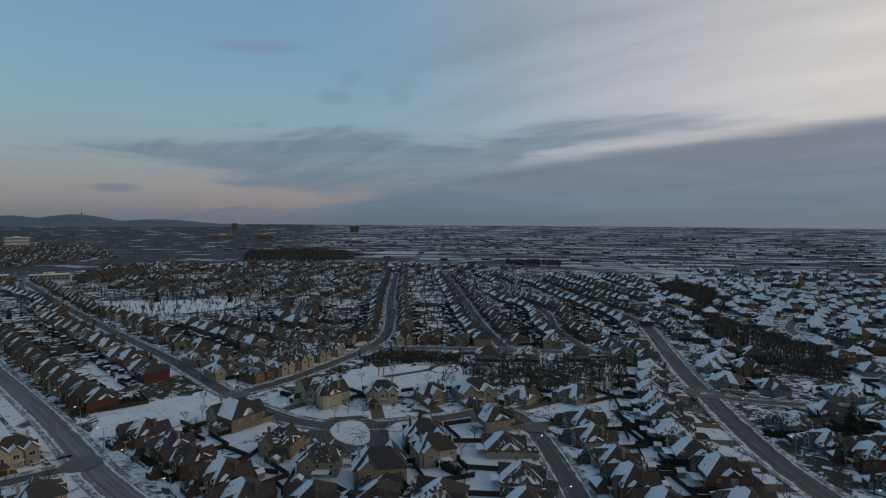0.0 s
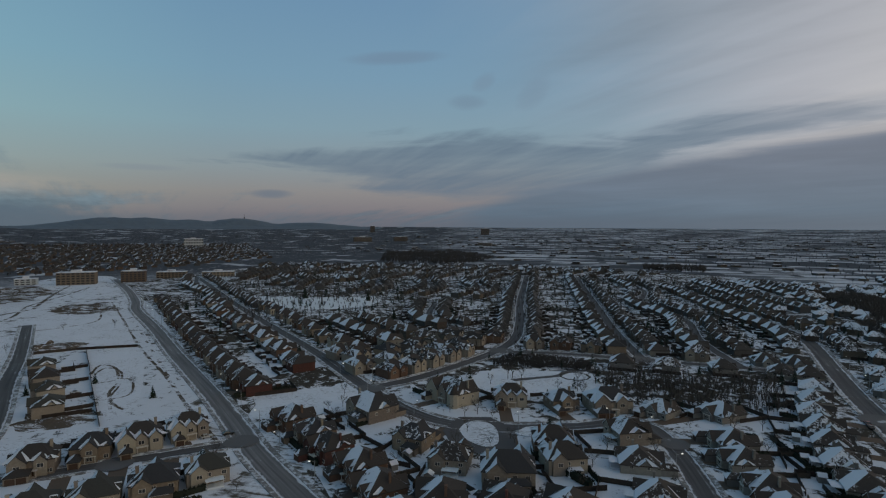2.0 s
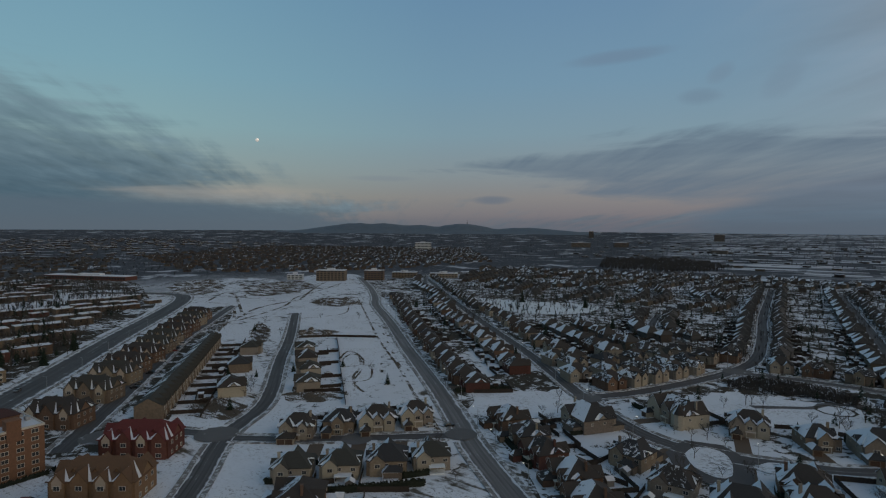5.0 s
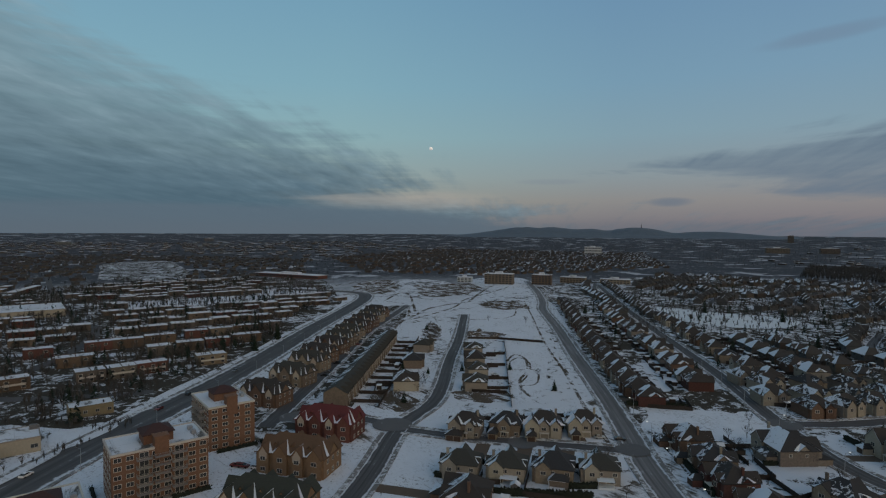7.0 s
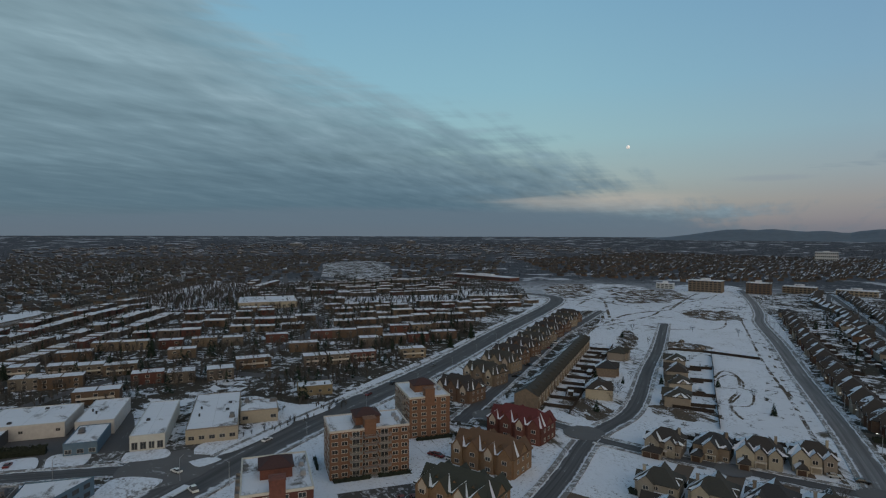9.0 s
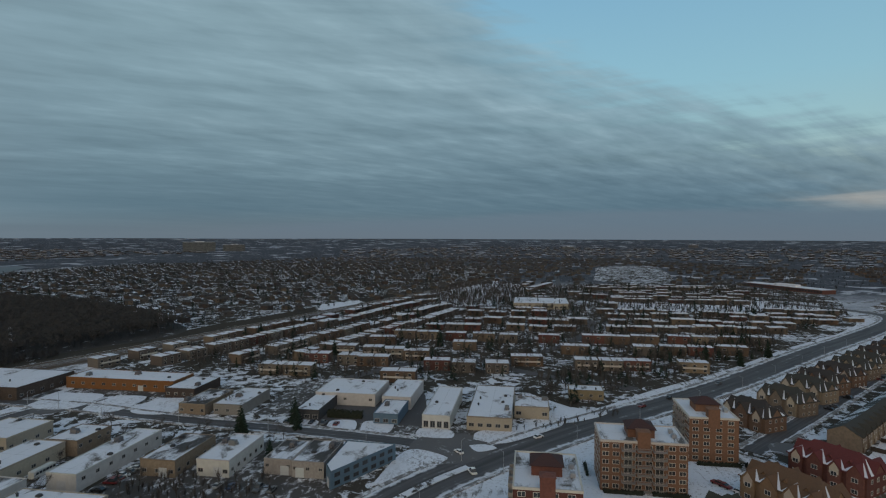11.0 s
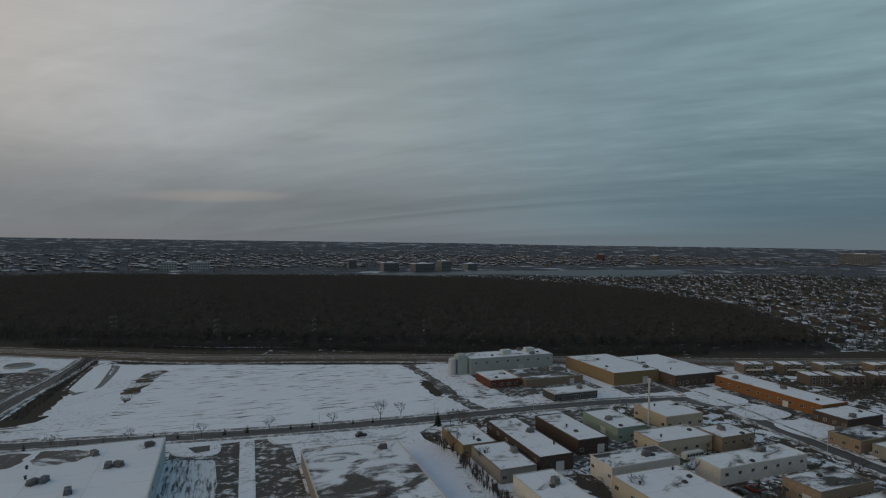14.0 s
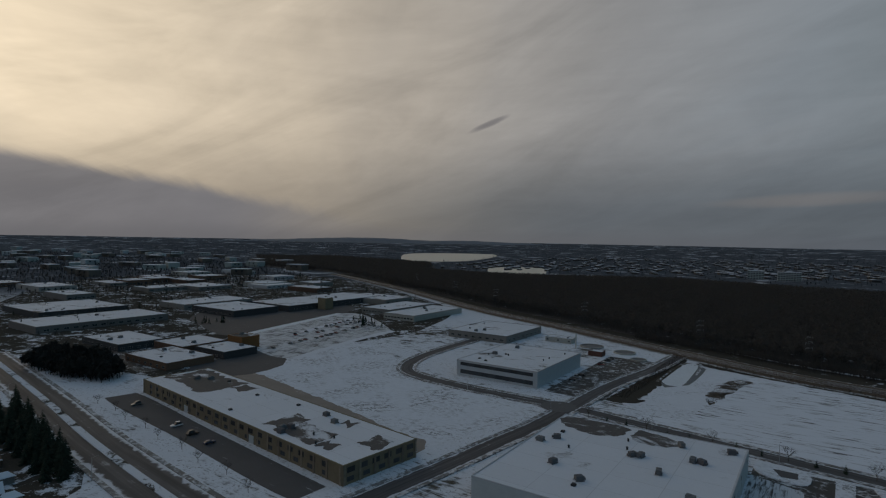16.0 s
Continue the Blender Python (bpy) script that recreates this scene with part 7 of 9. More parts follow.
def works(label, x0, x1, y0, y1, height, wall, roof=M_FLAT, face=(), units=4, band=None, name="workshop", category="workshop", doors=(), seed=1, trim=M_CONC):
    """A flat-roofed building in the lines of the street grid. face: (side, number, width, height, sill) rows of windows; doors: (side, u, width, height)."""
    rnd = random.Random(seed + int(abs(x0 * 7 + y0 * 13)))
    cx, cy, hx, hy = (x0 + x1) / 2, (y0 + y1) / 2, abs(x1 - x0) / 2, abs(y1 - y0) / 2
    WORKS.append((x0 - 2, x1 + 2, y0 - 2, y1 + 2))
    b = thing(name, pose(cx, cy, 0), label, category, "works and shops")
    body = (-hx, hx, -hy, hy)
    W, P, R = Mesh(), Mesh(), Mesh()
    W.box(-hx, hx, -hy, hy, -0.3, height - 0.45, False)
    part("wall", W, wall, b)
    for a in ((-hx - 0.08, hx + 0.08, -hy - 0.08, -hy + 0.28), (-hx - 0.08, hx + 0.08, hy - 0.28, hy + 0.08), (-hx - 0.08, -hx + 0.28, -hy + 0.28, hy - 0.28), (hx - 0.28, hx + 0.08, -hy + 0.28, hy - 0.28)):
        P.box(*a, height - 0.45, height)
    part("parapet", P, band or wall, b)
    R.box(-hx + 0.28, hx - 0.28, -hy + 0.28, hy - 0.28, height - 0.45, height - 0.2)
    part("roof", R, roof, b, "flat membrane roof under patchy snow")
    for side, n, w, h, z in face:
        windows(b, body, side, spaced(n, 0.9 - 0.5 * w / ((hx if side in ("front", "back") else hy))), z, w, h, trim)
    for side, u, w, h in doors:
        D = Mesh()
        D.box(-w / 2, w / 2, -0.08, 0.04, 0, h)
        for k in range(1, 5):
            D.box(-w / 2, w / 2, -0.10, -0.08, h * k / 5 - 0.03, h * k / 5 + 0.03)
        part("door", D, M_SIDING if w > 2 else M_DOOR, b, "", on_side(body, side, u, 0.02))
    for _ in range(units if name == "factory" else (units + 1) // 2):
        part("rooftop_unit", UNITS[rnd.choice((0, 0, 1, 2, 2))], None, b, "", pose(rnd.uniform(-0.82, 0.82) * hx, rnd.uniform(-0.82, 0.82) * hy, height - 0.2, 0, 0, rnd.choice((0, 90))))
    return b


FR, BK, LF, RT = "front", "back", "left", "right"
works("long yellow brick works with rows of windows and snowy roof", 126, 288, -179, -144, 7.0, M_YELLOW, M_FLAT_EDGE, ((BK, 22, 3.2, 1.9, 3.9), (BK, 18, 3.0, 1.6, 1.1), (LF, 6, 3.4, 1.9, 3.9), (LF, 5, 3.0, 1.6, 1.0)), 14, None, "factory", "factory", ((BK, 0.3, 3.5, 3.2), (BK, -0.4, 3.5, 3.2)), trim=M_CHAR)
yellow = bpy.data.objects["factory"]
yellow.matrix_basis = pose(207, -161.5, 0, 0, 0, -7)
for k, (x0, x1, y0, y1) in enumerate(((36, 79, -15, 9), (24, 34, -14, -4), (-57, -36, 0, 14), (-35, -24, -4, 13), (-66, -58, 6, 13), (-78, -68, -10, 2), (-52, -46, -14, -8))):
    m = Mesh()
    pts = [(x0, y0), ((x0 + x1) / 2, y0 + 1), (x1, y0), (x1 - 1, (y0 + y1) / 2), (x1, y1), ((x0 + x1) / 2, y1 - 2), (x0, y1)]
    m.face(*[(p.x, p.y, 0) for p in [q + Vector((noise.noise(Vector((q.x * 0.3, q.y * 0.3, k))), noise.noise(Vector((q.x * 0.3, q.y * 0.3, 7.0 + k))))) * 2.2 for q in smooth(pts + [pts[0]], 1.5)[:-1]]])
    part("bare_membrane", m, M_BARE, yellow, "dark bare patch of roof membrane", pose(0, 0, 6.83 + 0.004 * k))
pilaster = Mesh()
pilaster.box(-0.45, 0.45, -0.22, 0.02, -0.2, 6.55)
pilaster = ready(pilaster, M_BUFF)
for k in range(23):
    part("pilaster", pilaster, None, yellow, "", on_side((-81, 81, -17.5, 17.5), BK, -0.985 + 1.97 * k / 22, 0))
for k in range(6):
    part("pilaster", pilaster, None, yellow, "", on_side((-81, 81, -17.5, 17.5), LF, -0.96 + 1.92 * k / 5, 0))
works("broad pale warehouse with wide snow-covered roof", 20, 89, -228, -150, 8.4, M_SIDING, M_FLAT_EDGE, ((LF, 5, 2.0, 1.2, 5.2),), 13, None, "warehouse", "warehouse", ((LF, 0.5, 4.0, 4.2), (LF, 0.2, 4.0, 4.2), (LF, -0.3, 4.0, 4.2)))
pale = bpy.data.objects["warehouse"]
for k, pts in enumerate(([(33, -38), (20, -38), (8, -37), (7, -28), (15, -21), (27, -24), (33, -30)], [(4, -37), (-4, -36), (-12, -32), (-11, -24), (2, -24)], [(-31, -36), (-26, -35), (-26, -29), (-31, -30)])):
    m = Mesh()
    m.face(*[(p.x, p.y, 0) for p in [q + Vector((noise.noise(Vector((q.x * 0.3, q.y * 0.3, k))), noise.noise(Vector((q.x * 0.3, q.y * 0.3, 7.0 + k))))) * 1.6 for q in smooth(pts + [pts[0]], 1.5)[:-1]]])
    part("bare_membrane", m, M_BARE, pale, "dark bare patch of roof membrane", pose(0, 0, 8.23 + 0.004 * k))
for k, (x, y) in enumerate(((30, -3), (26, -9), (-2, -8), (-4.5, -9), (-13, 2), (-14, -28), (-23, -15), (-25, 16), (-30, -31), (6, 22), (18, 14))):
    part("rooftop_unit", UNITS[0], None, pale, "", pose(x, y, 8.2, 0, 0, 25 * k))
works("white modern works with long window band", 129, 182, -354, -287, 9.4, M_SIDING, M_FLAT, ((BK, 10, 4.9, 2.0, 6.2), (BK, 10, 4.9, 2.4, 1.4)), 10, M_WHITE, "factory", "factory", trim=M_CHAR)
works("dark-roofed warehouse with low parapet", -62, -26, -206, -140, 5.5, M_GREY, M_TAR, (), 6, M_TRIM, "warehouse", "warehouse")
works("long pale siding works beside the railway", -198, -140, -330, -312, 10.0, M_PALE, M_FLAT, ((BK, 8, 1.6, 1.2, 6.5),), 5, None, "factory", "factory", ((BK, 0.2, 4, 4.5),))
works("low red-trimmed shop with snowy roof", -156, -138, -300, -280, 5.0, M_RED, M_FLAT, ((BK, 4, 2.2, 1.6, 1.2),), 3, M_TRIM, "shop", "shop")
works("low dark shop with white roof edge", -184, -158, -258, -246, 4.2, M_CHAR, M_FLAT, ((BK, 7, 2.4, 2.2, 0.7),), 2, M_WHITE, "shop", "shop")
works("tan metal warehouse with snowy roof", -240, -208, -312, -263, 7.5, M_TAN, M_FLAT, (), 6, None, "warehouse", "warehouse", ((BK, 0.4, 4, 4),))
works("dark brick works with broad snowy roof", -276, -240.3, -304, -250, 6.6, M_SHED_BROWN, M_FLAT, ((BK, 6, 2.0, 1.6, 1.4), (RT, 4, 2.0, 1.6, 1.4)), 6)
works("rust-orange brick works with snowy roof", -284, -266, -246, -183, 6.0, M_RUST, M_FLAT, ((RT, 10, 2.0, 1.4, 2.2),), 5, None, "workshop", "workshop", ((RT, 0.4, 3, 3),))
for lb, x0, x1, y0, y1, h, wl, rf, fc, dr, un in (
        ("low hall with dark tarred roof beside the siding works", -196, -158, -302, -276, 4.5, M_BUFF, M_TAR, (), ((BK, 0.6, 3.0, 3.0),), 8),
        ("small tan workshop with snowy roof", -98, -84, -215, -193, 5.0, M_TAN, M_FLAT, ((BK, 3, 1.8, 1.4, 1.4),), ((LF, 0.2, 3.4, 3.4),), 4),
        ("grey workshop with snow on its roof", -101, -87, -192, -168, 5.0, M_GREY, M_FLAT, ((BK, 3, 1.8, 1.4, 1.4),), (), 3),
        ("dark brick workshop under thick snow", -118, -104, -214, -171, 6.0, M_SHED_BROWN, M_FLAT, ((RT, 6, 1.8, 1.2, 3.2),), ((BK, 0.2, 3.4, 3.6),), 3),
        ("brown workshop with tan end wall", -141, -127, -213, -181, 6.0, M_SHED_BROWN, M_FLAT, ((BK, 2, 1.8, 1.4, 1.4),), ((BK, 0.5, 3.2, 3.4),), 4),
        ("green-sided workshop with snowy roof", -166, -151, -212, -188, 5.8, M_GREEN, M_FLAT, ((BK, 3, 1.6, 1.2, 1.4),), ((RT, 0.2, 3.4, 3.4),), 3),
        ("cream workshop at the crossing", -202, -181, -214, -193, 6.0, M_CREAM, M_FLAT, ((BK, 4, 1.8, 1.4, 1.4), (RT, 3, 1.8, 1.4, 1.4)), (), 4),
        ("cream workshop with long snowy roof", -182, -155, -183, -169, 6.0, M_CREAM, M_FLAT, ((BK, 5, 1.8, 1.3, 1.6), (RT, 3, 1.6, 1.3, 1.6)), (), 4),
        ("buff brick workshop behind the yard", -200, -183, -178, -165, 6.0, M_BUFF, M_FLAT, ((BK, 4, 1.6, 1.3, 3.0),), (), 3),
        ("long white workshop with snowy roof", -199, -157, -153, -142, 6.0, M_WHITE, M_FLAT, ((BK, 7, 1.6, 1.2, 3.0),), ((RT, 0.0, 3.2, 3.4),), 4),
        ("white workshop with half-bare dark roof", -150, -121, -165, -153, 7.0, M_WHITE, M_FLAT_BARE, ((RT, 2, 1.6, 1.2, 3.0),), ((RT, 0.3, 3.2, 3.6),), 3),
        ("large white works with rooftop units", -144, -117, -148, -120, 7.0, M_CREAM, M_FLAT, ((RT, 4, 2.0, 1.4, 3.2),), ((BK, 0.2, 3.6, 4),), 9),
        ("white workshop with snow-covered roof", -103, -88, -161, -138, 6.0, M_WHITE, M_FLAT, ((BK, 3, 1.8, 1.4, 1.4),), (), 4),
        ("tan workshop with half-bare roof", -197, -172, -131, -118, 6.0, M_BUFF, M_FLAT_BARE, ((RT, 3, 1.8, 1.4, 1.4), (BK, 5, 1.8, 1.4, 1.4)), ((RT, 0.3, 3, 3.2),), 5),
        ("white workshop with roof hatches", -200, -175, -112, -100, 6.0, M_WHITE, M_FLAT, ((RT, 2, 1.8, 1.4, 1.4), (BK, 6, 1.6, 1.3, 1.6)), ((RT, 0.3, 3.2, 3.4),), 4),
        ("grey workshop with dark tarred roof", -198, -180, -90, -80, 5.6, M_CONC, M_FLAT_BARE, ((RT, 2, 1.4, 1.2, 2.6),), ((RT, 0.5, 3, 3.2),), 2),
        ("grey workshop with white roller door", -199, -179, -79.5, -68, 5.8, M_CONC, M_FLAT_BARE, ((RT, 3, 1.4, 1.2, 2.6),), ((RT, -0.5, 3, 3.4),), 3),
        ("low shop with black front and white roof", -263, -236, -103, -92, 4.8, M_CHAR, M_FLAT, ((RT, 3, 2.4, 1.8, 0.8),), (), 3),
        ("white workshop with broad snowy roof", -287, -260, -103, -73, 6.0, M_WHITE, M_FLAT, ((RT, 3, 1.6, 1.2, 2.6),), ((RT, -0.4, 3.6, 3.4),), 3),
        ("blue-fronted shop with snowy roof", -257, -236, -67, -56, 4.8, M_BLUE, M_FLAT, ((RT, 3, 2.2, 1.6, 0.9),), (), 2),
        ("white hall with snow-covered roof", -290, -258, -69, -55, 6.0, M_WHITE, M_FLAT, (), (), 3),
        ("white shop with a row of arched windows", -279, -234, -45, -33, 6.0, M_WHITE, M_FLAT, ((RT, 4, 2.1, 2.8, 0.6),), (), 2),
        ("cream works with patchy snow on its roof", -285, -235, -26, -7, 6.0, M_CREAM, M_FLAT, ((RT, 5, 2.2, 1.6, 1.6),), (), 9),
        ("cream annexe with snowy roof", -270, -254, -6.5, 9, 5.6, M_CREAM, M_FLAT, ((RT, 2, 2.4, 1.6, 1.6),), (), 3),
        ("yellow brick house by the boulevard", -298, -288, 20, 37, 5.0, M_YELLOW, M_FLAT, ((RT, 4, 1.6, 1.4, 1.6),), (), 1),
        ("dark brick workshop with snowy roof", -282, -258, -182, -166, 5.0, M_SHED_BROWN, M_FLAT, ((RT, 4, 1.6, 1.4, 1.4),), (), 3),
        ("brick workshop with patchy snow", -260, -235, -159, -146, 5.0, M_BUFF, M_FLAT_BARE, ((RT, 3, 1.6, 1.4, 1.4),), (), 3),
        ("grey workshop with snowy roof", -265, -237, -143, -129, 5.0, M_GREY, M_FLAT, ((RT, 3, 1.6, 1.4, 1.4),), (), 4),
        ("low dark shop pavilion with snowy roof", 402, 455, -230, -196, 5.0, M_CHAR, M_FLAT, ((BK, 8, 2.6, 1.6, 1.0), (LF, 6, 2.6, 1.6, 1.0)), (), 5),
        ("low shop pavilion with snowy roof", 324, 372, -218, -186, 4.6, M_BROWN, M_FLAT, ((BK, 7, 2.4, 1.6, 1.0),), (), 6),
        ("flat shop wing with white snowy roof", 362, 398, -254, -219, 5.0, M_BROWN, M_FLAT, ((LF, 5, 2.4, 1.6, 1.0),), (), 3),
        ("low shop wing under thick snow", 325, 358, -252, -226, 5.0, M_CHAR, M_FLAT, ((BK, 6, 2.4, 1.6, 1.0),), (), 4),
        ("orange brick box among low roofs", 343, 360, -268, -253, 9.0, M_RUST, M_FLAT_BARE, (), (), 1),
        ("long works under a snowy white roof", 520, 575, -300, -190, 6.0, M_GREY, M_FLAT, ((LF, 14, 4.0, 1.6, 1.6),), (), 12),
        ("far low works with dark front", 486, 558, -404, -348, 6.5, M_CHAR, M_FLAT, ((BK, 10, 4.0, 1.6, 1.6),), (), 8),
        ("far works under white snow", 572, 622, -436, -348, 6.0, M_GREY, M_FLAT, ((LF, 9, 4.0, 1.6, 1.6),), (), 8),
        ("far broad works with snowy roof", 610, 697, -308, -225, 6.0, M_CHAR, M_FLAT, ((LF, 9, 4.0, 1.6, 1.6),), (), 9),
        ("far long works with snowy roof", 478, 545, -565, -412, 6.5, M_CHAR, M_FLAT, ((LF, 18, 4.0, 1.6, 1.6),), (), 14),
        ("low white-roofed works by the railway", 205, 260, -462, -396, 6.0, M_GREY, M_FLAT, ((BK, 8, 3.0, 1.6, 1.6), (LF, 8, 3.0, 1.6, 1.6)), (), 7),
        ("low works with snowy roof and dark front", 331, 370, -530, -442, 6.0, M_CONC, M_FLAT, ((BK, 9, 3.0, 1.6, 1.6),), (), 8),
        ("low works under a snowy flat roof", 378, 418, -540, -462, 6.0, M_GREY, M_FLAT, ((BK, 9, 3.0, 1.6, 1.6),), (), 8),
        ("yellow cube beside the long works", 462, 474, -462, -450, 13.0, M_YELLOW, M_FLAT, (), (), 0),
        ("flat-roofed school with pale walls", -700, -640, -18, 44, 7.0, M_CREAM, M_FLAT, ((RT, 12, 2.6, 1.6, 2.0),), (), 8)):
    works(lb, x0, x1, y0, y1, h, wl, rf, fc, un, None, "workshop", "workshop", dr)
# more roofs of the industrial park, further along the railway
rnd = random.Random(4)
for k in range(44):
    x, y = 430 + rnd.uniform(0, 620), -520 + rnd.uniform(-260, 420)
    if y < -560 - (x - 334) * 0.55 or y > -180 - (x - 430) * 0.02 or (455 < x < 720 and y > -600):
        continue
    w, d = rnd.uniform(35, 80), rnd.uniform(28, 60)
    works("distant low works with snow-covered flat roof", x, x + w, y, y + d, rnd.uniform(5, 8), rnd.choice((M_GREY, M_CONC, M_BROWN, M_SIDING)), M_FLAT, ((LF, 6, 4.0, 1.6, 1.6),), rnd.randrange(3, 8), None, "warehouse", "warehouse")


def water_works():
    """Round settling basins, a low shed and a white vent pole beside the railway."""
    for x, y, r in ((147, -428, 9.0), (119, -419, 8.0), (104, -400, 5.5)):
        b = thing("settling_basin", pose(x, y, 0), "round concrete settling basin skinned with ice", "basin", "settling basins")
        m, w = Mesh(), Mesh()
        for k in range(28):
            a, c = 2 * math.pi * k / 28, 2 * math.pi * (k + 1) / 28
            p, q, u, v = [(rr * math.cos(t), rr * math.sin(t)) for rr, t in ((r, a), (r, c), (r - 0.8, c), (r - 0.8, a))]
            m.face((*p, 0.9), (*q, 0.9), (*u, 0.9), (*v, 0.9))
            m.face((*p, -0.2), (*q, -0.2), (*q, 0.9), (*p, 0.9))
            m.face((*u, 0.2), (*v, 0.2), (*v, 0.9), (*u, 0.9))
        w.face(*[((r - 0.8) * math.cos(2 * math.pi * k / 28), (r - 0.8) * math.sin(2 * math.pi * k / 28), 0.45) for k in range(28)])
        part("rim", m, M_CONC, b)
        part("water", w, M_WATER, b)
    works("low pump shed with snowy roof", 164, 186, -440, -428, 4.0, M_CONC, M_FLAT, ((BK, 3, 1.6, 1.2, 1.4),), 1, None, "pump_house", "shed")
    works("small brick pump house", 128, 138, -402, -394, 3.6, M_ROW_RED, M_FLAT, (), 1, None, "pump_house", "shed")
    pole = thing("vent_pole", pose(154, -412, 0), "tall white vent pole by the basins", "mast")
    m = Mesh()
    m.prism(8, 0.6, 0.45, -0.2, 12.0)
    part("shaft", m, M_WHITE, pole)


water_works()


def blue_office():
    """The slanting slate-blue office on the corner."""
    o = thing("office", pose(-188, -58, 0), "slate-blue corner office with wedge-shaped snowy roof", "office", "works and shops")
    W, R = Mesh(), Mesh()
    foot = [(11, -8.5), (16.5, -5.0), (-10.5, 10.0), (-11, -8.5)]
    h = 6.2
    for (ax, ay), (bx, by) in zip(foot, foot[1:] + foot[:1]):
        W.face((ax, ay, -0.3), (bx, by, -0.3), (bx, by, h), (ax, ay, h))
    part("wall", W, M_BLUE, o)
    R.face(*[(x * 0.97, y * 0.97, h - 0.25) for x, y in foot])
    part("roof", R, M_FLAT, o, "flat roof under snow")
    a, b = Vector((16.5, -5.0)), Vector((-10.5, 10.0))
    turn = math.degrees(math.atan2(b.y - a.y, b.x - a.x))
    for k in range(7):
        p = a.lerp(b, (k + 0.7) / 7.4)
        for z in (0.9, 3.6):
            part("window", window_mesh(2.4, 1.4, M_CHAR), None, o, "", pose(p.x, p.y, z, 0, 0, turn))
    D = Mesh()
    D.box(-1.4, 1.4, -0.08, 0.04, 0, 2.9)
    part("door", D, M_SIDING, o, "", pose(13.8, -6.8, 0, 0, 0, 32))


blue_office()


def silo():
    s = thing("silo", pose(-136, -318, 0), "white concrete silo tower at the end of the works", "silo")
    m = Mesh()
    m.box(-3.2, 3.2, -3.2, 3.2, -0.3, 11.5)
    m.box(-2.2, 2.2, -2.2, 2.2, 11.5, 12.3)
    part("tower", m, M_PALE, s)
    c = Mesh()
    c.prism(14, 2.4, 2.4, -0.3, 9.5, 6.0, 1.0)
    c.prism(14, 2.5, 0.3, 9.5, 10.8, 6.0, 1.0)
    part("tank", c, M_SIDING, s)


silo()
for x, y in ((-168, -320), (-186, -322)):
    m = Mesh()
    m.box(-3, 3, -2, 2, 0, 2.6)
    m.box(-3.2, 3.2, -2.2, 2.2, 2.6, 2.8)
    tagged(part("roof_plant", m, M_SIDING, None, "", pose(x, y, 9.8)), "pale plant box on the works roof", "plant box")

# ---------------------------------------------------------------- trees
def limb(m, p, q, r0, r1, n=4):
    """A tapered branch from p to q."""
    d = (q - p).normalized()
    u = d.orthogonal().normalized()
    v = d.cross(u)
    i = len(m.v)
    for c, r in ((p, r0), (q, r1)):
        m.v += [tuple(c + (u * math.cos(2 * math.pi * k / n) + v * math.sin(2 * math.pi * k / n)) * r) for k in range(n)]
    m.f += [(i + k, i + (k + 1) % n, i + n + (k + 1) % n, i + n + k) for k in range(n)]
    m.s += [0] * n


def bare_tree(height, seed, spread=0.42):
    """A leafless tree: trunk with limbs, and a crown of fine twigs."""
    rnd = random.Random(seed)
    t, c = Mesh(), Mesh()
    limb(t, Vector((0, 0, -0.2)), Vector((0, 0, height * 0.35)), height * 0.018, height * 0.013, 6)

    def grow(p, d, ln, r, depth):
        q = p + d * ln
        limb(t if depth < 3 else c, p, q, r, r * 0.6, 4 if depth < 3 else 3)
        if depth == 5:
            return
        for _ in range(3 if depth < 4 else 4):
            side = Vector((rnd.gauss(0, 1), rnd.gauss(0, 1), rnd.gauss(0, 0.45))).normalized()
            nd = (d + side * rnd.uniform(0.45, 0.8) + Vector((0, 0, 0.12))).normalized()
            grow(p.lerp(q, rnd.uniform(0.55, 1.0)), nd, ln * rnd.uniform(0.58, 0.78), r * 0.58, depth + 1)
    for k in range(5):
        a = k * 1.257 + rnd.uniform(-0.4, 0.4)
        d = Vector((math.cos(a) * spread * 1.6, math.sin(a) * spread * 1.6, 1.0)).normalized()
        grow(Vector((0, 0, height * rnd.uniform(0.22, 0.35))), d, height * 0.27, height * 0.009, 1)
    return ready(t, M_BARK), ready(c, M_TWIG)


def spruce(height, seed):
    rnd = random.Random(seed)
    t, c = Mesh(), Mesh()
    t.prism(6, height * 0.02, 0.02, -0.2, height * 0.97)
    levels = int(height * 1.8)
    for k in range(levels):
        z = height * (0.06 + 0.92 * k / levels)
        r = height * 0.27 * (1 - k / levels) ** 0.8 + 0.15
        for j in range(11):
            a = rnd.uniform(0, 2 * math.pi)
            rr = r * rnd.uniform(0.65, 1.15)
            d, s = Vector((math.cos(a), math.sin(a), 0)), Vector((-math.sin(a), math.cos(a), 0))
            tip = d * rr + Vector((0, 0, z - rr * 0.35))
            w = rr * 0.26
            base = Vector((0, 0, z + rr * 0.15))
            c.face(base, tip - s * w - d * rr * 0.25, tip, tip + s * w - d * rr * 0.25)
    return ready(t, M_BARK), ready(c, M_NEEDLE)


BARE = [bare_tree(h, s) for h, s in ((7.5, 1), (10.0, 2), (12.5, 3), (5.5, 4))]
SPRUCES = [spruce(h, s) for h, s in ((9.0, 5), (13.0, 6), (6.0, 7))]
TREES = []


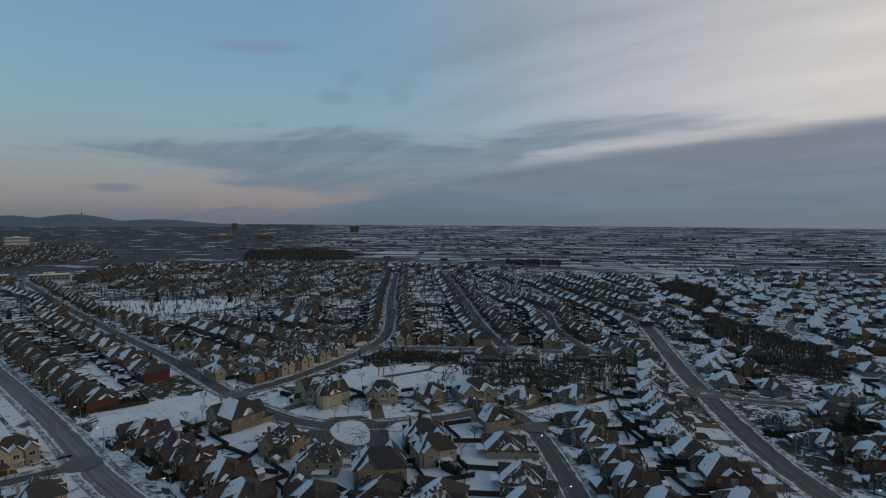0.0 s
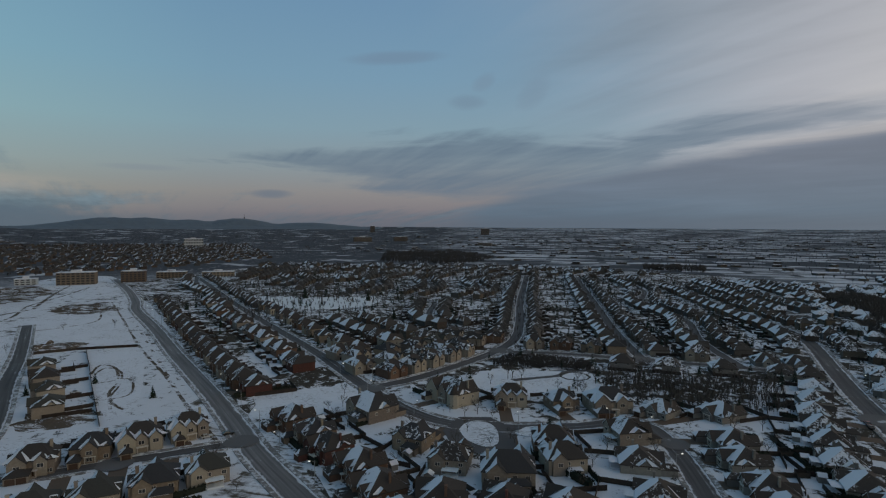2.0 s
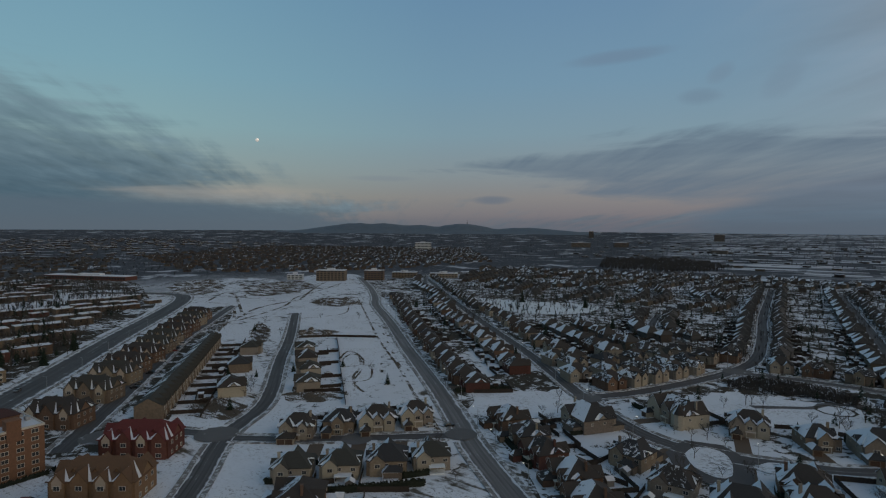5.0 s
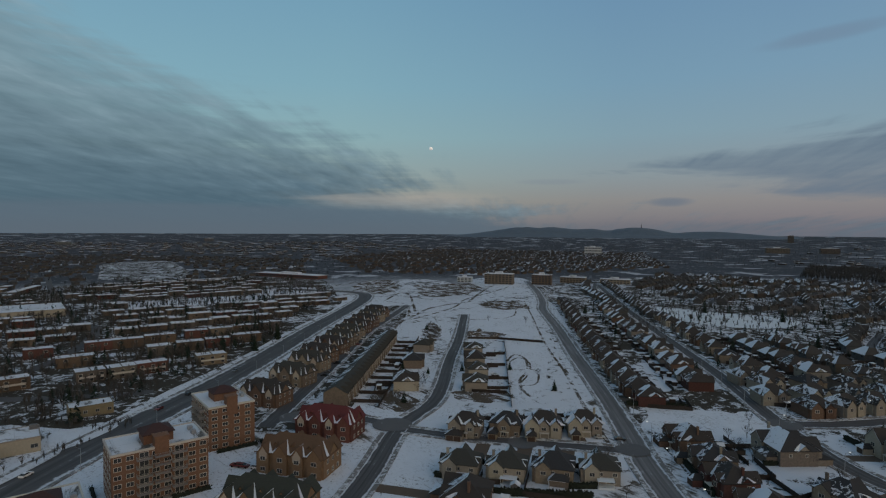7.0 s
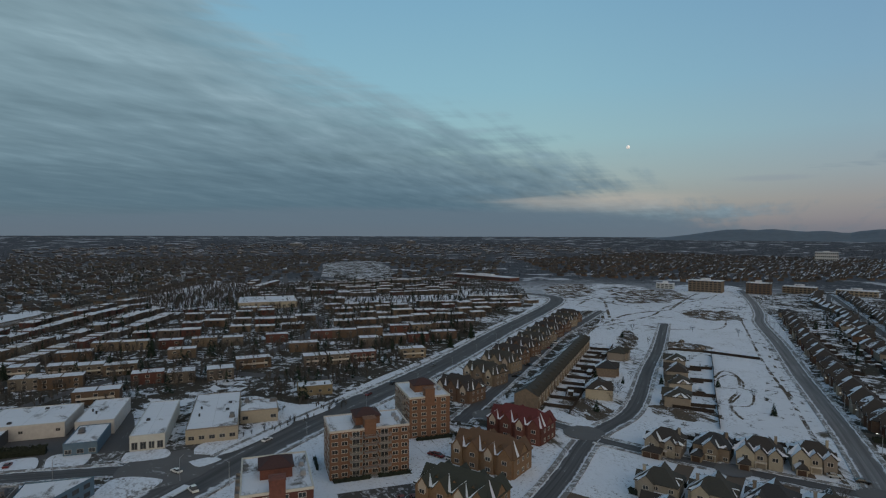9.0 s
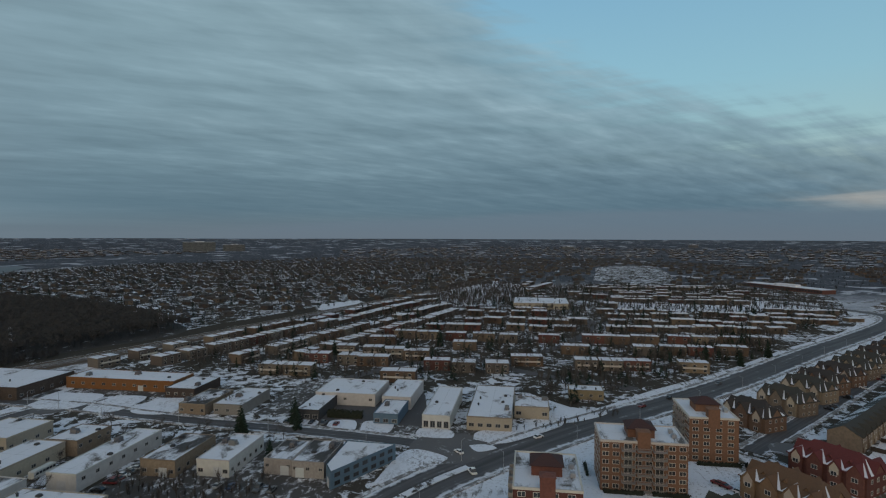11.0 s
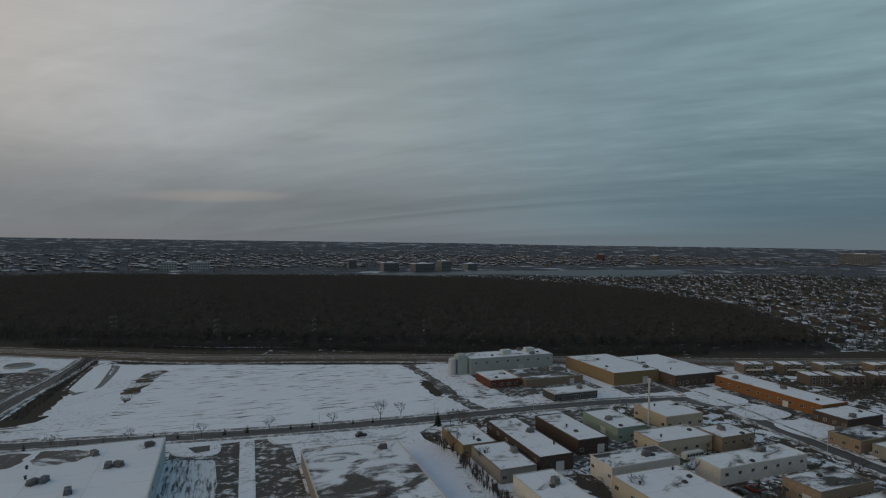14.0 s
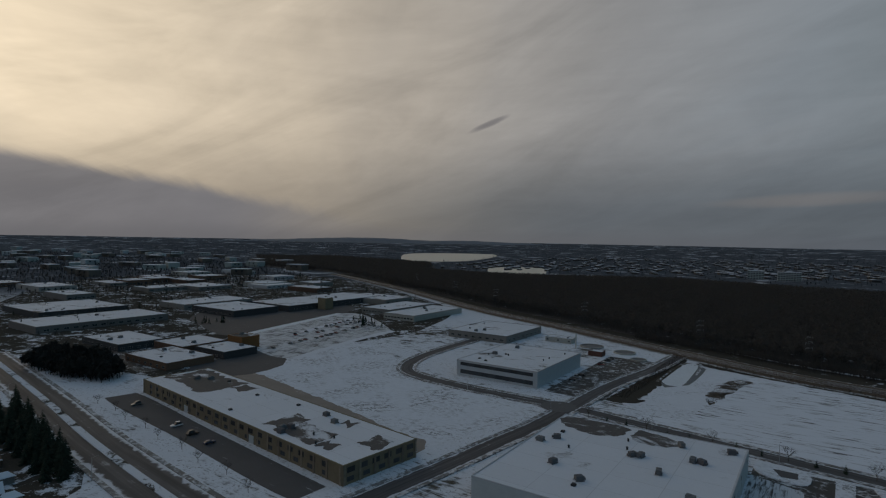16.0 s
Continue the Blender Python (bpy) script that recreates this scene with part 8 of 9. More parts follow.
def tree(x, y, kind, size=1.0, turn=0.0, ever=False):
    sets = SPRUCES if ever else BARE
    tr, cr = sets[kind % len(sets)]
    lb = "dark green conical spruce standing in snow" if ever else ("leafless young street tree" if kind % len(sets) in (0, 3) else "tall leafless deciduous tree")
    ob = thing("spruce" if ever else "tree", pose(x, y, rise(x, y), 0, 0, turn) @ Matrix.Diagonal((size, size, size, 1)), lb, "tree", "spruces" if ever else "bare trees")
    part("trunk", tr, None, ob)
    part("crown", cr, None, ob)
    TREES.append((x, y))


def scatter(n, x0, x1, y0, y1, seed, ever=0.25, kinds=(0, 1, 2), size=(0.8, 1.15), gap=5.0, keep=None):
    rnd = random.Random(seed)
    done = tries = 0
    while done < n and tries < n * 12:
        tries += 1
        x, y = rnd.uniform(x0, x1), rnd.uniform(y0, y1)
        if (keep and not inside((x, y), keep)) or any(a < x < b and c < y < d for a, b, c, d in WORKS) or near_road(Vector((x, y)), None, 2.0) or any(abs(a - x) < 9 and abs(b - y) < 9 for a, b in HOUSES):
            continue
        tree(x, y, rnd.choice(kinds), rnd.uniform(*size), rnd.uniform(0, 360), rnd.random() < ever)
        done += 1


for x, y, k in ((-216, -118, 1), (-224, -97, 0), (-231, -101, 1)):
    tree(x, y, k, 1.0, 40 * k, True)
for i in range(18):         # young spruces and trees along the cross street
    t = i / 17
    tree(88 - 150 * t, -254 + 10 * t, 2 if i % 3 else 0, 0.45 + 0.06 * (i % 4) if i % 3 else 0.95, 50 * i, bool(i % 3))
for i, (x, y) in enumerate(((-66, -246), (-76, -247), (-96, -222), (-93, -228), (-122, -142), (-110, -131), (-147, -146), (-88, -184), (-83, -200), (-208, -150), (-205, -128), (-240, -150), (-243, -139))):
    tree(x, y, 1 if i % 2 else 2, 0.85, 70 * i)
for i in range(9):          # in front of the long yellow works
    tree(150 + 17 * i, -113.5 - 2.1 * i - 2.0 * (i % 2), 3, 1.0, 30 * i)
for i in range(22):         # dark spruces across the boulevard
    tree(306 - 4.4 * i, -104 + 0.75 * i + 1.2 * (i % 2), (1, 0, 2)[i % 3], 0.95, 47 * i, True)
for i in range(17):
    tree(290 - 5.2 * i, -93 + 0.5 * i + 1.5 * (i % 3), 1 if i % 2 else 0, 0.9 + 0.1 * (i % 2), 60 * i, True)
    if i % 2:
        tree(288 - 5.2 * i, -87 + 0.5 * i, 0, 0.9, 33 * i, True)
for i, (x, y) in enumerate(((98, 170), (96, 178), (103, 183), (95, 164), (100, 160), (-52, 236), (-45, 233), (-40, 237), (-33, 233), (-23, 212), (-120, 168), (-100, 150), (-238, 172), (-246, 176), (-232, 152), (-296, 226))):
    tree(x, y, (0, 1, 3)[i % 3], 0.8, 41 * i)
scatter(14, 15, 100, 268, 318, 51, 0.05, (1, 2))
scatter(10, 180, 245, 290, 480, 52, 0.12, (1, 2), keep=KEEP_OUT[3])
scatter(6, 262, 330, 560, 760, 53, 0.1, (1, 2), keep=KEEP_OUT[4])
scatter(26, -340, -200, 495, 590, 54, 0.15, (1, 2))
scatter(44, -110, 130, 140, 252, 55, 0.06, (0, 3, 1), (0.55, 0.9))
scatter(12, -60, 12, 256, 300, 62, 0.0, (1, 2), (0.6, 0.85))
scatter(20, 130, 240, 150, 260, 56, 0.4, (1, 2))
scatter(22, -300, -190, 120, 240, 57, 0.25, (0, 3), (0.5, 0.8))
scatter(80, -480, -290, -220, 170, 58, 0.5, (1, 2, 0), (0.7, 1.05))
scatter(24, -230, -80, -235, -60, 59, 0.1, (1, 0), (0.6, 0.9))
scatter(16, -420, -120, 250, 500, 61, 0.3, (0, 1), (0.5, 0.85))


OPEN_WATER = [[(1250, -1560), (1080, -1790), (1320, -2450), (1660, -2170)], [(620, -1095), (515, -1190), (690, -1580), (815, -1440)],
              [(-300, -1180), (-560, -1240), (-807, -1140), (-955, -1100), (-1150, -1205), (-1360, -1420), (-1038, -1540), (-560, -1570), (-300, -1410)],
              [(-1075, 105), (-1315, 135), (-1540, 165), (-1650, 265), (-1605, 345), (-1160, 290), (-985, 220), (-1000, 155)]]


def thicket(name, label, poly, n, seed, height, mat, width=0.5, sprays=26, vary=0.22, spread=1.0, crowned=False):
    """Countless bare trees of a wood as one mesh: thin trunks with sprays of upward twigs."""
    rnd = np.random.default_rng(seed)
    xs, ys = [p[0] for p in poly], [p[1] for p in poly]
    pts = []
    while len(pts) < n:
        x, y = rnd.uniform(min(xs), max(xs)), rnd.uniform(min(ys), max(ys))
        if inside((x, y), poly) and not any(inside((x, y), q) for q in OPEN_WATER) and (n > 600 or not any(a < x < b and c < y < d for a, b, c, d in WORKS)):
            pts.append((x, y, rise(x, y)))
    p = np.array(pts)
    h = height * rnd.uniform(0.92 - vary, 0.92 + vary, n)
    tri = []
    # trunks: two crossed slivers
    for a in (0.0, math.pi / 2):
        w = np.array([math.cos(a), math.sin(a), 0]) * width * 0.2
        tri.append(np.stack([p - w, p + w, p + np.stack([np.zeros(n), np.zeros(n), h * 0.8], 1)], 1))
    if crowned:             # rounded crowns of fine twigs, tilted every way
        r = h * rnd.uniform(0.15, 0.24, n)
        for _ in range(sprays):
            u = rnd.normal(size=(n, 3))
            u /= np.linalg.norm(u, axis=1)[:, None]
            c = p + u * (r * rnd.uniform(0.55, 1.0, n))[:, None] * np.array([1.0, 1.0, 1.35]) + np.stack([np.zeros(n), np.zeros(n), h - r * 1.3], 1)
            a, b = rnd.normal(size=(n, 3)) * width, rnd.normal(size=(n, 3)) * width
            tri.append(np.stack([c - a, c + a, c + b * 1.6], 1))
    for _ in range(0 if crowned else sprays):
        ang, out = rnd.uniform(0, 2 * math.pi, n), h * rnd.uniform(0.10, 0.33, n) * spread
        z0, z1 = h * rnd.uniform(0.2, 0.7, n), h * rnd.uniform(0.55, 1.0, n)
        way2 = np.stack([np.cos(ang), np.sin(ang), np.zeros(n)], 1)
        side = np.stack([-np.sin(ang), np.cos(ang), np.zeros(n)], 1) * (width * rnd.uniform(0.5, 1.4, n))[:, None]
        tip = p + way2 * out[:, None] + np.stack([np.zeros(n), np.zeros(n), z1], 1)
        root = p + np.stack([np.zeros(n), np.zeros(n), z0], 1)
        tri.append(np.stack([root - side * 0.55, root + side * 0.55, tip], 1))
    v = np.concatenate(tri).reshape(-1, 3)
    me = bpy.data.meshes.new(name)
    me.from_pydata(v.tolist(), [], np.arange(len(v)).reshape(-1, 3).tolist())
    me.materials.append(mat)
    return tagged(new(name, me), label, "wood", kind="stuff")


thicket("woodland", "dense dark leafless wood beyond the railway", WOOD, 46000, 1, 13.5, M_WOOD, 0.62, 17, 0.10, 1.0, True)
thicket("woodland", "dark leafless wood along the far railway", [(640, -778), (900, -925), (1300, -1010), (1750, -1350), (1560, -1560), (1240, -1520), (1000, -1420), (880, -1250), (820, -1110)], 9000, 30, 12.0, M_WOOD, 1.0, 12, 0.14, 1.0, True)
thicket("saplings", "bare saplings along the edge of the wood", [(128, -500), (74, -481), (18, -456), (-38, -438), (-93, -414), (-151, -389), (-230, -358), (-337, -322), (-332, -311), (-226, -345), (-147, -375), (-90, -401), (-34, -423), (22, -441), (78, -467), (132, -485)], 2200, 33, 5.5, M_WOOD, 0.16, 22, 0.35)
thicket("copse", "dark leafless thicket among gardens", KEEP_OUT[3], 1500, 2, 6.5, M_TWIG, 0.16, 30, 0.3)
thicket("copse", "bare wood behind the eastern houses", KEEP_OUT[4], 1300, 3, 8.0, M_TWIG, 0.2, 28)
thicket("copse", "belt of bare trees behind the eastern gardens", [(205, 470), (276, 526), (330, 640), (300, 640), (240, 540), (195, 490)], 700, 34, 8.0, M_TWIG, 0.2, 26)
thicket("brush", "low brown brush in the little park", [(-47, 332), (-38, 351), (-21, 352), (-1, 348), (11, 337), (9, 322), (-8, 324), (-27, 321), (-45, 321)], 1500, 4, 2.6, M_WOOD, 0.2, 20)
thicket("brush", "bare brush behind the villas", KEEP_OUT[2], 1100, 5, 4.5, M_WOOD, 0.13, 26, 0.35)
thicket("copse", "bare copse over snowy ground in the western suburb", KEEP_OUT[9], 900, 21, 9.0, M_TWIG, 0.3, 24)
thicket("brush", "brown weeds on the corner plot", [(-246, 146), (-245, 157), (-222, 157), (-208, 145), (-217, 137), (-229, 135)], 150, 22, 1.0, M_BRUSH, 0.14, 16)
thicket("brush", "brown brush behind a lone house", [(-372, 268), (-404, 300), (-377, 291), (-335, 256), (-344, 248)], 80, 23, 2.8, M_BRUSH, 0.18, 18)
thicket("brush", "dark rounded clump of leafless shrubs", [(359, -140), (322, -150), (330, -165), (377, -177), (425, -164), (400, -140)], 520, 6, 8.0, M_SHRUB, 0.75, 40, 0.3, 1.0, True)
thicket("brush", "brown scrub along the street bank", [(91, -296), (87, -329), (87, -390), (86, -438), (77, -428), (79, -368), (82, -320), (83, -296)], 900, 7, 1.2, M_BRUSH, 0.12, 16)
thicket("brush", "dark weeds at the edge of the field", [(49, -317), (48, -349), (43, -376), (33, -378), (41, -338), (44, -312)], 330, 27, 0.8, M_BRUSH, 0.10, 14)
thicket("brush", "brown scrub between railway and field", [(64, -424), (-36, -394), (-120, -362), (-120, -350), (-34, -376), (62, -407)], 900, 8, 1.3, M_BRUSH, 0.13, 16)
thicket("brush", "bare shrubs along the workshop wall", [(-79, -214), (-83.5, -214), (-83.5, -140), (-80, -140)], 130, 28, 4.5, M_TWIG, 0.16, 30)
thicket("brush", "tangled bare shrubs in the workshop yard", [(-162, -134), (-176, -134), (-176, -114), (-171, -98), (-177, -86), (-161, -76), (-144, -102)], 110, 29, 4.5, M_TWIG, 0.15, 34, 0.3)
thicket("brush", "bare garden brush by the boulevard works", [(-228, -30), (-242, 20), (-262, 30), (-296, -4), (-300, 14), (-262, 44)], 70, 31, 4.0, M_TWIG, 0.16, 30, 0.3)
thicket("copse", "distant dark wood beyond the suburb", [(-396, 1110), (-214, 1095), (-180, 1300), (-320, 1560), (-511, 1480)], 1500, 9, 13.0, M_WOOD, 0.8, 18)
thicket("copse", "distant wood by the fields", [(120, 1060), (220, 1040), (240, 1140), (130, 1160)], 350, 10, 11.0, M_WOOD, 0.8, 18)
thicket("far_woods", "endless dark woods and gardens of the western suburbs", [(-720, -150), (-600, -700), (-900, -1150), (-2300, -900), (-3600, -600), (-3700, 900), (-2900, 2300), (-1700, 2600), (-1000, 1400), (-720, 760), (-960, 420), (-760, 240)], 9000, 11, 7.0, M_HAZED_WOOD, 1.2, 9)
thicket("far_woods", "dark woods behind the industrial park", [(820, -300), (760, -560), (840, -800), (1500, -1050), (2400, -1000), (2700, -300), (1500, -120)], 5200, 35, 8.0, M_HAZED_WOOD, 1.3, 9)
thicket("far_woods", "dark belts of wood beyond the river and lakes", [(900, -1120), (300, -1290), (-250, -1450), (-700, -1700), (-2200, -1400), (-3300, -1900), (-1800, -3500), (600, -3900), (2600, -3000), (3400, -1500), (1800, -850), (1100, -900)], 10000, 12, 8.0, M_HAZED_WOOD, 1.6, 8)
thicket("far_woods", "thin hedgerow trees across the snowy fields", [(-900, 1250), (-300, 1600), (0, 1500), (300, 1200), (420, 800), (700, 650), (1500, 800), (3000, 2200), (1800, 4000), (-1200, 3900), (-1900, 2500)], 8000, 13, 8.0, M_HAZED_HEDGEROW, 1.4, 8)
thicket("garden_trees", "countless bare garden trees among the row houses", [(-300, -60), (-300, -200), (-380, -245), (-720, -150), (-950, 100), (-900, 380), (-640, 330), (-420, 150)], 5000, 14, 8.5, M_TWIG, 0.26, 24)
thicket("garden_trees", "bare trees among the north-western gardens", [(-440, -300), (-600, -690), (-640, -1060), (-1500, -1080), (-1500, -140), (-735, -165)], 5500, 16, 7.0, M_HAZED_WOOD, 0.4, 14)
thicket("garden_trees", "bare trees of the industrial park", [(450, -190), (560, -330), (500, -520), (420, -600), (900, -820), (1100, -500), (620, -180)], 420, 17, 7.0, M_TWIG, 0.3, 22)
thicket("garden_trees", "countless bare garden trees among the suburban houses", [(-420, 500), (-150, 350), (120, 370), (150, 900), (-480, 900)], 3600, 15, 6.0, M_TWIG, 0.2, 24)


def conifers(label, poly, n, seed, height):
    """Many dark garden conifers as one mesh: drooping tufts in tiers round each stem."""
    rnd = np.random.default_rng(seed)
    xs, ys = [p[0] for p in poly], [p[1] for p in poly]
    pts = []
    while len(pts) < n:
        x, y = rnd.uniform(min(xs), max(xs)), rnd.uniform(min(ys), max(ys))
        if inside((x, y), poly) and not near_road(Vector((x, y)), None, 1.5) and not any(abs(a - x) < 8 and abs(b - y) < 8 for a, b in HOUSES):
            pts.append((x, y, rise(x, y)))
    p = np.array(pts)
    h = height * rnd.uniform(0.55, 1.25, n)
    tri = []
    for k in range(46):
        f = k / 46.0
        ang = rnd.uniform(0, 2 * math.pi, n)
        r = h * (0.24 * (1 - f) ** 0.8 + 0.02) * rnd.uniform(0.7, 1.15, n)
        d = np.stack([np.cos(ang), np.sin(ang), np.zeros(n)], 1)
        s = np.stack([-np.sin(ang), np.cos(ang), np.zeros(n)], 1) * (r * 0.42)[:, None]
        top = p + np.stack([np.zeros(n), np.zeros(n), h * (0.12 + 0.88 * f) + 0.3], 1)
        tip = p + d * r[:, None] + np.stack([np.zeros(n), np.zeros(n), h * (0.05 + 0.88 * f)], 1)
        tri.append(np.stack([top, tip - s, tip + s], 1))
    v = np.concatenate(tri).reshape(-1, 3)
    me = bpy.data.meshes.new("conifers")
    me.from_pydata(v.tolist(), [], np.arange(len(v)).reshape(-1, 3).tolist())
    me.materials.append(M_NEEDLE)
    return tagged(new("conifers", me), label, "trees", kind="stuff")


conifers("dark conifers scattered among the brick rows", [(-300, -60), (-300, -200), (-380, -245), (-720, -150), (-950, 100), (-900, 380), (-640, 330), (-420, 150)], 420, 41, 10.0)
conifers("dark conifers along the boulevard verge", [(-280, 20), (-318, 62), (-368, 112), (-452, 186), (-470, 170), (-400, 90), (-330, 20), (-300, -5)], 60, 45, 8.0)
thicket("garden_trees", "bare street trees along the boulevard verge", [(-280, 20), (-318, 62), (-368, 112), (-452, 186), (-480, 170), (-400, 80), (-330, 10), (-300, -5)], 260, 46, 8.0, M_TWIG, 0.28, 30)
conifers("dark conifers in the suburban gardens", [(-400, 480), (-150, 270), (130, 250), (150, 880), (-480, 880)], 330, 42, 7.0)
conifers("dark conifers of the north-western gardens", [(-440, -300), (-600, -690), (-640, -1060), (-1500, -1080), (-1500, -140), (-735, -165)], 420, 43, 10.0)
conifers("dark conifers of the industrial park", [(520, -200), (600, -400), (500, -540), (420, -600), (900, -820), (1100, -500), (620, -180)], 60, 44, 8.0)
conifers("dark conifers at the corner of the car park", [(380, -420), (344, -396), (326, -396), (332, -384), (348, -384), (384, -408)], 16, 48, 7.5)
conifers("dark conifers before the long works", [(478, -296), (462, -312), (462, -324), (472, -322), (486, -300)], 10, 49, 7.0)


# ---------------------------------------------------------------- the joined far suburbs
def far_houses(name, label, spots, walls, roof_mat, flat=False, seed=0, size=1.0, low=False):
    """Rows of far houses too small to tell apart, as one mesh: walls with windows let in, and roofs."""
    rnd = random.Random(seed)
    m = Mesh()
    for x, y, turn, kind in spots:
        i0 = len(m.v)
        w, d, e = rnd.uniform(8.5, 13), rnd.uniform(8, 11.5), rnd.uniform(3.4, 5.8)
        m.slot = 1 + kind % len(walls)
        m.box(-w / 2, w / 2, -d / 2, d / 2, -0.3, e, False)
        m.slot = 0
        if flat:
            m.box(-w * 0.8, w * 0.8, -d / 2 - 0.2, d / 2 + 0.2, e, e + 0.35, False)
            m.slot = 1 + kind % len(walls)
            m.box(-w * 0.8, w * 0.8, -d / 2, d / 2, -0.3, e, False)
        elif low:
            m.hip(-w * 0.6, w * 0.6, -d / 2, d / 2, e, e + rnd.uniform(1.3, 2.2), 0.4)
        else:
            top = e + rnd.uniform(2.6, 4.4)
            m.hip(-w / 2, w / 2, -d / 2, d / 2, e, top, 0.4)
            xg, hg = rnd.uniform(-0.2, 0.2) * w, rnd.uniform(1.6, 2.6)
            m.gable(xg, hg, -d / 2 - 0.9, 0.0, e, min(e + hg * 1.2, top - 0.2))
        m.slot = len(walls) + 1
        for s in (-1, 1):
            for u in (-0.28, 0.28):
                q = [(u * w - 0.8, s * (d / 2 + 0.03), e * 0.55), (u * w + 0.8, s * (d / 2 + 0.03), e * 0.55), (u * w + 0.8, s * (d / 2 + 0.03), e * 0.82), (u * w - 0.8, s * (d / 2 + 0.03), e * 0.82)]
                m.face(*(q if s < 0 else q[::-1]))
        c, sn, z = math.cos(radians(turn)), math.sin(radians(turn)), rise(x, y)
        for j in range(i0, len(m.v)):
            a, b, h = m.v[j]
            m.v[j] = (x + (a * c - b * sn) * size, y + (a * sn + b * c) * size, z + h * size)
    return tagged(part(name, m, [roof_mat, *walls, M_GLASS]), label, "houses", kind="stuff")


def grid_spots(poly, turn, along, across, seed, fill=0.85):
    rnd = random.Random(seed)
    xs, ys = [p[0] for p in poly], [p[1] for p in poly]
    cx, cy, r = (min(xs) + max(xs)) / 2, (min(ys) + max(ys)) / 2, math.hypot(max(xs) - min(xs), max(ys) - min(ys)) / 2
    c, s = math.cos(radians(turn)), math.sin(radians(turn))
    out, v, k = [], -r, 0
    while v < r:
        u = -r
        while u < r:
            a, b = u + rnd.uniform(-0.42, 0.42) * along, v + rnd.uniform(-0.2, 0.2) * across + 22 * math.sin(u / 90.0 + k * 0.2)
            x, y = cx + a * c - b * s, cy + a * s + b * c
            if inside((x, y), poly) and rnd.random() < fill and free(x, y, 13.0):
                out.append((x, y, turn + rnd.choice((0, 90, 180, 20, -25)) + rnd.uniform(-8, 8), rnd.randrange(6)))
            u += along
        v += across * (0.8 if k % 2 else 1.2)
        k += 1
    return out


WALLS = M_WALL_FAR
M_ROOF_LOW = shingle("low_snowy_shingles", (0.050, 0.047, 0.045), 0.15)
M_ROOF_FAR = shingle("far_shingles", (0.050, 0.046, 0.043), 0.07)
far_houses("far_suburb", "far suburban houses with snow-patched roofs", FAR_SPOTS + grid_spots([(-500, 740), (-420, 905), (60, 890), (140, 1010), (-100, 1090), (-600, 1010)], 82, 16, 33, 1), WALLS, M_ROOF_FAR, seed=1)
far_houses("far_suburb", "snowy-roofed houses of the eastern suburb", grid_spots([(165, 350), (182, 300), (270, 330), (320, 390), (420, 480), (420, 820), (200, 860), (160, 560)], 84, 17, 30, 37, 0.85), WALLS, M_ROOF_LOW, seed=37)
conifers("dark conifers of the eastern gardens", [(125, 190), (240, 190), (300, 300), (420, 480), (420, 820), (160, 600)], 130, 47, 7.0)
far_houses("far_suburb", "far houses among the eastern gardens", grid_spots([(300, 330), (420, 420), (760, 640), (900, 900), (420, 1000), (400, 800), (300, 560), (275, 420)], 20, 24, 40, 2, 0.7), WALLS, M_ROOF_SNOW, seed=2)
far_houses("far_rows", "far flat-roofed rows under snow", ROW_FAR, (M_ROW_BROWN, M_ROW_RED, M_ROW_BUFF, M_ROW_GREY), M_FLAT_ROW, True, seed=3)
far_houses("far_suburb", "far houses of the western suburb", grid_spots([(-760, -150), (-1000, 100), (-960, 420), (-1500, 700), (-2100, 300), (-2000, -700), (-1300, -1060), (-700, -1060), (-620, -690), (-470, -330)], 100, 18, 34, 4, 0.62), WALLS, M_ROOF_LOW, seed=4, size=0.85, low=True)
far_houses("far_suburb", "far brick houses before the mountain", grid_spots([(-720, 740), (-980, 560), (-1600, 800), (-1900, 1500), (-1200, 1900), (-700, 1200)], 45, 18, 38, 5, 0.75), (M_ROW_BROWN, *M_WALL_FAR), M_ROOF_FAR, seed=5, size=0.9)
far_houses("far_suburb", "far houses beyond the wood", grid_spots([(-300, -1160), (-420, -1080), (-600, -800), (-640, -700), (-720, -1050), (-700, -1160)], 120, 17, 34, 6, 0.7), WALLS, M_ROOF_LOW, seed=6, size=0.85, low=True)
far_houses("far_works", "far flat-roofed works of the eastern park under snow", grid_spots([(1050, -300), (1100, -520), (950, -850), (1300, -1150), (2000, -1350), (2700, -900), (2600, -200), (1600, -150)], 5, 75, 95, 31, 0.38), (M_SIDING, M_PALE, M_ROW_GREY), M_FLAT, True, seed=31, size=2.4)
far_houses("far_town", "far low town across the river", grid_spots([(900, -1300), (300, -1500), (-300, -1620), (-1000, -1650), (-1700, -1550), (-2300, -1350), (-2200, -2200), (-600, -2700), (900, -2500), (1050, -1900)], 100, 27, 55, 7, 0.55), M_WALL_FAR, M_FLAT, True, seed=7)
far_houses("far_sheds", "far low sheds across the snowy fields", grid_spots([(-250, 1150), (400, 1050), (900, 950), (1900, 1500), (1200, 2900), (-900, 2900), (-700, 1700)], 8, 60, 95, 8, 0.35), M_WALL_FAR, M_FLAT, True, seed=8)
far_houses("far_rows", "far low roofs of the western town", grid_spots([(-2000, -700), (-2200, 300), (-1600, 800), (-2000, 1700), (-3000, 1500), (-3300, -300), (-2600, -900)], 95, 34, 70, 9, 0.5), M_WALL_FAR, M_FLAT, True, seed=9)


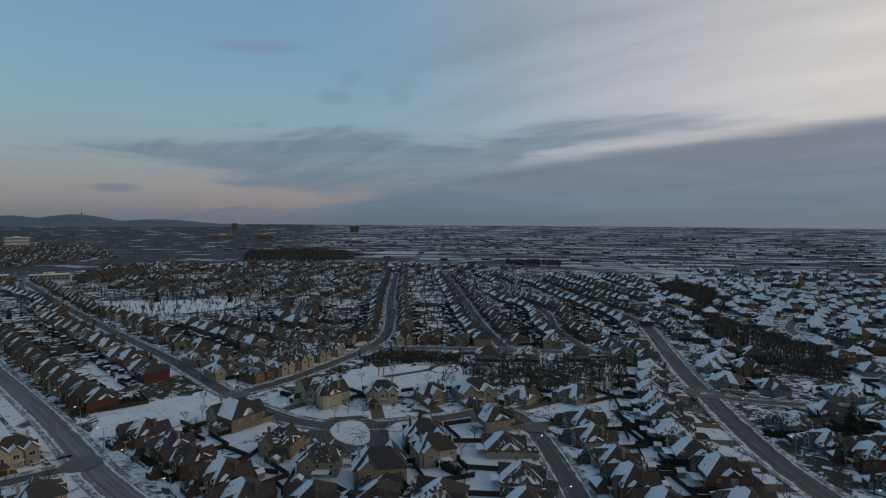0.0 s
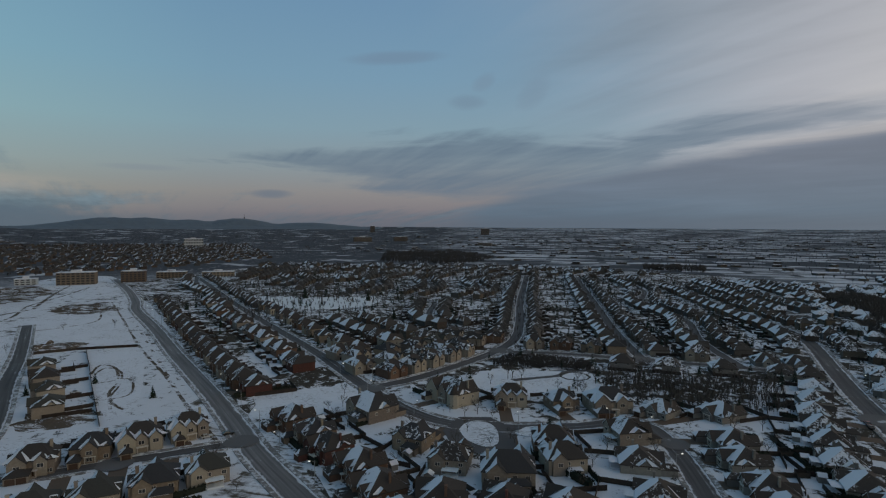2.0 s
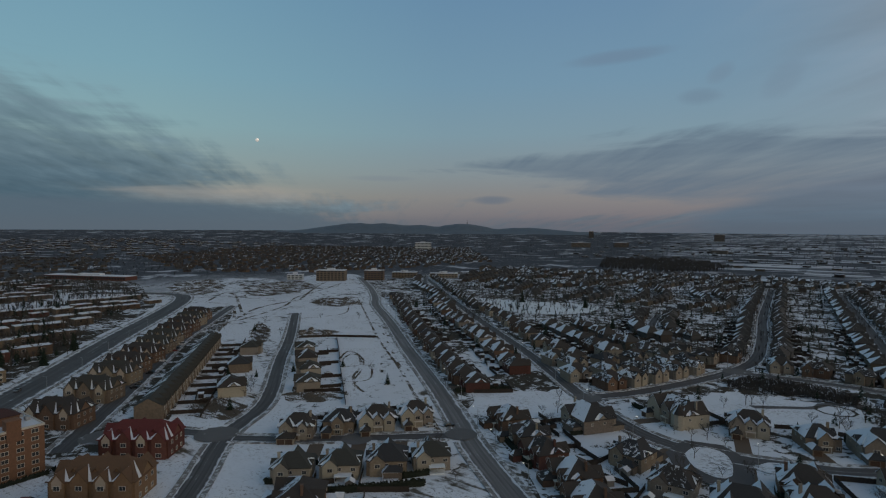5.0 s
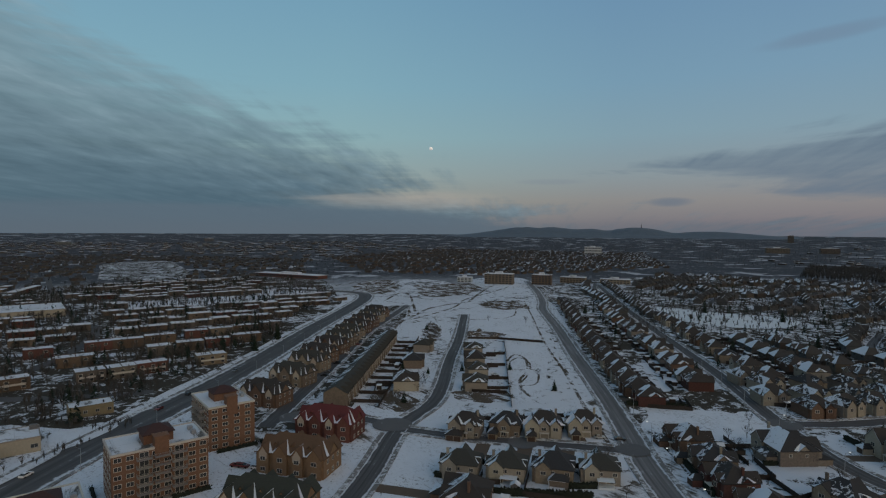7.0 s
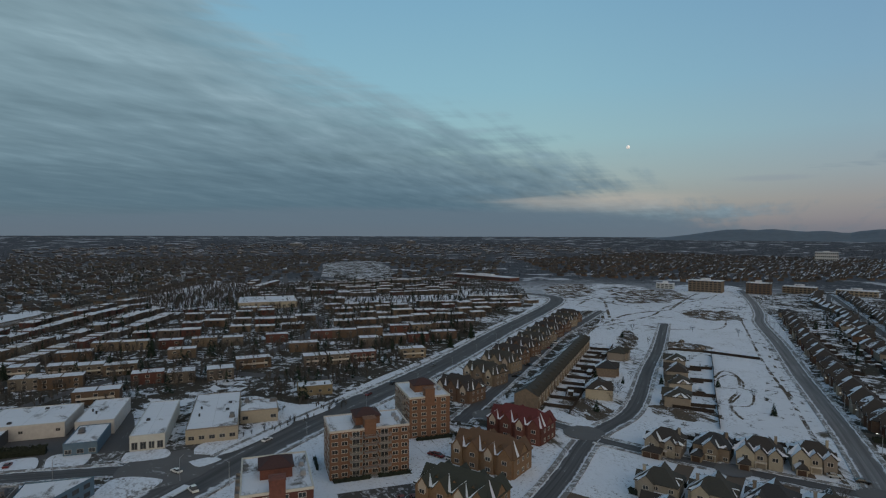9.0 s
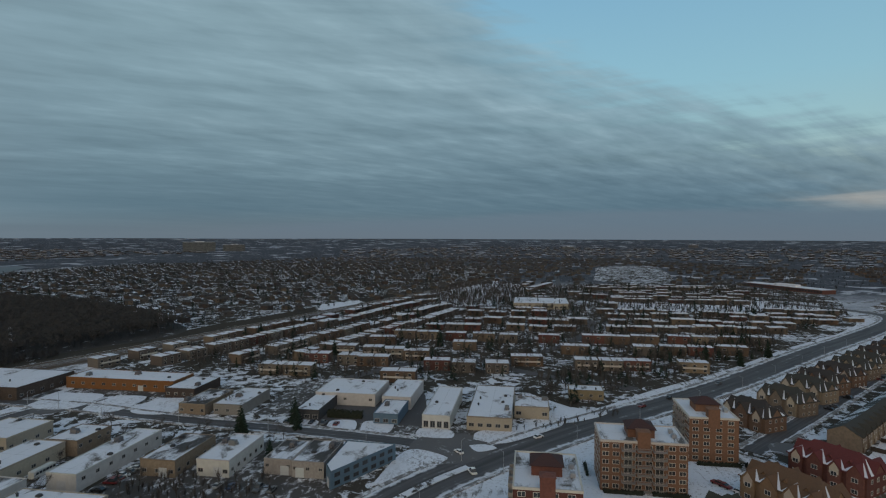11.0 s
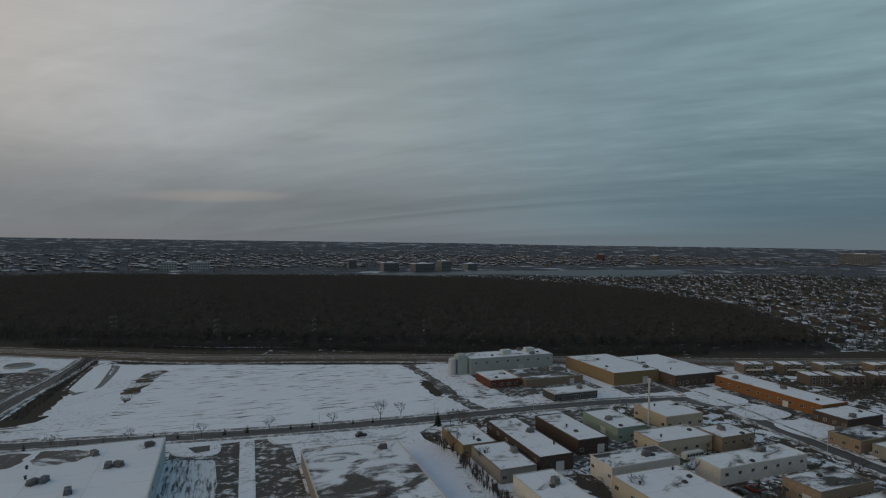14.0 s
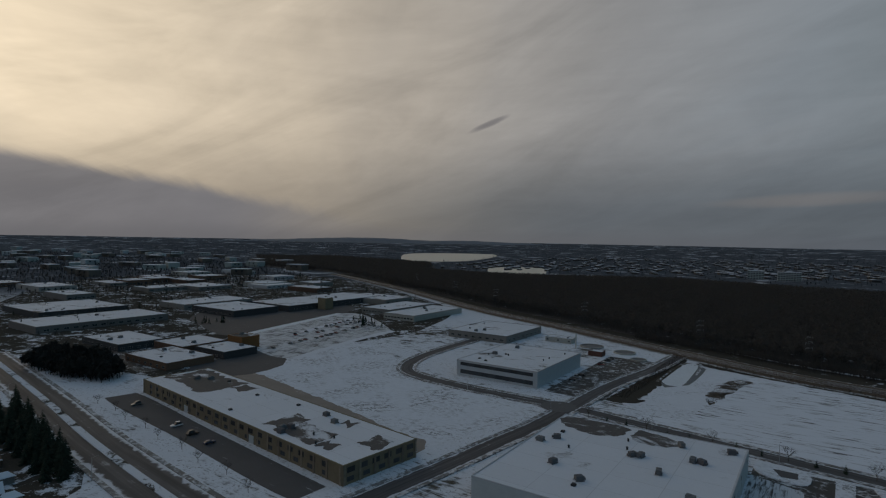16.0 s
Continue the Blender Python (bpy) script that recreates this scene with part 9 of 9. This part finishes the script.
def far_block(x, y, w, d, h, turn, wall, label, floors):
    """A far block of flats or office slab."""
    b = thing("tower_block", pose(x, y, rise(x, y), 0, 0, turn), label, "building", "far tower blocks")
    m, g, r = Mesh(), Mesh(), Mesh()
    m.box(-w / 2, w / 2, -d / 2, d / 2, -3, h, False)
    part("wall", m, wall, b)
    r.box(-w / 2 - 0.2, w / 2 + 0.2, -d / 2 - 0.2, d / 2 + 0.2, h, h + 0.6)
    r.box(-w * 0.15, w * 0.12, -d * 0.2, d * 0.2, h + 0.6, h + 3.4)
    part("roof", r, M_FLAT, b)
    n = max(3, int(w / 5))
    for f in range(floors):
        z = h * (f + 0.3) / floors
        for s in (-1, 1):
            for k in range(n):
                u = -w / 2 + w * (k + 0.5) / n
                g.box(u - w / n * 0.32, u + w / n * 0.32, min(s * d / 2, s * (d / 2 + 0.08)), max(s * d / 2, s * (d / 2 + 0.08)), z, z + h / floors * 0.5)
    tagged(part("glazing", g, M_GLASS, b), kind="stuff")
    return b


for x, y, w, d, h, t, wl, fl in ((-645, 615, 44, 20, 16, 35, M_ROW_BUFF, 5), (-600, 664, 30, 18, 15, 35, M_ROW_BROWN, 5), (-590, 728, 40, 18, 9, 30, M_ROW_BUFF, 3), (-540, 770, 46, 16, 7, 30, M_BUFF, 2), (-700, 590, 24, 14, 8, 40, M_SIDING, 3),
                                 (-1268, 1672, 60, 40, 28, 37, M_SIDING, 3), (-2330, -1470, 135, 30, 42, -59, M_FARBLOCK, 9), (-2405, -1345, 95, 30, 30, -59, M_FARBLOCK, 6), (-950, 397, 150, 24, 6, -158, M_ROW_RED, 1),
                                 (60, -1500, 46, 18, 20, 5, M_PALE, 5), (128, -1510, 34, 16, 20, 5, M_PALE, 5), (-478, -1380, 62, 22, 21, 18, M_FARBLOCK, 6), (-395, -1400, 46, 20, 22, 16, M_FARBLOCK, 6), (-545, -1400, 34, 22, 27, 20, M_FARBLOCK, 7), (-640, -1440, 40, 20, 18, 22, M_FARBLOCK, 5), (-330, -1560, 22, 18, 24, 10, M_FARBLOCK, 6),
                                 (-1700, -1900, 60, 26, 24, 40, M_ROW_GREY, 7), (-1500, -2000, 40, 26, 26, 40, M_ROW_RED, 7), (-900, 2300, 80, 24, 20, 30, M_ROW_GREY, 6), (-760, 2400, 60, 24, 20, 30, M_ROW_GREY, 6), (-520, 3300, 50, 30, 38, 10, M_ROW_GREY, 9),
                                 (-1300, 3500, 30, 24, 40, 20, M_ROW_GREY, 9), (-330, 2100, 50, 24, 12, 0, M_ROW_GREY, 3), (-3000, 200, 60, 30, 14, 80, M_FARBLOCK, 4), (-3300, 900, 50, 30, 15, 70, M_FARBLOCK, 4)):
    far_block(x, y, w, d, h, t, wl, "distant flat-topped block of many storeys" if h > 12 else "distant low commercial block", fl)

mast = thing("mast", pose(-math.sin(radians(32.7)) * 4640, math.cos(radians(32.7)) * 4640, 118), "slim mast on the mountain top", "mast")
m = Mesh()
m.prism(6, 4, 3, -10, 14)
m.prism(6, 1.6, 0.6, 14, 34)
part("shaft", m, M_CHAR, mast)


# ---------------------------------------------------------------- poles, pylons, lamps
def lattice(height, base):
    m = Mesh()
    for sx in (-1, 1):
        for sy in (-1, 1):
            limb(m, Vector((sx * base, sy * base, -0.2)), Vector((sx * base * 0.18, sy * base * 0.18, height)), 0.09, 0.06)
    for k in range(8):
        z0, z1 = height * k / 8, height * (k + 1) / 8
        b0, b1 = base * (1 - 0.82 * k / 8), base * (1 - 0.82 * (k + 1) / 8)
        for a in range(4):
            c = [(-1, -1), (1, -1), (1, 1), (-1, 1)]
            p, q = c[a], c[(a + 1) % 4]
            limb(m, Vector((p[0] * b0, p[1] * b0, z0)), Vector((q[0] * b1, q[1] * b1, z1)), 0.035, 0.035, 3)
            limb(m, Vector((q[0] * b0, q[1] * b0, z0)), Vector((p[0] * b1, p[1] * b1, z1)), 0.035, 0.035, 3)
    return ready(m, M_CHAR)


def cross_arm(w):
    m = Mesh()
    for s in (-1, 1):
        limb(m, Vector((0, 0, 0)), Vector((s * w, 0, 0.2)), 0.12, 0.06)
        limb(m, Vector((0, 0, 1.1)), Vector((s * w, 0, 0.25)), 0.09, 0.05)
        limb(m, Vector((s * w * 0.96, 0, 0.2)), Vector((s * w * 0.96, 0, -1.1)), 0.05, 0.05)
    return ready(m, M_STEEL)


LATTICE, ARM = lattice(24.0, 2.6), cross_arm(4.0)
for k in range(12):
    line = smooth(RAIL, 120.0)
    p = sides(line, -24)[k + 3]
    py = thing("pylon", pose(p.x, p.y, 0, 0, 0, 60), "grey steel lattice pylon beside the railway", "pylon", "power pylons")
    part("lattice_tower", LATTICE, None, py)
    for z in (15.5, 19.0, 22.5):
        part("cross_arm", ARM, None, py, "", pose(0, 0, z))


def lamp_parts():
    p, a, h = Mesh(), Mesh(), Mesh()
    p.prism(8, 0.11, 0.07, -0.2, 7.8)
    p.prism(8, 0.2, 0.2, -0.2, 0.4)
    limb(a, Vector((0, 0, 7.6)), Vector((1.6, 0, 8.1)), 0.05, 0.04)
    h.box(1.45, 2.1, -0.14, 0.14, 8.02, 8.16)
    return ready(p, M_STEEL), ready(a, M_STEEL), ready(h, M_LAMP), ready(h, M_LAMP_OFF)


LAMP = lamp_parts()


def street_lamp(x, y, turn, lit):
    ob = thing("street_lamp", pose(x, y, 0, 0, 0, turn), "lit steel street lamp on a pole" if lit else "unlit steel street lamp on a pole", "street lamp", "street lamps")
    for nm, me in zip(("pole", "arm", "head"), (LAMP[0], LAMP[1], LAMP[2] if lit else LAMP[3])):
        part(nm, me, None, ob)


def lamps_along(name, step, first, last, side, lit=True):
    line, half, *_ = ROADS[name]
    off, run = sides(line, side * (half + 2.4)), step
    for i in range(1, len(line)):
        run += (line[i] - line[i - 1]).length
        if run < step or not first <= i / len(line) <= last:
            continue
        run = 0.0
        v = line[i] - off[i]
        street_lamp(off[i].x, off[i].y, math.degrees(math.atan2(v.y, v.x)), lit)


lamps_along("road_avenue", 27, 0.0, 0.8, 1)
lamps_along("road_collector", 34, 0.3, 1.0, 1)
lamps_along("road_bend", 36, 0.0, 0.5, -1)
lamps_along("road_east", 38, 0.0, 0.6, 1)
lamps_along("road_boulevard", 42, 0.0, 0.75, 1, False)
lamps_along("road_cross", 45, 0.0, 0.8, -1, False)
lamps_along("road_works", 40, 0.0, 1.0, -1, False)
flag = thing("antenna_mast", pose(-177, -199.5, 0), "tall white antenna mast between workshops", "mast")
m = Mesh()
m.prism(8, 0.55, 0.45, -0.2, 9.0)
m.prism(8, 0.45, 0.38, 9.0, 20.0)
m.prism(8, 0.8, 0.8, 20.0, 21.6)
part("pole", m, M_WHITE, flag)


# ---------------------------------------------------------------- parked cars
def car_parts(van=False):
    b, g, w = Mesh(), Mesh(), Mesh()
    ln, wd, top = (2.4, 0.95, 2.0) if van else (2.2, 0.88, 1.45)
    prof = [(-ln, 0.35), (-ln, 0.85), (-ln * 0.86, 0.95), (-ln * 0.42, 1.0), (ln * 0.75, 1.02), (ln * 0.98, 0.9), (ln, 0.4)]
    for s in (-1, 1):
        q = [(x, s * wd, z) for x, z in prof]
        b.face(*(q if s > 0 else q[::-1]))
    for (xa, za), (xb, zb) in zip(prof, prof[1:]):
        b.face((xa, -wd, za), (xa, wd, za), (xb, wd, zb), (xb, -wd, zb))
    cab = [(-ln * 0.42, 1.0, wd * 0.95), (-ln * 0.12, top, wd * 0.78), (ln * 0.55, top, wd * 0.78), (ln * 0.85, 1.02, wd * 0.95)]
    for (xa, za, wa), (xb, zb, wb) in ((cab[0], cab[1]), (cab[2], cab[3])):
        g.face((xa, -wa, za), (xa, wa, za), (xb, wb, zb), (xb, -wb, zb))
    for s in (-1, 1):
        q = [(x, s * w2, z) for x, z, w2 in cab]
        g.face(*(q if s > 0 else q[::-1]))
    b.face((cab[1][0], -cab[1][2], top + 0.02), (cab[1][0], cab[1][2], top + 0.02), (cab[2][0], cab[2][2], top + 0.02), (cab[2][0], -cab[2][2], top + 0.02))
    for k in range(10):
        a, c = 2 * math.pi * k / 10, 2 * math.pi * (k + 1) / 10
        for y in (-0.1, 0.1):
            w.face((0, y, 0), (0.32 * math.cos(a), y, 0.32 * math.sin(a)), (0.32 * math.cos(c), y, 0.32 * math.sin(c)))
        w.face((0.32 * math.cos(a), -0.1, 0.32 * math.sin(a)), (0.32 * math.cos(c), -0.1, 0.32 * math.sin(c)), (0.32 * math.cos(c), 0.1, 0.32 * math.sin(c)), (0.32 * math.cos(a), 0.1, 0.32 * math.sin(a)))
    return [ready(b, p) for p in CAR_PAINT], ready(g, M_GLASS), ready(w, M_TYRE)


CARS = [car_parts(False), car_parts(True)]
PAINTS = ("black", "silver", "white", "dark red", "navy", "grey")


def car(x, y, turn, paint, van=False, z=0.06):
    bodies, glass, wheel = CARS[1 if van else 0]
    ob = thing("car", pose(x, y, z, 0, 0, turn), PAINTS[paint] + (" van" if van else " car") + " parked in the slush", "car", "parked cars")
    part("body", bodies[paint], None, ob)
    part("cabin_glass", glass, None, ob)
    for sx in (-1.35, 1.35):
        for sy in (-0.82, 0.82):
            part("wheel", wheel, None, ob, "", pose(sx, sy, 0.32))


def car_row(n, a, b, turn, seed, fill=0.75):
    rnd = random.Random(seed)
    a, b = Vector(a), Vector(b)
    for k in range(n):
        if rnd.random() < fill:
            p = a.lerp(b, k / max(1, n - 1))
            car(p.x, p.y, turn + rnd.uniform(-3, 3) + rnd.choice((0, 180)), rnd.choice((0, 0, 1, 2, 3, 4, 5, 5)), rnd.random() < 0.25)


car_row(14, (361, -318), (388, -420), -15, 1, 0.75)
car_row(12, (352, -322), (372, -408), -14, 2, 0.7)
car_row(12, (336, -318), (352, -394), -12, 3, 0.65)
car_row(7, (330, -270), (338, -308), -12, 33, 0.85)
car_row(12, (120, -390), (120, -310), 0, 4, 0.5)
car_row(10, (-170, -306), (-150, -306), 90, 5, 0.6)
car_row(14, (-196, -314), (-146, -314), 90, 6, 0.6)
car_row(9, (-232, -105), (-232, -60), 0, 7, 0.5)
car_row(8, (-176, -136), (-156, -136), 90, 8, 0.6)
car_row(7, (-168, -100), (-168, -72), 0, 9, 0.6)
car_row(7, (-122, -205), (-122, -178), 0, 10, 0.6)
car_row(22, (-257, 112), (-372, 213), 41, 11, 0.45)
car_row(18, (-263, 108), (-372, 205), 41, 12, 0.35)
car_row(5, (-165, 30), (-165, 46), 0, 13, 0.6)
car_row(6, (-196, 62), (-186, 70), 40, 14, 0.5)
car_row(6, (-210, -10), (-120, -56), 25, 15, 0.5)
car_row(7, (-230, 4), (-330, 104), 135, 16, 0.4)
car_row(6, (115, 245), (120, 268), 80, 17, 0.4)
car_row(12, (-96, 176), (-60, 228), 50, 18, 0.0)
car_row(6, (-160, 166), (-130, 190), 48, 19, 0.4)
car_row(11, (140, -124), (284, -142), 83, 20, 0.5)

car(-209, -26, 40, 2)
car(-53, -228, 8, 0, True, 0.3)


def bus(x, y, turn):
    ob = thing("bus", pose(x, y, 0.06, 0, 0, turn), "white minibus parked between workshops", "bus")
    m, g = Mesh(), Mesh()
    m.box(-4.6, 4.6, -1.15, 1.15, 0.4, 2.75)
    m.box(-4.3, 4.3, -1.0, 1.0, 2.75, 2.9)
    part("body", m, M_WHITE, ob)
    for s in (-1, 1):
        for k in range(6):
            g.box(-4.2 + 1.4 * k, -3.1 + 1.4 * k, min(s * 1.15, s * 1.18), max(s * 1.15, s * 1.18), 1.5, 2.35)
    part("side_glass", g, M_GLASS, ob)
    for sx in (-3.0, 3.0):
        for sy in (-1.05, 1.05):
            part("wheel", CARS[0][2], None, ob, "", pose(sx, sy, 0.32))


bus(-167, -164, 2)

# the moon, low over the mountain
m = Mesh()
for j in range(9):
    for k in range(16):
        q = []
        for jj, kk in ((j, k), (j + 1, k), (j + 1, k + 1), (j, k + 1)):
            a, b = math.pi * jj / 9, 2 * math.pi * kk / 16
            q.append((14 * math.sin(a) * math.cos(b), 14 * math.sin(a) * math.sin(b), 14 * math.cos(a)))
        m.face(*q)
tagged(part("moon", m, M_MOON, None, "", pose(-math.sin(radians(53.4)) * 4500, math.cos(radians(53.4)) * 4500, 82 + 4500 * math.tan(radians(8.35)))), "small pale moon low in the dusk sky", "moon")
